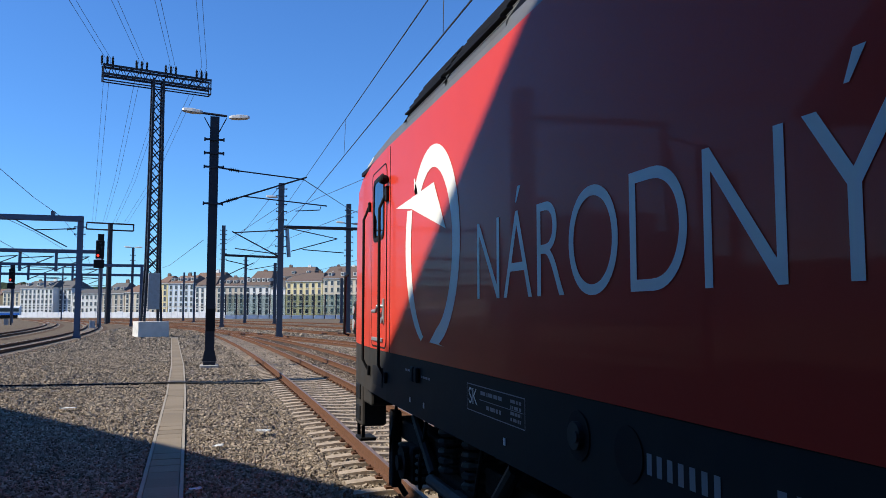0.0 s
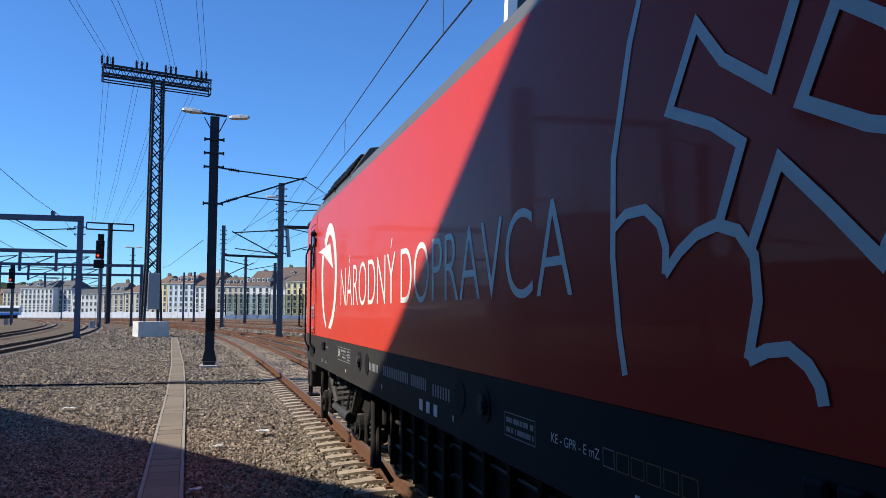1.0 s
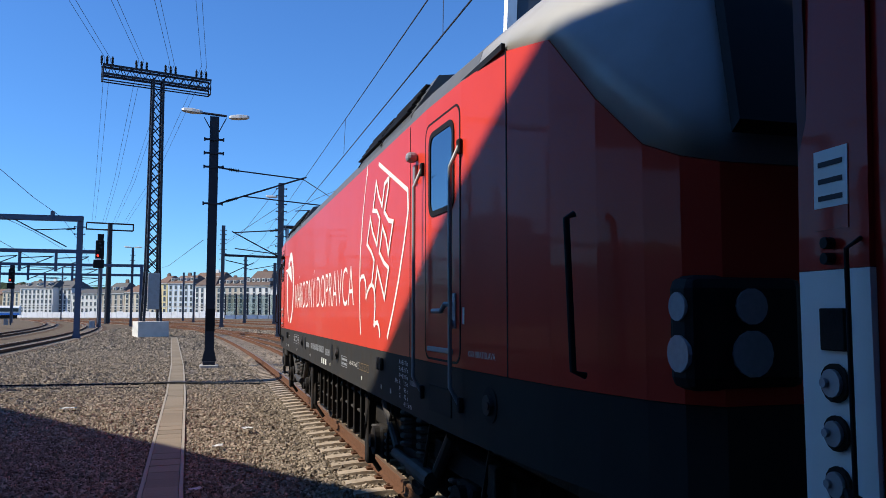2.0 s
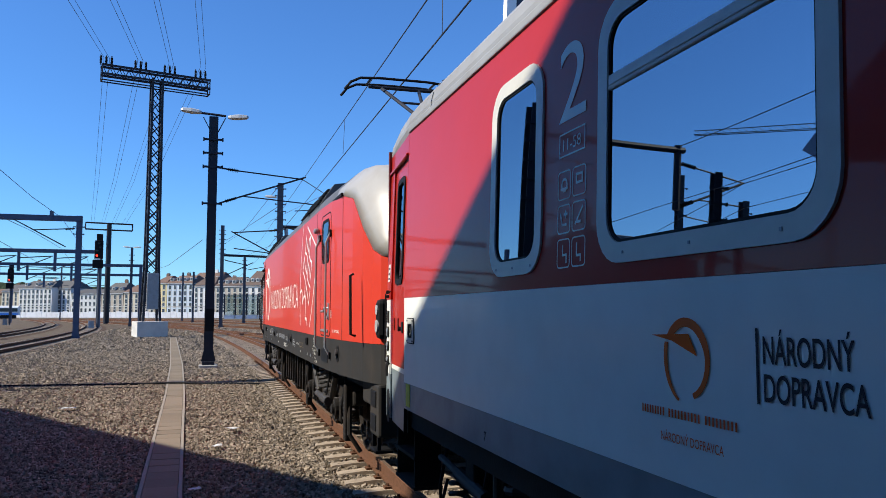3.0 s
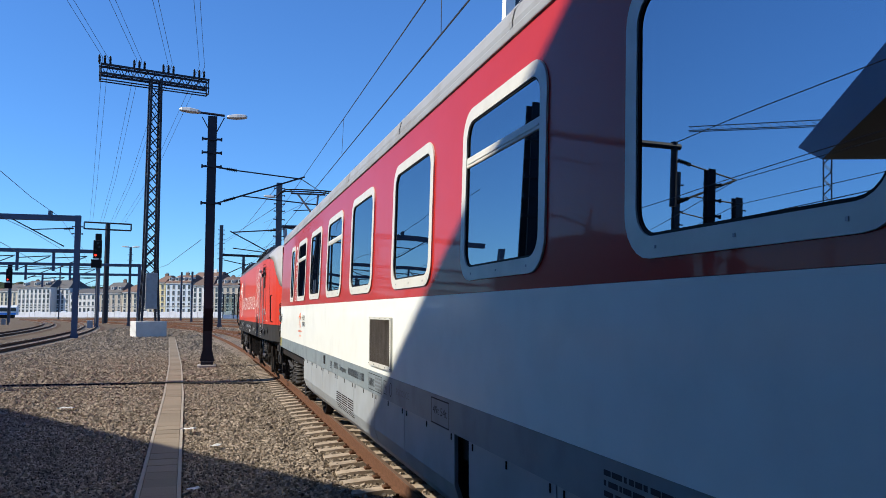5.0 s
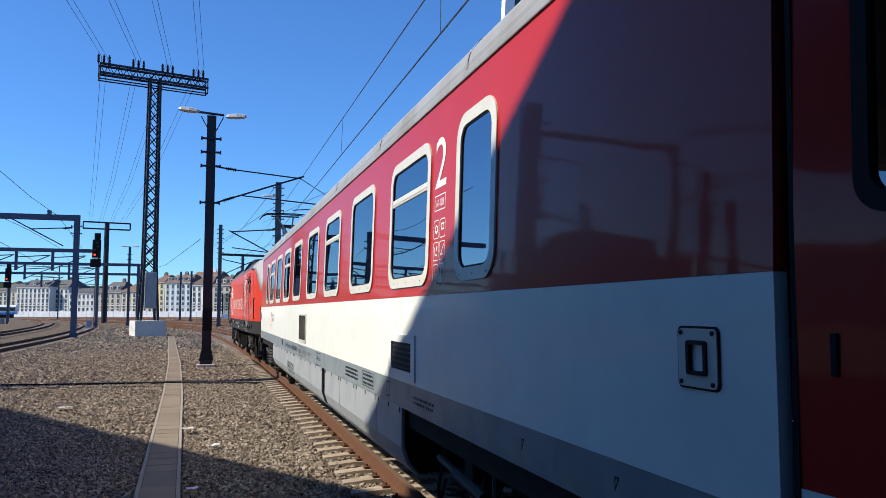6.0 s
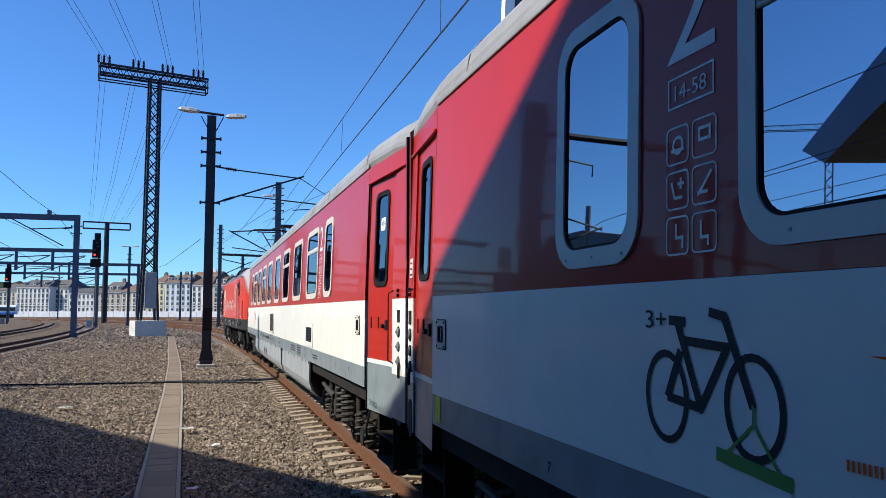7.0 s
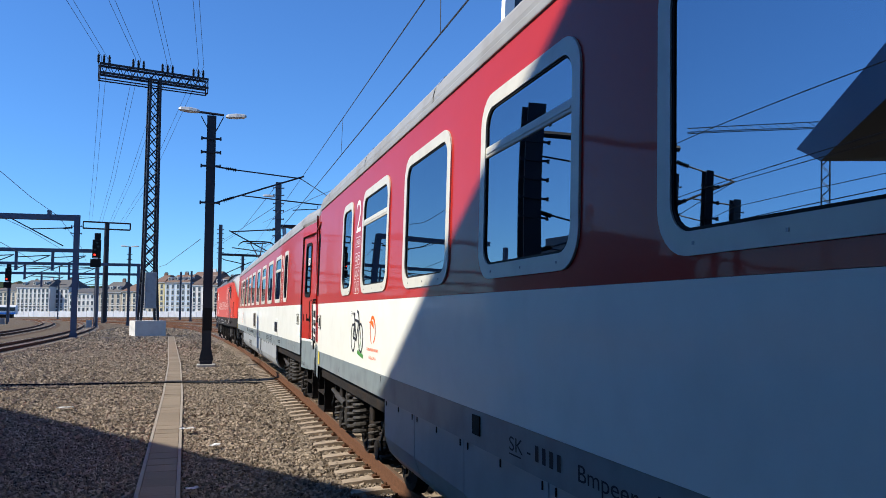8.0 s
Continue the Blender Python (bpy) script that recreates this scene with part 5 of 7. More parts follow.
def wheelset(b, y, radius, x, name="wheel"):
    for s in (-1, 1):
        bm = bm_new()
        ring = [(0.0, radius + 0.028), (0.03, radius + 0.026), (0.04, radius), (0.135, radius - 0.004), (0.135, radius - 0.07), (0.10, radius - 0.09), (0.09, 0.2), (0.16, 0.15), (0.16, 0.0)]
        n = 28
        loft(bm, [[(s * (x - 0.03 + a), r * math.cos(2 * math.pi * k / n), r * math.sin(2 * math.pi * k / n)) for k in range(n)] for a, r in ring[:-1]], caps=True)
        for k in range(6):
            c = 2 * math.pi * k / 6
            tube(bm, [(s * (x + 0.10), 0.28 * math.cos(c), 0.28 * math.sin(c)), (s * (x + 0.125), 0.28 * math.cos(c), 0.28 * math.sin(c))], 0.03, 8)
        w = part(name, bm, UNDER, b)
        w.location = (0, y, radius)
    bm = bm_new()
    tube(bm, [(-x, y, radius), (x, y, radius)], 0.09, 10)
    part("axle", bm, UNDER, b)


def helix(bm, x, y, z0, z1, r, turns, wire):
    n = int(turns * 12)
    tube(bm, [(x + r * math.cos(2 * math.pi * k / 12), y + r * math.sin(2 * math.pi * k / 12), z0 + (z1 - z0) * k / n) for k in range(n + 1)], wire, 6)


def coach_bogie(t, y):
    b = part("bogie", box(bm_new(), -0.95, 0.95, -0.35, 0.35, 0.55, 0.75, 0.04), UNDER, t, "dark dusty bogie with coil springs")
    b.location = (0, y, 0)
    for s in (-1, 1):
        bm = bm_new()
        box(bm, s * 1.0 - 0.09, s * 1.0 + 0.09, -1.75, 1.75, 0.60, 0.76, 0.03)
        box(bm, s * 1.0 - 0.10, s * 1.0 + 0.10, -0.55, 0.55, 0.42, 0.60, 0.03)
        part("side_frame", bm, UNDER, b)
        for w in (-1.25, 1.25):
            bm = bm_new()
            box(bm, s * 1.0 - 0.16, s * 1.0 + 0.13, w - 0.17, w + 0.17, 0.32, 0.60, 0.05)
            tube(bm, [(s * 1.0, w, 0.46), (s * 1.19, w, 0.46)], 0.11, 14)
            part("axle_box", bm, UNDER, b)
            for d in (-0.30, 0.30):
                bm = bm_new()
                helix(bm, s * 1.13, w + d, 0.40, 0.72, 0.075, 4, 0.019)
                part("axle_spring", bm, SPRING, b)
        for d in (-0.21, 0.21):
            bm = bm_new()
            helix(bm, s * 1.13, d * 1.0, 0.48, 0.95, 0.12, 6, 0.026)
            part("body_spring", bm, SPRING, b)
        bm = bm_new()
        tube(bm, [(s * 1.2, 0.52, 0.50), (s * 1.2, 0.52, 0.72)], 0.05, 10)
        tube(bm, [(s * 1.2, 0.52, 0.70), (s * 1.2, 0.52, 1.05)], 0.035, 10)
        part("damper", bm, SPRING, b)
        bm = bm_new()
        tube(bm, [(s * 1.2, 0.75, 0.74), (s * 1.22, 1.3, 0.80)], 0.045, 10)
        tube(bm, [(s * 1.22, 1.28, 0.80), (s * 1.22, 1.75, 0.84)], 0.028, 8)
        part("yaw_damper", bm, SPRING, b)
        for q in (0.95, -1.2):
            part("bracket", box(bm_new(), s * 1.16 - 0.06, s * 1.16 + 0.06, q, q + 0.2, 0.76, 1.01, 0.02), UNDER, b)
        for q in (-1.7, 0.8, 1.75):
            bm = bm_new()
            tube(bm, [(s * 1.15, q, 1.0), (s * 1.22, q + 0.03, 0.62), (s * 1.18, q + 0.15, 0.42), (s * 1.1, q + 0.22, 0.62)], 0.014, 6)
            part("hose", bm, BLACK, b)
    for w in (-1.25, 1.25):
        wheelset(b, w, 0.46, 0.71)


def coach():
    t = thing("coach", "red and white passenger coach with pale grey window frames", "railway coach", "coaches of the train")
    for s in (-1, 1):
        coach_side(t, s)
    prof = [(-1.0, 3.62), (-1.0, 3.66), (-0.985, 3.74), (-0.93, 3.83), (-0.80, 3.93), (-0.6, 3.99), (-0.3, 4.035), (0, 4.05)]
    prof = [(x * (WH - 0.042), z) for x, z in prof]
    prof = prof + [(-x, z) for x, z in prof[-2::-1]]
    under = [(x * 0.985, min(z, 4.0) - 0.05) for x, z in prof[::-1]]
    bm = bm_new()

    def squeeze(u):
        return 1 - 0.075 * min(1.0, max(0.0, 0.905 - u, u - 24.58) / 1.17)

    loft(bm, [[(x * squeeze(u), -u, z - (0.06 if u in (U0, U1) else 0)) for x, z in prof + under] for u in (U0, 0.3, 0.905, 24.58, 25.5, U1)])
    part("roof", bm, ROOF_GREY, t, "grey ribbed roof", smooth=False)
    for k in range(9):
        bm = bm_new()
        u = 1.6 + 2.85 * k
        loft(bm, [[(x * 1.004, -q, z + 0.006) for x, z in prof] for q in (u, u + 0.05)], closed=False, caps=False)
        part("roof_rib", bm, ROOF_GREY, t)
    for u in (2.2, 5.0, 21.0, 23.4):
        bm = bm_new()
        box(bm, -0.55, 0.55, -u - 0.45, -u + 0.45, 4.0, 4.12, 0.04)
        part("roof_vent", bm, ROOF_GREY, t)
    for u in (23.3, 1.9):
        bm = bm_new()
        box(bm, -1.12, -0.75, -u - 0.5, -u + 0.4, 3.86, 3.93, 0.02)
        part("roof_step", bm, BLACK, t)
    bm = bm_new()
    box(bm, -1.30, 1.30, -24.58, -0.9, 0.98, 1.14)
    box(bm, -1.20, 1.20, -U1 + 0.02, -24.58, 0.98, 1.14)
    box(bm, -1.20, 1.20, -0.9, -U0 - 0.02, 0.98, 1.14)
    part("underframe", bm, UNDER, t)
    bm = bm_new()
    box(bm, -1.31, 1.31, -24.6, -1.0, 1.9, 1.95)
    box(bm, -0.02, 0.02, -24.6, -1.0, 1.95, 2.25)
    part("inner_floor", bm, DARK, t)
    for u in (2.9, 23.0):
        bm = bm_new()
        box(bm, -1.30, 1.30, -u - 0.02, -u + 0.02, 1.95, 3.6)
        part("partition", bm, DARK, t)
    for u0 in np.arange(5.0, 21.5, 1.03):
        for x in (-0.85, 0.85):
            bm = bm_new()
            box(bm, x - 0.42, x + 0.42, -u0 - 0.06, -u0 + 0.06, 1.96, 2.46, 0.05)
            part("seat_back", bm, SEAT, t)
    for u, d in ((U0, 1), (U1, -1)):
        bm = bm_new()
        box(bm, -1.26, 1.26, -u - (0.04 if d > 0 else -0.0), -u + (0.0 if d > 0 else 0.04), 0.96, 3.62)
        part("end_wall", bm, END_SHADE_RED, t)
        bm = bm_new()
        for k in range(3):
            y = -u + d * (0.005 + 0.035 * k)
            ring = [(-0.72 + 0.02 * (k % 2), 1.05), (-0.72 + 0.02 * (k % 2), 3.45), (0.72 - 0.02 * (k % 2), 3.45), (0.72 - 0.02 * (k % 2), 1.05)]
            loft(bm, [[(x, y, z) for x, z in ring], [(x, y + d * 0.033, z) for x, z in ring]])
        part("gangway_bellows", bm, BLACK, t)
        for s in (-1, 1):
            bm = bm_new()
            tube(bm, [(s * 0.875, -u, 1.06), (s * 0.875, -u + d * 0.06, 1.06)], 0.10, 12)
            tube(bm, [(s * 0.875, -u + d * 0.06, 1.06), (s * 0.875, -u + d * 0.10, 1.06)], 0.22, 16)
            part("buffer", bm, UNDER, t)
            c = 0.45 if u == U0 else 25.08
            for z in (0.42, 0.68):
                bm = bm_new()
                box(bm, s * 1.12 - 0.13, s * 1.12 + 0.13, -c - 0.36, -c + 0.36, z, z + 0.03)
                for q in (-0.34, 0.31):
                    box(bm, s * 1.12 - 0.12, s * 1.12 + 0.12, -c + q, -c + q + 0.03, z + 0.03, z + 0.29)
                part("step", bm, UNDER, t, "black grating step below the door")
    for y in (-3.3, -22.3):
        coach_bogie(t, y)
    for a, b, z in ((6.2, 8.0, 0.55), (8.4, 11.6, 0.5), (12.6, 15.5, 0.55), (16, 19.5, 0.5)):
        bm = bm_new()
        box(bm, -1.12, 1.12, -b, -a, z, 0.98, 0.03)
        part("equipment_box", bm, UNDER, t)
    vents(t)
    return t


# ---- lettering and marks on the train's side ----
def letters(name, text, parent, u, z, width, height, x, mat, thin=0.0):
    """Words on the side, from u backwards, width long and capitals height tall, on the plane x."""
    cu = bpy.data.curves.new(name, "FONT")
    cu.body, cu.size, cu.offset, cu.extrude = text, 1.0, thin, 0.0
    ob = new(name, cu)
    me = bpy.data.meshes.new_from_object(ob.evaluated_get(bpy.context.evaluated_depsgraph_get()))
    bpy.data.objects.remove(ob)
    xs = [v.co.x for v in me.vertices]
    x0, x1 = min(xs), max(xs)
    for v in me.vertices:
        v.co = (x, -(u + (v.co.x - x0) / (x1 - x0) * width), z + v.co.y / 0.729 * height)
    me.materials.clear()
    me.materials.append(mat)
    o = new(name, me)
    o.parent = parent
    return o


def strokes(name, lines, width, x, mat, parent, label=""):
    """Flat ribbons along lines of (u, z)."""
    bm = bm_new()
    for level, pts in enumerate(lines):
        x -= 0.0006 if level else 0.0
        p = [Vector((-u, z)) for u, z in pts]
        shut = (p[0] - p[-1]).length < 1e-4
        rows = []
        for i, q in enumerate(p):
            a = p[i - 1] if i else (p[-2] if shut else None)
            b = p[i + 1] if i < len(p) - 1 else (p[1] if shut else None)
            d1 = (q - a).normalized() if a is not None else (b - q).normalized()
            d2 = (b - q).normalized() if b is not None else d1
            n1, n2 = Vector((-d1.y, d1.x)), Vector((-d2.y, d2.x))
            m = (n1 + n2)
            m = m.normalized() if m.length > 1e-3 else n1
            k = width / 2 / max(0.35, m.dot(n1))
            rows.append((bm.verts.new((x, q.x + m.x * k, q.y + m.y * k)), bm.verts.new((x, q.x - m.x * k, q.y - m.y * k))))
        for (a, b), (c, d) in zip(rows, rows[1:]):
            bm.faces.new((a, b, d, c))
    return part(name, bm, mat, parent, label)


def bird_mark(parent, u, z, w, h, x, mat, head=None):
    """The carrier's mark: an open oval whose upper end is a swung head and a pointed beak."""
    bm = bm_new()

    def q(a, b):
        return (x, -(u + a * w), z + b * h)

    def band(outer, inner):
        vo, vi = [bm.verts.new(q(*p)) for p in outer], [bm.verts.new(q(*p)) for p in inner]
        for k in range(len(vo) - 1):
            bm.faces.new((vo[k], vo[k + 1], vi[k + 1], vi[k]))

    n = 24
    # right limb and head: from the foot up and over
    right_o, right_i = [], []
    for k in range(n + 1):
        a = radians(-72 + 220 * k / n)
        right_o.append((0.60 + 0.40 * math.cos(a), 0.52 + 0.48 * math.sin(a)))
        thick = 0.065 + 0.045 * max(0.0, math.sin(a))
        right_i.append((0.60 + (0.40 - thick * 1.2) * math.cos(a), 0.52 + (0.48 - thick) * math.sin(a)))
    band(right_o, right_i)
    left_o, left_i = [], []
    for k in range(n + 1):
        a = radians(160 + 88 * k / n)
        left_o.append((0.60 + 0.40 * math.cos(a), 0.52 + 0.55 * math.sin(a)))
        left_i.append((0.60 + 0.33 * math.cos(a), 0.52 + 0.52 * math.sin(a)))
    band(left_o, left_i)
    body = part("carrier_mark", bm, mat, parent)
    bm = bm_new()
    x -= 0.0015
    tri = [bm.verts.new(q(*p)) for p in ((-0.02, 0.78), (0.36, 0.74 - 0.02), (0.80, 0.555), (0.66, 0.81))]
    bm.faces.new(tri)
    part("beak_mark", bm, head or mat, parent)
    return body


def bars(name, parent, u0, u1, z0, z1, n, x, mat, seed=1):
    """Small print as plain bars."""
    r = random.Random(seed)
    bm = bm_new()
    h = (z1 - z0) / n
    for k in range(n):
        u = u0
        while u < u1:
            w = h * r.uniform(0.3, 2.2)
            e = min(u + w, u1)
            v = [bm.verts.new((x, -a, z)) for a, z in ((u, z0 + h * k + h * 0.2), (e, z0 + h * k + h * 0.2), (e, z0 + h * k + h * 0.75), (u, z0 + h * k + h * 0.75))]
            bm.faces.new(v)
            u = e + h * r.uniform(0.15, 0.5)
    o = part(name, bm, mat, parent)
    o["kind"] = "stuff"
    return o


def frame_line(name, parent, u0, u1, z0, z1, w, x, mat):
    return strokes(name, [[(u0, z0), (u1, z0), (u1, z1), (u0, z1), (u0, z0)]], w, x, mat, parent)


def glyph_bars(name, parent, u0, u1, z0, z1, n, x, mat, seed=1):
    """A word or number that is not to be read: upright bars of its size."""
    bm = bm_new()
    w = (u1 - u0) / n
    for k in range(n):
        for a, b, c, d in ((0.12, 0.62, 0, 1),):
            q0, q1, h0, h1 = u0 + w * (k + a), u0 + w * (k + b), z0 + (z1 - z0) * c, z0 + (z1 - z0) * d
            bm.faces.new([bm.verts.new((x, -e, z)) for e, z in ((q0, h0), (q1, h0), (q1, h1), (q0, h1))])
    o = part(name, bm, mat, parent)
    o["kind"] = "stuff"
    return o


def coach_marks(t, second):
    x = -WH - 0.003
    for u in (4.08, 20.86):
        letters("class_number", "2", t, u, 2.90, 0.29, 0.40, x, LETTER)
        frame_line("seat_range", t, u + 0.01, u + 0.28, 2.73, 2.84, 0.008, x, LETTER)
        if u < 10:
            letters("seat_numbers", "14-58" if second else "11-58", t, u + 0.05, 2.755, 0.19, 0.06, x, LETTER)
        else:
            letters("seat_numbers", "61-108", t, u + 0.05, 2.755, 0.19, 0.06, x, LETTER)
        for i in range(2):
            for j in range(3):
                a, b = u + 0.0 + 0.16 * i, 2.52 - 0.165 * j
                ring = [(-p, q) for p, q in rounded(-a - 0.135, -a, b, b + 0.135, 0.02, 3)]
                strokes("service_sign", [ring + ring[:1]], 0.007, x, LETTER, t)
                pic = ([arc(a + 0.07, b + 0.068, 0.03, 0.03, 0, 360, 10), [(a + 0.03, b + 0.05), (a + 0.11, b + 0.05)]], [[(a + 0.04, b + 0.1), (a + 0.1, b + 0.1), (a + 0.1, b + 0.06), (a + 0.04, b + 0.06), (a + 0.04, b + 0.1)]],
                       [[(a + 0.03, b + 0.1), (a + 0.05, b + 0.04), (a + 0.1, b + 0.04)], [(a + 0.07, b + 0.09), (a + 0.11, b + 0.09)], [(a + 0.09, b + 0.07), (a + 0.09, b + 0.11)]], [[(a + 0.03, b + 0.03), (a + 0.11, b + 0.11)], [(a + 0.03, b + 0.04), (a + 0.09, b + 0.04)]],
                       [[(a + 0.06, b + 0.11), (a + 0.06, b + 0.06), (a + 0.1, b + 0.06), (a + 0.1, b + 0.02)]], [[(a + 0.05, b + 0.11), (a + 0.05, b + 0.05), (a + 0.09, b + 0.05), (a + 0.09, b + 0.02)]])[i + 2 * j]
                strokes("service_picture", pic, 0.012, x, LETTER, t)
    if second:
        bike(t)
        bird_mark(t, 5.0, 1.64, 0.36, 0.30, x, ORANGE, ORANGE)
        for a, b, k in ((4.9, 5.06, 9), (5.08, 5.28, 10), (5.30, 5.48, 9)):
            glyph_bars("carrier_print", t, a, b, 1.573, 1.603, k, x, ORANGE)
        letters("carrier_print", "N\u00c1RODN\u00dd DOPRAVCA", t, 5.02, 1.487, 0.36, 0.034, x, ORANGE)
    else:
        bird_mark(t, 4.94, 1.66, 0.35, 0.30, x, ORANGE_DULL, ORANGE)
        for a, b, k in ((4.85, 5.01, 9), (5.03, 5.23, 10), (5.25, 5.43, 9)):
            glyph_bars("carrier_print", t, a, b, 1.600, 1.630, k, x, ORANGE_DULL)
        letters("carrier_print", "N\u00c1RODN\u00dd DOPRAVCA", t, 4.98, 1.512, 0.37, 0.034, x, ORANGE_DULL)
        letters("slogan", "N\u00c1RODN\u00dd", t, 5.555, 1.825, 0.355, 0.085, x, INK, 0.01)
        letters("slogan", "DOPRAVCA", t, 5.555, 1.712, 0.40, 0.085, x, INK, 0.01)
        strokes("slogan_line", [[(5.528, 1.70), (5.528, 1.93)]], 0.012, x, INK, t)
        letters("home_depot", "PS:KO\u0160ICE", t, 13.14, 1.24, 0.46, 0.06, x + 0.002, INK_DIM)
    xs = x + 0.003
    letters("coach_code", "SK -", t, 9.05, 1.225, 0.30, 0.08, xs, INK)
    strokes("code_line", [[(9.05, 1.205), (9.22, 1.205)]], 0.008, xs, INK, t)
    glyph_bars("owner_code", t, 9.40, 9.75, 1.225, 1.305, 4, xs, INK)
    letters("coach_code", "Bmpeer", t, 9.90, 1.225, 0.52, 0.08, xs, INK)
    glyph_bars("coach_number", t, 10.55, 11.6, 1.222, 1.305, 15, xs, INK)
    frame_line("data_box", t, 11.85, 12.5, 1.18, 1.34, 0.008, xs, INK)
    letters("data_letters", "160RIC", t, 11.87, 1.215, 0.28, 0.085, xs, INK)
    bars("data_print", t, 12.19, 12.47, 1.19, 1.33, 4, xs, INK_DIM, 5)
    letters("data_letters", "9", t, 12.635, 1.22, 0.05, 0.075, xs, INK)
    frame_line("data_box", t, 12.6, 12.72, 1.2, 1.32, 0.008, xs, INK)
    strokes("data_ring", [arc(12.9, 1.26, 0.05, 0.06, 0, 360, 14)], 0.012, xs, INK, t)
    frame_line("data_box", t, 14.3, 14.75, 1.16, 1.34, 0.01, xs, INK)
    letters("weight", "49t 54t", t, 14.34, 1.23, 0.36, 0.06, xs, INK)
    bars("data_print", t, 17.0, 17.8, 1.2, 1.33, 3, xs, INK, 6)
    frame_line("data_box", t, 18.1, 18.7, 1.19, 1.34, 0.008, xs, INK)
    bars("data_print", t, 18.13, 18.67, 1.2, 1.33, 3, xs, INK, 7)
    frame_line("data_box", t, 19.3, 19.42, 1.2, 1.33, 0.012, xs, INK)
    bars("data_print", t, 20.3, 20.9, 1.22, 1.30, 2, xs, INK, 8)
    bm = bm_new()
    slab(bm, 0.99, 1.12, 1.18, 1.368, 0.004, 0.004)
    part("yellow_plate", bm, YELLOW_FILM, t, "small yellow plate")
    bm = bm_new()
    slab(bm, 8.42, 8.56, 1.22, 1.34, 0.006, 0.01)
    part("lamp_plate", bm, UNDER, t)
    for u, q in ((3.0, 1.2), (5.6, 1.3), (22.6, 1.25), (23.6, 1.25)):
        strokes("jack_mark", [[(u, q + 0.05), (u, q), (u + 0.03, q + 0.05), (u, q + 0.05)]], 0.01, xs, INK, t)
    letters("door_print", "TB 0/6500", t, 24.83, 1.0, 0.42, 0.06, -WH + 0.0, INK)


def bike(t):
    x = -WH - 0.003
    b = strokes("bicycle_mark", [arc(4.06, 1.68, 0.125, 0.155, 0, 360, 28), arc(4.54, 1.69, 0.13, 0.155, 0, 360, 28)], 0.026, x, INK, t, "black bicycle pictogram")
    strokes("bicycle_frame", [[(4.07, 1.68), (4.27, 1.66), (4.42, 1.87), (4.17, 1.885)], [(4.27, 1.66), (4.14, 1.95)], [(4.54, 1.69), (4.41, 1.97), (4.33, 1.985)], [(4.07, 1.68), (4.16, 1.85)]], 0.032, x - 0.0005, INK, b)
    strokes("bicycle_saddle", [[(4.09, 1.955), (4.19, 1.95)]], 0.035, x - 0.001, INK, b)
    strokes("bicycle_rack", [[(4.35, 1.525), (4.70, 1.49)]], 0.045, x - 0.001, GREEN_FILM, b)
    strokes("bicycle_stay", [[(4.40, 1.53), (4.54, 1.64), (4.66, 1.50)], [(4.54, 1.64), (4.54, 1.70)]], 0.012, x - 0.0012, GREEN_FILM, b)
    letters("bicycle_count", "3+", t, 3.93, 1.925, 0.14, 0.07, x, INK)


SLAT = material("dusty_slat", (0.15, 0.125, 0.10), 0.6, grain=0.3, scale=20, stain=0.4, stain_scale=6)
FRAME = material("window_frame_paint", (0.62, 0.61, 0.54), 0.35, grain=0.05, scale=10, stain=0.2, stain_scale=6, dirt=(0.3, 0.28, 0.26))
INK = material("dark_print", (0.02, 0.022, 0.03), 0.55, shine=0.2)
ORANGE = material("orange_film", (0.95, 0.15, 0.02), 0.5, shine=0.05)
ORANGE_DULL = material("faded_orange_film", (0.92, 0.17, 0.04), 0.5, shine=0.05)
YELLOW_FILM = material("yellow_film", (0.75, 0.62, 0.05), 0.45)
GREEN_FILM = material("green_film", (0.07, 0.28, 0.05), 0.45)
SPRING = material("spring_steel", (0.045, 0.042, 0.040), 0.6, shine=0.2, grain=0.3, scale=20, stain=0.3, stain_scale=8)
SEAT = material("seat_cloth", (0.06, 0.09, 0.16), 0.9, grain=0.2, scale=40)

# end red darkened for the shade in the gap between vehicles, with stains
END_SHADE_RED = material("shaded_end_red", (0.12, 0.015, 0.015), 0.6, grain=0.2, scale=6, stain=0.4, stain_scale=3)
SKIRT = material("skirt_paint", (0.33, 0.36, 0.375), 0.45, grain=0.08, scale=6, coat=0.1, stain=0.35, stain_scale=1.6, dirt=(0.20, 0.18, 0.16))
INK_DIM = material("worn_dark_print", (0.14, 0.145, 0.155), 0.5, grain=0.1)
COACH_1 = coach()
COACH_2 = copy_thing(COACH_1, pose(0, 0, 0))
coach_marks(COACH_1, False)
coach_marks(COACH_2, True)
# above the waist the wall leans in, and what is stuck on it leans with it
for t in (COACH_1, COACH_2):
    for o in t.children:
        if o.name.split(".")[0] in ("class_number", "seat_range", "seat_numbers", "service_sign", "service_picture"):
            for v in o.data.vertices:
                v.co.x += 0.03 * (v.co.z - 2.1)
# a numbered card in the rear door's window
card = part("coach_card", narrow(slab(bm_new(), 25.02, 25.16, 2.82, 2.955, -0.0225, 0.0015), -1), COACH_WHITE, COACH_1, "white card with a number in the door window")
number = letters("card_number", "405", card, 25.045, 2.87, 0.09, 0.05, -WH - 0.001, INK)
for v in number.data.vertices:
    k = min(1.0, max(0.0, -v.co.y - 24.58) / 1.17)
    v.co.x += 0.0225 + 0.10 * k + 0.03 * (v.co.z - 2.1)


# ---- the locomotive ----
LH, F0, F1 = 1.47, -1.7, 16.5


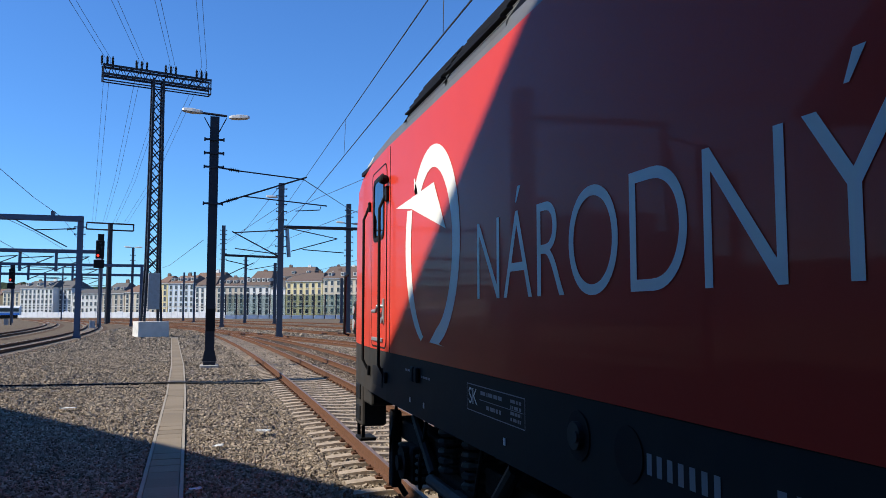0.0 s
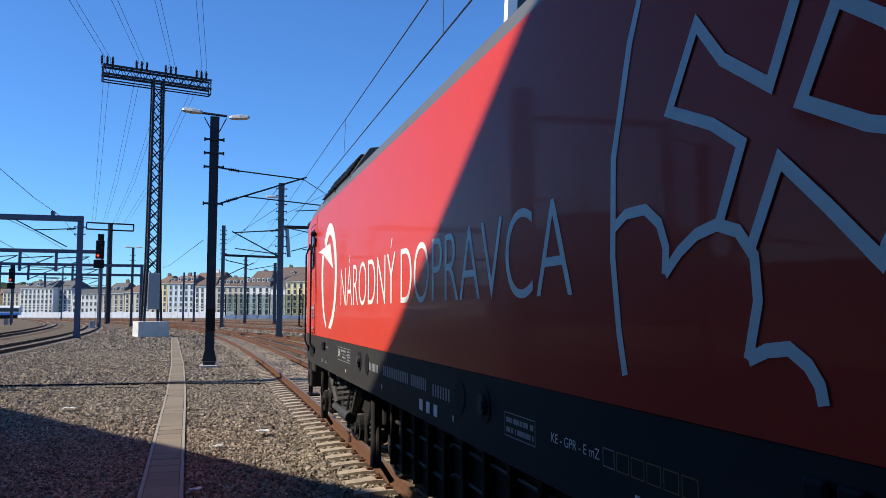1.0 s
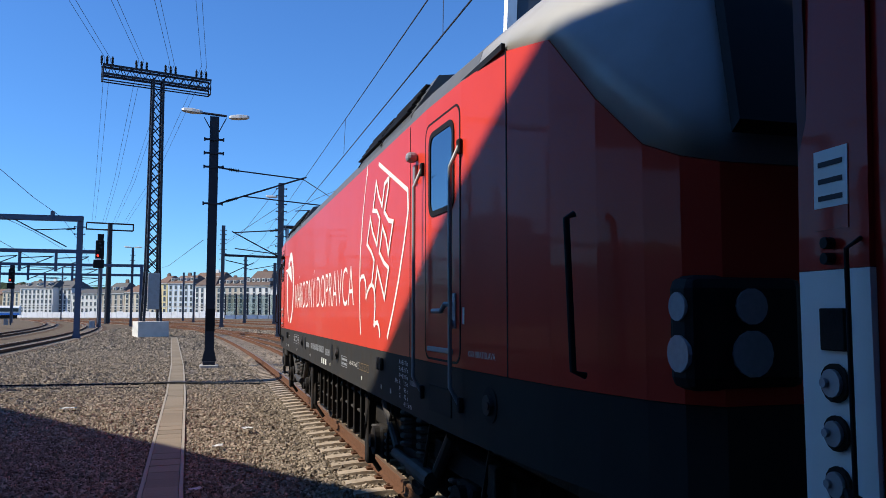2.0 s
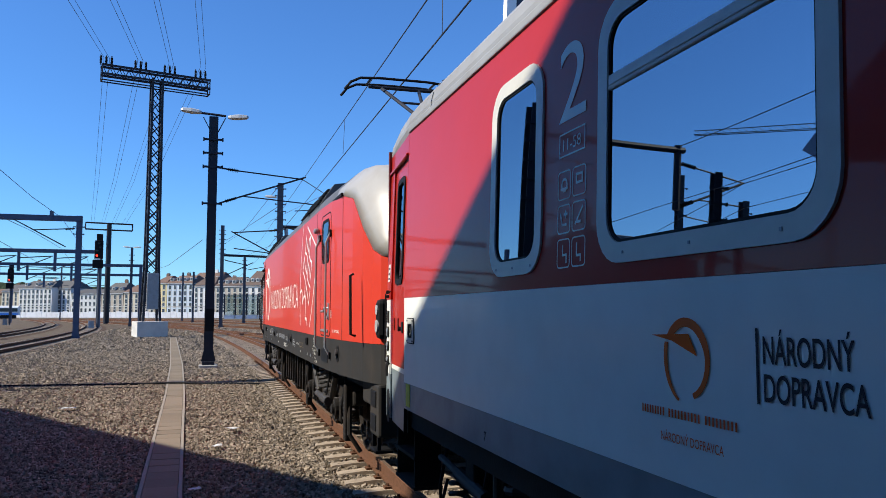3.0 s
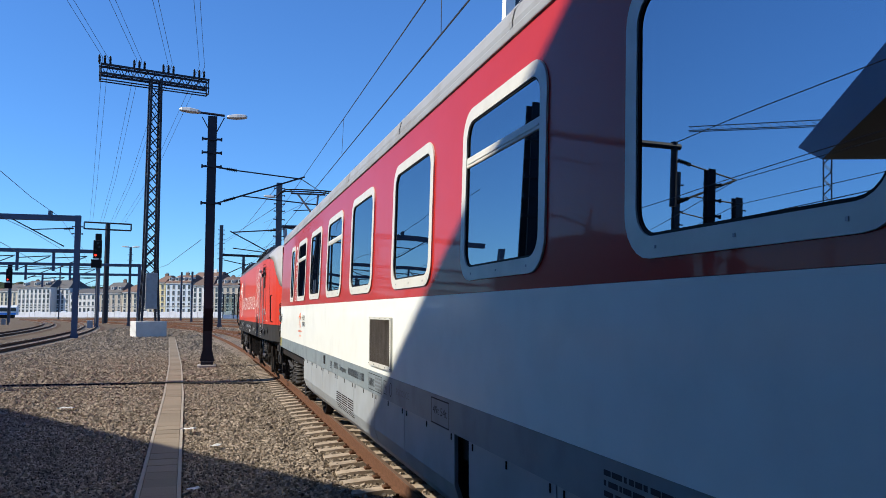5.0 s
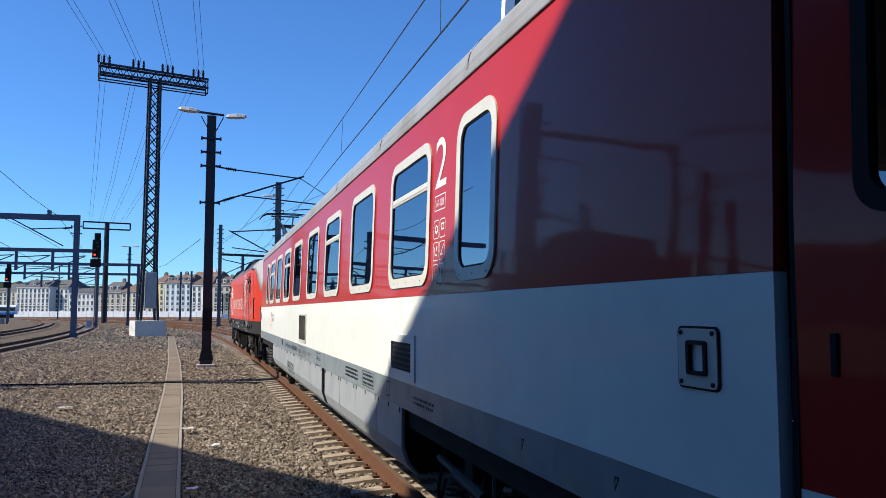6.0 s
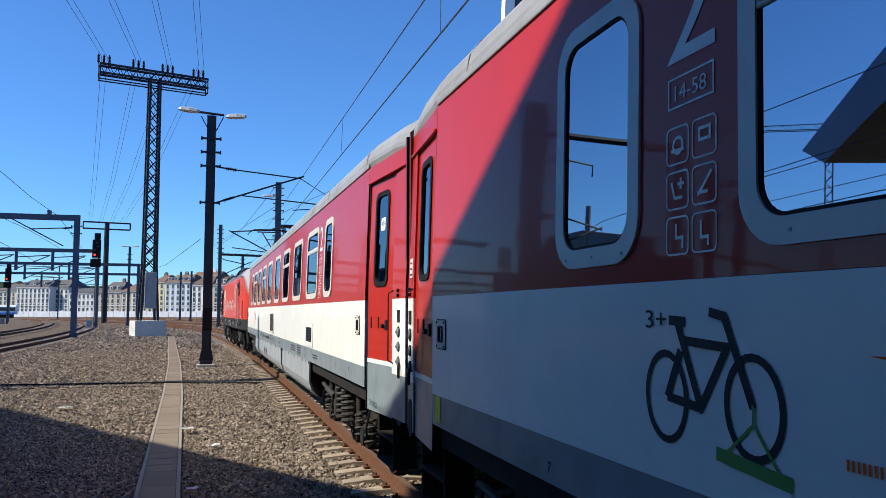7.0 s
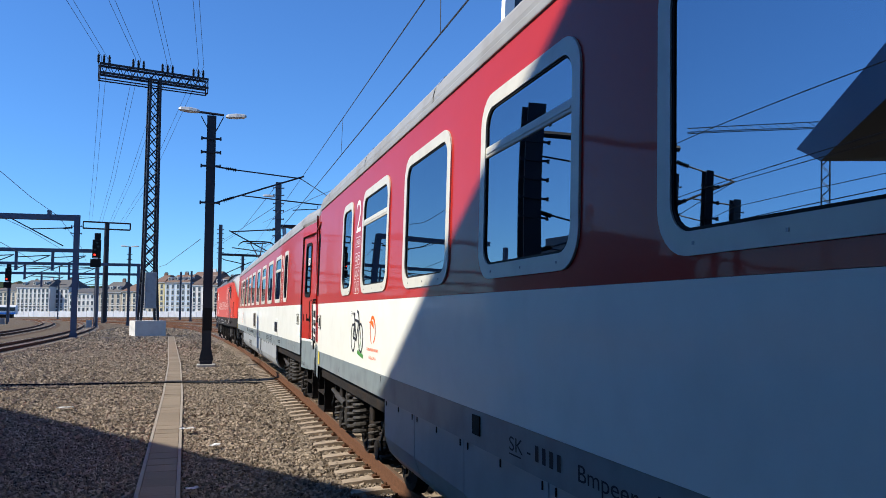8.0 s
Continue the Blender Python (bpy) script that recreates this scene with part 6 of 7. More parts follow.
def loco_ring(u):
    """Half width, top of the red wall and height of the roof, u metres behind the front door's post."""
    e = min(u - F0, F1 - u)
    return tuple(float(np.interp(e, (0, 0.12, 0.3, 0.6, 1.0, 1.5, 2.2, 3.0), v)) for v in (
        (1.10, 1.20, 1.26, 1.32, 1.37, 1.41, 1.45, LH), (2.56, 2.60, 2.68, 2.95, 3.36, 3.46, 3.48, 3.49), (2.90, 3.15, 3.45, 3.70, 3.82, 3.86, 3.87, 3.87)))


def side_plate(bm, u0, u1, z0, z1, out, thick=0.02, bevel=0.0):
    return box(bm, -LH - out, -LH - out + thick, -u1, -u0, z0, z1, bevel)


def loco_bogie(t, u):
    b = part("bogie", box(bm_new(), -0.95, 0.95, -0.9, 0.9, 0.5, 0.85, 0.05), UNDER, t, "dark bogie with coil springs and dampers")
    b.location = (0, -u, 0)
    for s in (-1, 1):
        bm = bm_new()
        box(bm, s * 1.06 - 0.09, s * 1.06 + 0.09, -2.3, 2.3, 0.72, 0.92, 0.03)
        box(bm, s * 1.06 - 0.10, s * 1.06 + 0.10, -0.8, 0.8, 0.48, 0.74, 0.04)
        part("side_frame", bm, UNDER, b)
        for w in (-1.5, 1.5):
            bm = bm_new()
            box(bm, s * 1.1 - 0.14, s * 1.1 + 0.14, w - 0.2, w + 0.2, 0.42, 0.76, 0.05)
            tube(bm, [(s * 1.1, w, 0.6), (s * 1.29, w, 0.6)], 0.15, 16)
            tube(bm, [(s * 1.29, w, 0.6), (s * 1.33, w, 0.6)], 0.07, 12)
            part("axle_box", bm, UNDER, b)
            for d in (-0.34, 0.34):
                bm = bm_new()
                helix(bm, s * 1.14, w + d, 0.48, 0.74, 0.085, 4, 0.02)
                part("axle_spring", bm, SPRING, b)
            bm = bm_new()
            box(bm, s * 1.2 - 0.05, s * 1.2 + 0.05, w * 1.42 - 0.08, w * 1.42 + 0.08, 0.25, 1.0, 0.02)
            tube(bm, [(s * 1.18, w * 1.42, 0.9), (s * 1.2, w * 1.52, 0.35), (s * 1.05, w * 1.53, 0.12)], 0.03, 8)
            part("sand_pipe", bm, UNDER, b)
            bm = bm_new()
            tube(bm, [(s * 1.2, w * 0.45, 0.65), (s * 1.22, w * 0.8, 1.05)], 0.05, 10)
            part("damper", bm, SPRING, b)
        for d in (-0.3, 0.3):
            bm = bm_new()
            helix(bm, s * 1.12, d, 0.72, 1.15, 0.13, 6, 0.028)
            part("body_spring", bm, SPRING, b)
        bm = bm_new()
        tube(bm, [(s * 1.25, -0.75, 0.62), (s * 1.25, -0.1, 0.62)], 0.075, 12)
        tube(bm, [(s * 1.25, -0.12, 0.62), (s * 1.25, 0.6, 0.62)], 0.05, 10)
        part("yaw_damper", bm, SPRING, b)
        for q in (-2.0, -0.55, 0.9, 2.05):
            bm = bm_new()
            tube(bm, [(s * 1.2, q, 1.1), (s * 1.26, q + 0.03, 0.7), (s * 1.22, q + 0.18, 0.45), (s * 1.1, q + 0.3, 0.65)], 0.016, 6)
            part("hose", bm, BLACK, b)
    for w in (-1.5, 1.5):
        wheelset(b, w, 0.61, 0.71)


def pantograph(t, u):
    p = part("pantograph", box(bm_new(), -0.55, 0.55, -u - 0.75, -u + 0.35, 3.98, 4.06, 0.02), MAST, t, "raised dark pantograph")
    for x in (-0.45, 0.45):
        for q in (-0.65, 0.25):
            bm = bm_new()
            tube(bm, [(x, -u + q, 3.84), (x, -u + q, 3.99)], 0.05, 10)
            for k in range(3):
                tube(bm, [(x, -u + q, 3.86 + 0.04 * k), (x, -u + q, 3.875 + 0.04 * k)], 0.075, 10)
            part("insulator", bm, RUST, p)
    knee = (0, -u - 1.75, 4.75)
    bm = bm_new()
    tube(bm, [(0, -u - 0.2, 4.06), knee], 0.055, 8)
    tube(bm, [(0.12, -u - 0.55, 4.06), (0.05, -u - 1.7, 4.68)], 0.025, 6)
    part("lower_arm", bm, MAST, p)
    bm = bm_new()
    for s in (-1, 1):
        tube(bm, [knee, (s * 0.32, -u - 0.05, 5.72)], 0.03, 8)
    tube(bm, [(-0.2, -u - 0.7, 5.33), (0.2, -u - 0.7, 5.33)], 0.02, 6)
    part("upper_arm", bm, MAST, p)
    for d in (-0.22, 0.18):
        bm = bm_new()
        tube(bm, [(-0.98, -u + d, 5.62), (-0.88, -u + d, 5.75), (-0.72, -u + d, 5.83), (-0.4, -u + d, 5.85), (0.4, -u + d, 5.85), (0.72, -u + d, 5.83), (0.88, -u + d, 5.75), (0.98, -u + d, 5.62)], 0.022, 8)
        part("contact_strip", bm, BLACK, p)
    bm = bm_new()
    for s in (-1, 1):
        tube(bm, [(s * 0.55, -u - 0.22, 5.83), (s * 0.55, -u + 0.18, 5.83)], 0.02, 6)
    tube(bm, [(-0.55, -u - 0.02, 5.75), (0.55, -u - 0.02, 5.75)], 0.03, 8)
    part("head_frame", bm, MAST, p)


def loco():
    t = thing("locomotive", "red electric locomotive with white lettering and an anthracite sill", "locomotive")
    us = [F0, F0 + 0.12, F0 + 0.3, F0 + 0.6, F0 + 1.0, F0 + 1.5, F0 + 2.2, 1.3, 13.5, F1 - 2.2, F1 - 1.5, F1 - 1.0, F1 - 0.6, F1 - 0.3, F1 - 0.12, F1]
    bm = bm_new()
    rings = []
    for u in us:
        w, zt, zr = loco_ring(u)
        rings.append([(-w, -u, 1.62), (-w, -u, (1.62 + zt) / 2), (-w, -u, zt), (w, -u, zt), (w, -u, (1.62 + zt) / 2), (w, -u, 1.62)])
    loft(bm, rings)
    part("body", bm, RED, t, "glossy red body shell")
    bm = bm_new()
    loft(bm, [[(-w, -u, 1.18), (-w, -u, 1.617), (w, -u, 1.617), (w, -u, 1.18)] for u in us for w in [loco_ring(u)[0] - 0.004]])
    part("sill", bm, LOCO_GREY, t, "anthracite sill with white lettering")
    for name, mat, span in (("roof", LOCO_ROOF, [0.25, 1.3, 13.5, 14.55]), ("cab_roof", SILVER, [F0, F0 + 0.12, F0 + 0.3, F0 + 0.6, F0 + 1.0, F0 + 1.5, 0.245]),
                            ("cab_roof", SILVER, [14.555, F1 - 1.5, F1 - 1.0, F1 - 0.6, F1 - 0.3, F1 - 0.12, F1])):
        bm = bm_new()
        rs = []
        for u in span:
            w, zt, zr = loco_ring(u)
            rs.append([(-w + 0.005, -u, zt + 0.004), (-w + 0.05, -u, zt + (zr - zt) * 0.35), (-w * 0.8, -u, zt + (zr - zt) * 0.93), (-w * 0.6, -u, zr), (w * 0.6, -u, zr), (w * 0.8, -u, zt + (zr - zt) * 0.93), (w - 0.05, -u, zt + (zr - zt) * 0.35), (w - 0.005, -u, zt + 0.004)])
        loft(bm, rs)
        part(name, bm, mat, t, "pale grey cab roof" if mat is SILVER else "dark grey roof", smooth=mat is SILVER)
    # screens and lamps at both ends
    for end, d in ((F0, 1), (F1, -1)):
        bm = bm_new()
        a, b = end - d * 0.08, end + d * 0.24
        v = [bm.verts.new(p) for p in ((-1.1, -a, 2.66), (1.1, -a, 2.66), (0.95, -b, 3.50), (-0.95, -b, 3.50))]
        f = bm.faces.new(v)
        r = bmesh.ops.extrude_face_region(bm, geom=[f])
        bmesh.ops.translate(bm, vec=(0, d * 0.05, 0.04), verts=[q for q in r["geom"] if isinstance(q, bmesh.types.BMVert)])
        bmesh.ops.recalc_face_normals(bm, faces=bm.faces[:])
        part("windscreen", bm, BLACK, t)
        for s in (-1, 1):
            bm = bm_new()
            y = -end - d * 0.06
            box(bm, s * 1.0 - 0.26, s * 1.0 + 0.26, y - 0.09, y + 0.09, 1.68, 2.12, 0.05)
            lamp = part("headlight_unit", bm, BLACK, t)
            for z, q in ((1.82, 0.09), (2.0, 0.07)):
                bm = bm_new()
                tube(bm, [(s * 1.0, y + d * 0.085, z), (s * 1.0, y + d * 0.10, z)], q, 14)
                part("lens", bm, LAMP_LENS, lamp)
                bm = bm_new()
                tube(bm, [(s * 1.25, y, z), (s * 1.268, y, z)], q * 0.8, 14)
                part("side_lens", bm, LAMP_LENS, lamp)
            bm = bm_new()
            tube(bm, [(s * 0.875, -end, 1.06), (s * 0.875, -end + d * 0.12, 1.06)], 0.11, 12)
            tube(bm, [(s * 0.875, -end + d * 0.12, 1.06), (s * 0.875, -end + d * 0.17, 1.06)], 0.24, 16)
            part("buffer", bm, UNDER, t)
            bm = bm_new()
            c = -end - d * 0.55
            box(bm, s * 1.08 - 0.15, s * 1.08 + 0.15, *sorted((c, c + d * 0.48)), 0.60, 1.178, 0.03)
            box(bm, s * 1.08 - 0.14, s * 1.08 + 0.14, *sorted((c, c - d * 0.5)), 0.90, 1.178, 0.03)
            part("apron", bm, LOCO_GREY, t)
            for z0, z1 in ((0.66, 0.84), (0.92, 1.10)):
                # proud black block, painting the shade inside a step well
                bm = bm_new()
                box(bm, s * 1.225 - 0.02, s * 1.225 + 0.01, *sorted((c + d * 0.10, c + d * 0.36)), z0, z1, 0.01)
                part("step_well", bm, BLACK, t)
            bm = bm_new()
            box(bm, s * 1.14 - 0.10, s * 1.14 + 0.10, *sorted((c + d * 0.06, c + d * 0.40)), 0.42, 0.46, 0.01)
            for q in (0.08, 0.36):
                box(bm, s * 1.2 - 0.02, s * 1.2 + 0.02, *sorted((c + d * q, c + d * (q + 0.03))), 0.46, 0.60)
            part("step", bm, BLACK, t)
            bm = bm_new()
            y = -end - d * 0.62
            w = 1.46
            tube(bm, [(s * 1.42, y, 2.42), (s * w, y, 2.40), (s * w, y - d * -0.05, 1.72), (s * 1.40, y - d * -0.05, 1.70)], 0.016, 8)
            part("corner_rail", bm, BLACK, t)
    # roof edge, hoods
    for s in (-1, 1):
        bm = bm_new()
        box(bm, s * (LH + 0.012) - 0.012, s * (LH + 0.012) + 0.012, -15.0, 0.2, 3.465, 3.505)
        part("roof_seam", bm, BLACK, t)
        for u0, u1 in ((1.9, 3.1), (3.1, 4.3), (10.5, 11.7), (11.7, 12.9)):
            bm = bm_new()
            q = [(s * 1.44, 3.60), (s * 1.20, 3.96), (s * 0.9, 4.0), (s * 0.9, 3.8), (s * 1.44, 3.56)]
            loft(bm, [[(x, -u, z) for x, z in q] for u in (u0 + 0.05, u1)])
            hood = part("roof_hood", bm, LOCO_ROOF, t)
            bm = bm_new()
            q = [(s * 1.46, 3.58), (s * 1.21, 3.99), (s * 0.9, 4.04), (s * 0.9, 3.8)]
            loft(bm, [[(x, -u, z) for x, z in q] for u in (u0, u0 + 0.045)])
            part("hood_end", bm, BLACK, hood)
            bm = bm_new()
            for k in range(5):
                z = 3.63 + 0.06 * k
                box(bm, s * (1.445 - 0.04 * k) - 0.02, s * (1.445 - 0.04 * k) + 0.02, -u1 + 0.03, -u0 - 0.08, z, z + 0.012)
            part("louvre", bm, BLACK, hood)
    bm = bm_new()
    for k in range(24):
        u = 1.6 + 0.5 * k
        tube(bm, [(-1.17, -u, 3.80), (-1.17, -u, 3.845)], 0.016, 6)
    part("roof_bolts", bm, BLACK, t)
    bm = bm_new()
    box(bm, -0.7, 0.7, -9.6, -4.8, 3.84, 3.98, 0.04)
    part("roof_box", bm, LOCO_ROOF, t)
    pantograph(t, 12.2)
    for u in (2.65, 12.15):
        loco_bogie(t, u)
    bm = bm_new()
    box(bm, -1.12, 1.12, -9.6, -5.2, 0.34, 1.10, 0.08)
    case = part("transformer_case", bm, UNDER, t)
    for k in range(9):
        bm = bm_new()
        box(bm, -1.20, -1.11, -9.4 + 0.48 * k, -9.34 + 0.48 * k, 0.42, 1.05, 0.01)
        part("cooling_rib", bm, UNDER, case)
    for z in (0.95, 0.72):
        bm = bm_new()
        tube(bm, [(-1.14, -9.5, z), (-1.14, -7.6, z), (-1.14, -7.3, z - 0.1), (-1.14, -7.0, z - 0.1), (-1.14, -5.3, z - 0.1)], 0.02, 8)
        part("pipe", bm, SPRING, case)
    bm = bm_new()
    box(bm, -1.2, 1.2, -16.0, 1.2, 1.06, 1.179)
    part("underframe", bm, UNDER, t)
    # side details: doors, rails, seams
    for c in (0.92, 13.88):
        bm = bm_new()
        ring_plate(bm, rounded(-c - 0.40, -c + 0.40, 1.64, 3.36, 0.1), rounded(-c - 0.385, -c + 0.385, 1.655, 3.345, 0.09), -LH - 0.004, -LH + 0.01)
        door = part("cab_door", bm, BLACK, t, "red cab door with a rounded window")
        bm = bm_new()
        plate(bm, rounded(-c - 0.384, -c + 0.384, 1.656, 3.344, 0.09), -LH - 0.003, -LH + 0.01)
        part("leaf", bm, RED, door)
        bm = bm_new()
        ring_plate(bm, rounded(-c - 0.29, -c + 0.29, 2.66, 3.28, 0.1), rounded(-c - 0.25, -c + 0.25, 2.70, 3.24, 0.07), -LH - 0.012, -LH + 0.01)
        part("window_rubber", bm, BLACK, door)
        bm = bm_new()
        plate(bm, rounded(-c - 0.252, -c + 0.252, 2.698, 3.242, 0.07), -LH - 0.0065, -LH + 0.005)
        part("pane", bm, CAB_GLASS, door)
        bm = bm_new()
        side_plate(bm, c - 0.3, c + 0.25, 1.70, 1.735, 0.02, 0.03, 0.006)
        part("door_sill", bm, STEEL, door)
        bm = bm_new()
        tube(bm, [(-LH - 0.05, -c + 0.05, 1.985), (-LH - 0.05, -c - 0.14, 1.985), (-LH - 0.05, -c - 0.22, 2.03), (-LH, -c - 0.28, 2.03)], 0.017, 8)
        tube(bm, [(-LH, -c - 0.28, 1.9), (-LH - 0.03, -c - 0.28, 1.9)], 0.03, 10)
        box(bm, -LH - 0.015, -LH, -c - 0.32, -c - 0.24, 1.87, 2.1, 0.006)
        part("door_handle", bm, STEEL, door)
        for h in (c - 0.455 if c > 5 else c - 0.5, c + 0.42):
            bm = bm_new()
            tube(bm, [(-LH, -h, 3.06), (-LH - 0.02, -h, 3.05), (-LH - 0.07, -h + 0.03, 2.92), (-LH - 0.07, -h + 0.03, 1.50), (-LH - 0.02, -h + 0.01, 1.40), (-LH, -h, 1.40)], 0.014, 10)
            part("handrail", bm, STEEL if c > 5 else BLACK, t)
            for z in (3.0, 1.34):
                bm = bm_new()
                box(bm, -LH - 0.03, -LH, -h - 0.025, -h + 0.025, z, z + 0.1, 0.01)
                part("rail_bracket", bm, BLACK, t)
        q = c - 0.66 if c > 5 else c + 0.45
        bm = bm_new()
        box(bm, -LH - 0.09, -LH, -q - 0.045, -q + 0.045, 3.14, 3.22, 0.03)
        box(bm, -LH - 0.03, -LH, -q - 0.03, -q + 0.03, 2.98, 3.12, 0.008)
        part("side_camera", bm, BLACK if c < 5 else STEEL, t)
        # flat black plate paints the shade of the step recess
        bm = bm_new()
        side_plate(bm, c - 0.3, c + 0.2, 1.28, 1.46, 0.003, 0.01)
        part("step_recess", bm, BLACK, t)
    bm = bm_new()
    for u in (1.45, 13.0, 15.0):
        side_plate(bm, u, u + 0.012, 1.62, 3.47, 0.0025, 0.01)
    part("panel_seam", bm, BLACK, t)
    for u, z in ((5.2, 1.455), (5.62, 1.45), (8.75, 1.45), (9.22, 1.45), (14.75, 1.44)):
        # flush black disc; the dark of the recessed port is put into its colour
        bm = bm_new()
        tube(bm, [(-LH + 0.0, -u, z), (-LH - 0.002, -u, z)], 0.105, 20)
        port = part("filler_port", bm, BLACK, t)
        if u not in (5.62, 8.75):
            bm = bm_new()
            tube(bm, [(-LH - 0.002, -u, z), (-LH - 0.025, -u, z)], 0.06, 14)
            tube(bm, [(-LH - 0.025, -u - 0.03, z), (-LH - 0.035, -u - 0.03, z)], 0.025, 10)
            part("filler_cap", bm, SPRING, port)
    for u in (2.35, 2.47, 11.83, 11.95):
        bm = bm_new()
        box(bm, -LH - 0.03, -LH, -u - 0.045, -u + 0.045, 1.44, 1.56, 0.015)
        part("socket", bm, BLACK, t)
    return t


def loco_marks(t):
    x = -LH - 0.003
    letters("carrier_slogan", "N\u00c1RODN\u00dd", t, 3.88, 2.046, 3.04, 0.495, x, LETTER, -0.012)
    letters("carrier_slogan", "DOPRAVCA", t, 7.12, 2.046, 3.28, 0.495, x, LETTER, -0.012)
    bm = bm_new()

    def q(u, z):
        return bm.verts.new((x, -u, z))

    def band(a, b):
        va, vb = [q(*p) for p in a], [q(*p) for p in b]
        for i in range(len(va) - 1):
            bm.faces.new((va[i], va[i + 1], vb[i + 1], vb[i]))

    n = 40
    outer, inner = [], []
    for k in range(n + 1):
        a = radians(-80 + 226 * k / n)
        outer.append((2.86 + 0.68 * math.cos(a), 2.46 + 0.73 * math.sin(a)))
        th = 0.115 + 0.05 * max(0.0, math.sin(a)) ** 1.5
        inner.append((2.86 + (0.68 - th * 1.45) * math.cos(a), 2.46 + (0.73 - th) * math.sin(a)))
    outer[0], inner[0] = (3.17, 1.745), (2.80, 1.76)
    outer[-1] = (2.33, 3.02)
    inner[-1] = (2.36, 3.03)
    band(outer, inner)
    outer, inner = [], []
    for k in range(n + 1):
        a = radians(158 + 90 * k / n)
        outer.append((2.86 + 0.80 * math.cos(a), 2.50 + 0.80 * math.sin(a)))
        inner.append((2.86 + 0.62 * math.cos(a), 2.50 + 0.76 * math.sin(a)))
    band(outer, inner)
    mark = part("carrier_mark", bm, LETTER, t, "white oval carrier mark")
    bm = bm_new()
    bm.faces.new([bm.verts.new((x - 0.0006, -u, z)) for u, z in ((1.70, 2.87), (2.25, 2.80), (3.22, 2.545), (2.92, 2.91))])
    part("beak_mark", bm, LETTER, mark)
    # outline of a shield with a double cross over three hills
    lines = [
        [(11.174, 3.47), (10.924, 3.0), (10.784, 2.58), (10.764, 2.19), (10.804, 1.9), (10.844, 1.74)],
        [(12.944, 2.8), (12.814, 2.56), (12.604, 2.24), (12.384, 1.97), (12.164, 1.74)],
        [(10.764, 2.3), (10.874, 2.35), (11.014, 2.35), (11.104, 2.29), (11.144, 2.2), (11.134, 2.11)],
        [(11.134, 2.11), (11.224, 2.18), (11.324, 2.23), (11.434, 2.25), (11.534, 2.22), (11.604, 2.14), (11.614, 2.01), (11.564, 1.84)],
        [(11.564, 1.84), (11.644, 1.87), (11.734, 1.88), (11.804, 1.84), (11.844, 1.79), (11.854, 1.74)],
        [(11.444, 2.25), (11.564, 2.48), (11.424, 2.57), (11.184, 2.67), (11.354, 2.92), (11.484, 2.76), (11.694, 2.62), (11.824, 2.86), (11.684, 2.95), (11.484, 2.98), (11.644, 3.24), (11.764, 3.09), (11.924, 2.97), (12.034, 3.16)],
        [(11.584, 2.15), (11.724, 2.4), (11.894, 2.25), (12.054, 2.1), (12.224, 2.37), (12.034, 2.43), (11.814, 2.54), (11.954, 2.77), (12.104, 2.66), (12.214, 2.5), (12.394, 2.77), (12.224, 2.8), (12.034, 2.9), (12.194, 3.1)],
    ]
    top = 3.40
    lines[0] = [(lines[0][0][0] - 0.02, top - 0.02)] + lines[0]
    lines[1] = [(11.75, top), (12.93, 2.97)] + lines[1]
    lines[5] += [(lines[5][-1][0] + 0.12, 3.18)]
    lines[6] += [(lines[6][-1][0] + 0.02, 3.18), (lines[5][-1][0], 3.18)]
    strokes("shield_mark", lines, 0.042, x, LETTER, t, "white outline of a shield with a double cross")
    # sill print
    xs = x + 0.004
    frame_line("data_frame", t, 3.67, 4.60, 1.39, 1.545, 0.006, xs, LETTER_DIM)
    letters("data_letters", "SK", t, 3.70, 1.43, 0.16, 0.10, xs, LETTER)
    strokes("data_rule", [[(3.90, 1.468), (4.58, 1.468)]], 0.004, xs, LETTER_DIM, t)
    bars("data_print", t, 3.92, 4.28, 1.49, 1.53, 1, xs, LETTER_DIM, 2)
    bars("data_print", t, 4.02, 4.26, 1.415, 1.455, 1, xs, LETTER_DIM, 12)
    bars("data_print", t, 4.40, 4.55, 1.405, 1.53, 4, xs, LETTER_DIM, 13)
    glyph_bars("maker_word", t, 5.74, 6.2, 1.40, 1.475, 7, xs, LETTER_DIM)
    glyph_bars("loco_number", t, 6.42, 7.4, 1.40, 1.49, 13, xs, LETTER_DIM)
    glyph_bars("owner_word", t, 7.46, 7.95, 1.40, 1.49, 8, xs, LETTER_DIM)
    glyph_bars("type_word", t, 8.1, 8.55, 1.385, 1.47, 7, xs, LETTER_DIM)
    for u in (7.75, 7.95, 8.15):
        bm = bm_new()
        side_plate(bm, u, u + 0.09, 1.25, 1.33, 0.003, 0.004)
        part("small_plate", bm, LETTER, t)
    frame_line("data_frame", t, 9.55, 9.96, 1.33, 1.45, 0.006, xs, LETTER_DIM)
    bars("data_print", t, 9.57, 9.94, 1.34, 1.44, 2, xs, LETTER_DIM, 9)
    letters("brake_letters", "KE - GPR - E mZ", t, 10.15, 1.385, 0.47, 0.045, xs, LETTER)
    for k in range(6):
        frame_line("brake_sign", t, 10.65 + 0.11 * k, 10.74 + 0.11 * k, 1.37, 1.44, 0.005, xs, SIGN_DIM if k else LETTER_DIM)
    for k, (a, b) in enumerate((("R+E", "176 t"), ("R+E", "157 t"), ("P+E", "105 t"), ("R", "135 t"), ("P", "95 t"), ("G", "72 t"))):
        z = 1.545 - 0.055 * k
        letters("brake_weight", a, t, 12.63, z, 0.05 * len(a), 0.038, xs, LETTER)
        letters("brake_weight", b, t, 12.80, z, 0.14, 0.038, xs, LETTER)
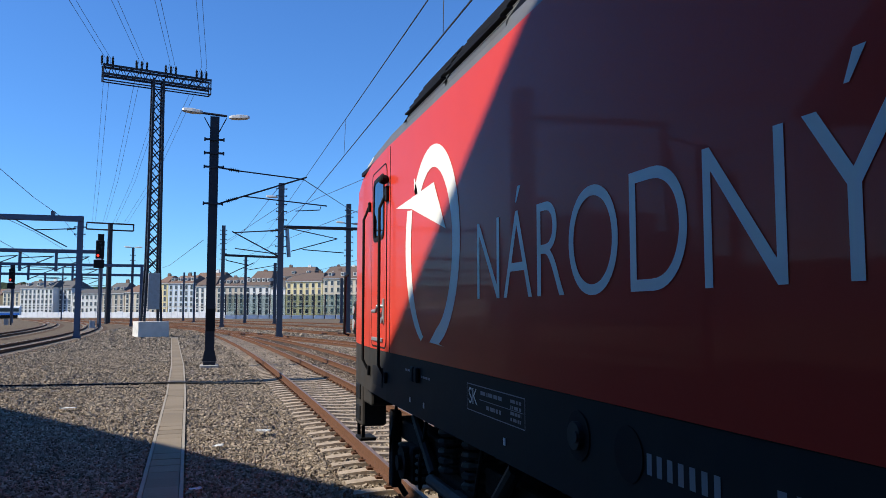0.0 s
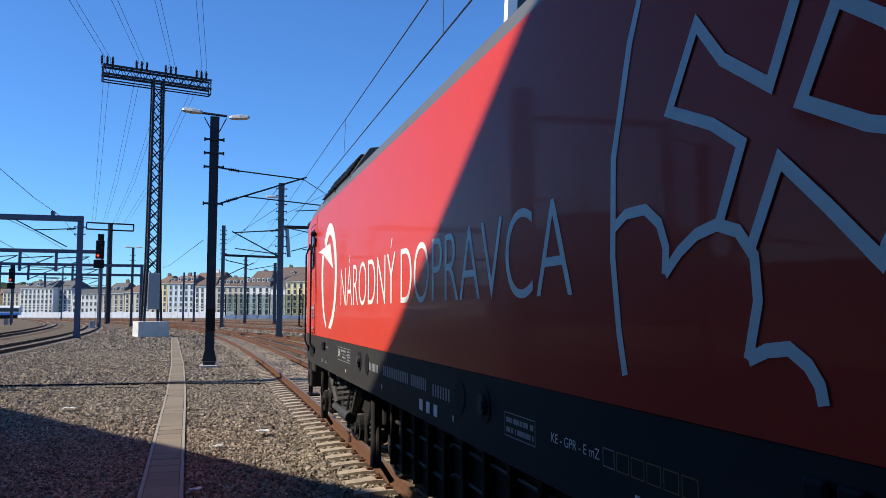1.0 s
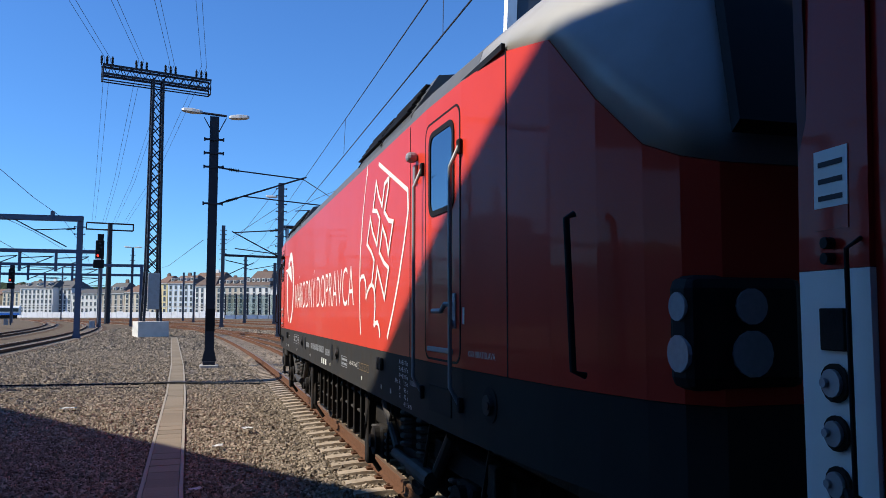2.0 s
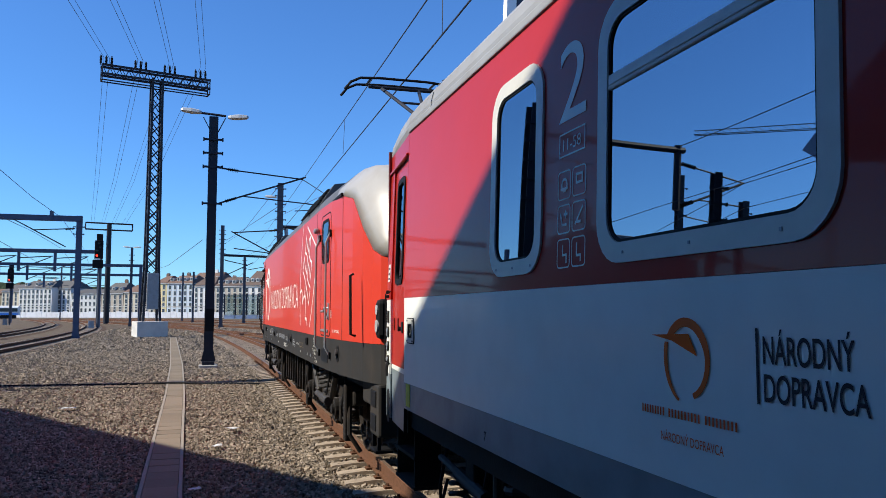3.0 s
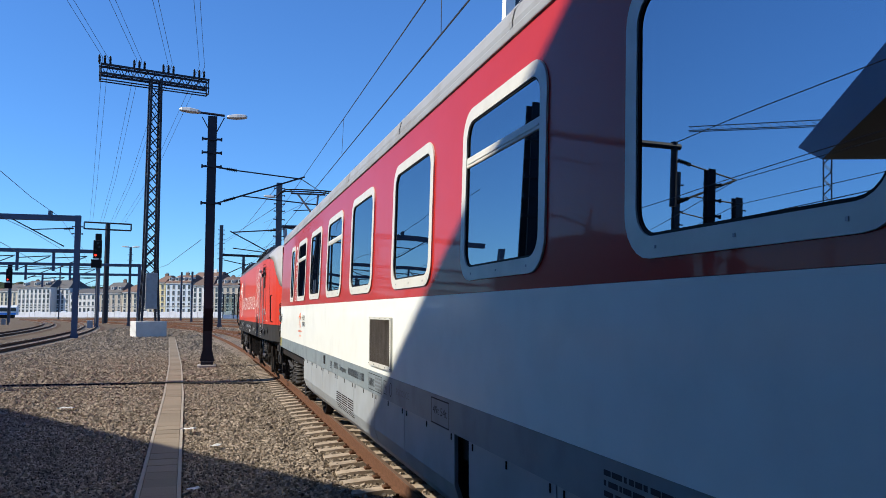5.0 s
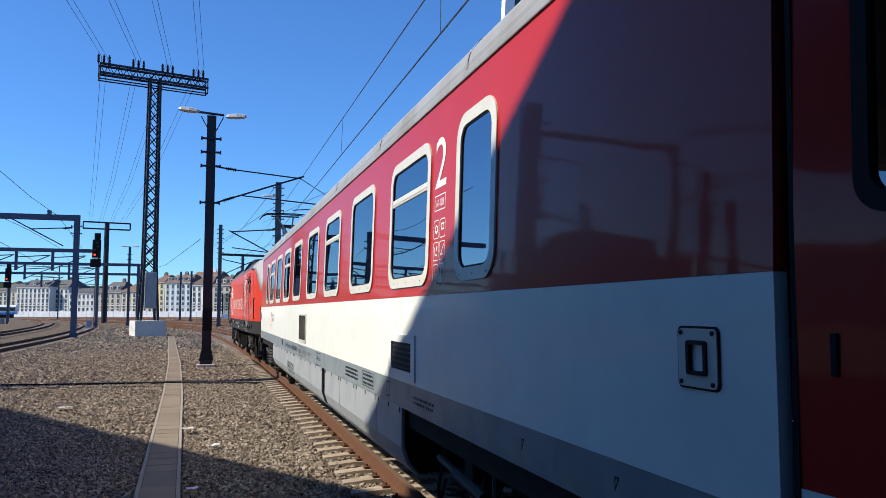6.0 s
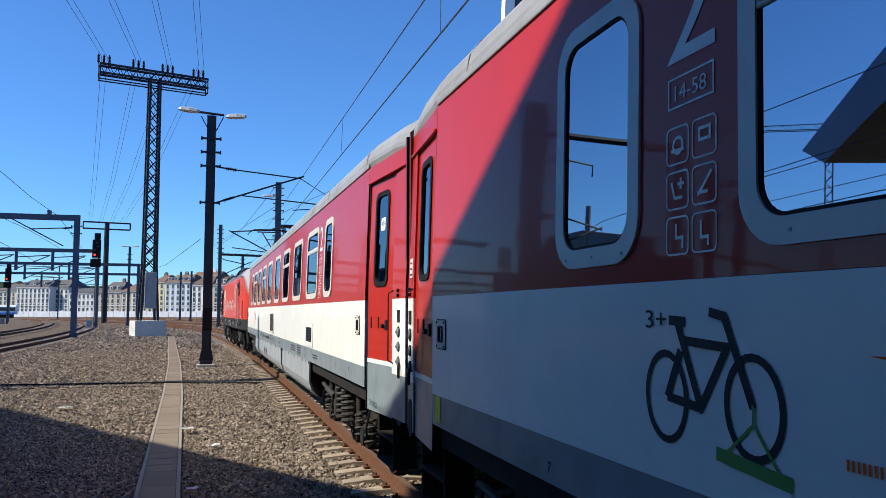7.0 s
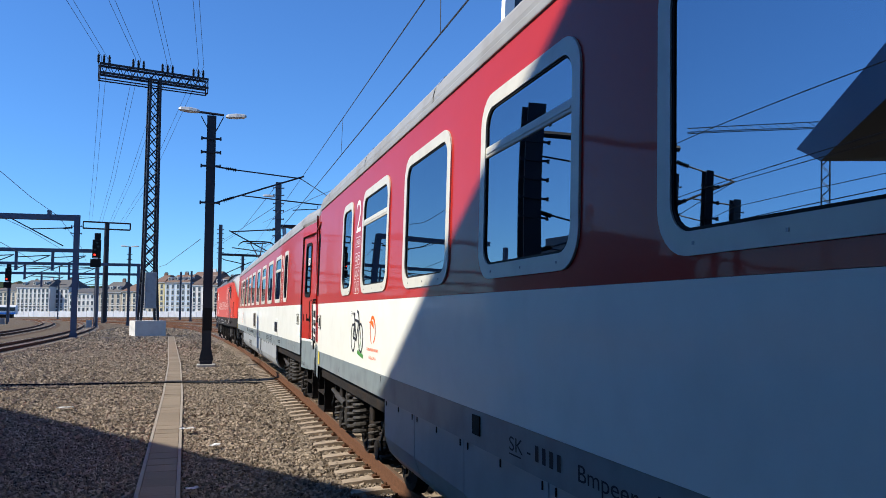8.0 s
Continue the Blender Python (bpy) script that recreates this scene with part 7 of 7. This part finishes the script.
    letters("brake_weight", "89 t", t, 12.48, 1.38, 0.1, 0.04, xs, LETTER)
    letters("brake_weight", "45 t / 56 kN", t, 12.8, 1.215, 0.26, 0.038, xs, LETTER)
    glyph_bars("maker_word", t, 13.0, 13.25, 1.40, 1.44, 7, xs, LETTER_DIM)
    letters("depot", "OSD", t, 14.42, 1.705, 0.09, 0.034, x, LETTER)
    letters("depot", "BRATISLAVA", t, 14.54, 1.702, 0.30, 0.04, x, LETTER)
    letters("cab_number", "1", t, 14.32, 1.90, 0.035, 0.115, x, LETTER)
    for u in (2.2, 2.62, 4.3, 6.35, 8.6, 10.9, 11.9, 12.3):
        bm = bm_new()
        side_plate(bm, u, u + 0.03, 1.27, 1.31, 0.003, 0.004)
        part("jack_mark", bm, LETTER, t)
    bars("data_print", t, 2.05, 2.3, 1.50, 1.53, 1, xs, LETTER_DIM, 4)
    bars("data_print", t, 2.55, 2.8, 1.48, 1.51, 1, xs, LETTER_DIM, 5)


SIGN_DIM = material("dim_yellow_print", (0.20, 0.13, 0.04), 0.55)
SILVER = material("cab_roof_paint", (0.38, 0.37, 0.345), 0.35, grain=0.08, scale=4, stain=0.35, stain_scale=2.5, dirt=(0.22, 0.17, 0.12))
CAB_GLASS = glass_material("cab_pane", (0.25, 0.28, 0.28), 0.15)
LAMP_LENS = material("lamp_lens", (0.42, 0.44, 0.45), 0.15, grain=0.2, scale=40)
LOCO = loco()
loco_marks(LOCO)
# doors, rails and marks follow the drawn-in cab sides
for o in LOCO.children_recursive:
    if o.type == "MESH" and o.name.split(".")[0] in ("cab_door", "leaf", "window_rubber", "pane", "door_sill", "door_handle", "handrail", "rail_bracket", "side_camera", "step_recess", "panel_seam", "filler_port", "filler_cap", "carrier_mark", "cab_number", "depot", "roof_seam"):
        for v in o.data.vertices:
            v.co.x += (LH - loco_ring(-v.co.y)[0]) * (1 if v.co.x < 0 else -1)


# ---- what moves ----
TIMES = np.arange(0, 8.01, 0.25)


def head(t):
    """How far the first coach's front has come along the track, the train gathering speed."""
    lag = np.interp(t, (0, 0.5, 1.0, 2.8, 3.25, 3.5, 4.0, 4.5, 5.75, 6.5, 8.0), (-0.045, -0.02, 0, 0, -0.045, -0.065, -0.065, -0.05, 0.01, 0.01, 0))
    return float(-9.041 + 4.981 * t + 0.2165 * t * t - 0.00976 * t ** 3 + lag)


def ride(front, pivot_a, pivot_b):
    """The pose of a vehicle whose front stands at front, and whose bogies turn at pivot_a and pivot_b behind it."""
    a, b = on_track(front - pivot_a)[0], on_track(front - pivot_b)[0]
    d = (a - b).normalized()
    return Matrix.Translation(a + d * pivot_a) @ Matrix.Rotation(math.atan2(-d.x, d.y), 4, "Z")


def motions():
    walk(LOCO, [(float(t), ride(head(t) + 17.37, 2.65, 12.15)) for t in TIMES])
    walk(COACH_1, [(float(t), ride(head(t), 3.3, 22.3)) for t in TIMES])
    walk(COACH_2, [(float(t), Matrix.Translation((0, 0, -0.008)) @ ride(head(t) - 26.5, 3.3, 22.3)) for t in TIMES])
    ticks = [0.1 * k for k in range(81)]
    for train_part in (LOCO, COACH_1, COACH_2):
        for w in train_part.children_recursive:
            if w.name.startswith("wheel"):
                y, r = w.location.y, w.location.z
                walk(w, [(t, pose(0, y, r, -math.degrees((head(t) - head(0)) / r))) for t in ticks])
    # a scrap of paper drifts along the ballast in the train's wind
    spots = ((0.0, (0.89, 14.57)), (1.1, (0.89, 14.57)), (1.5, (0.87, 15.05)), (1.8, (0.68, 14.97)), (2.8, (0.56, 15.0)), (3.2, (0.06, 15.15)), (3.5, (-0.41, 15.57)), (4.3, (-0.36, 15.13)), (8.0, (-0.36, 15.13)))
    walk(BLOWN, [(t, pose(x, y, -0.17, 0, 0, 40 * t if t < 4.3 else 172)) for t, (x, y) in spots])


motions()
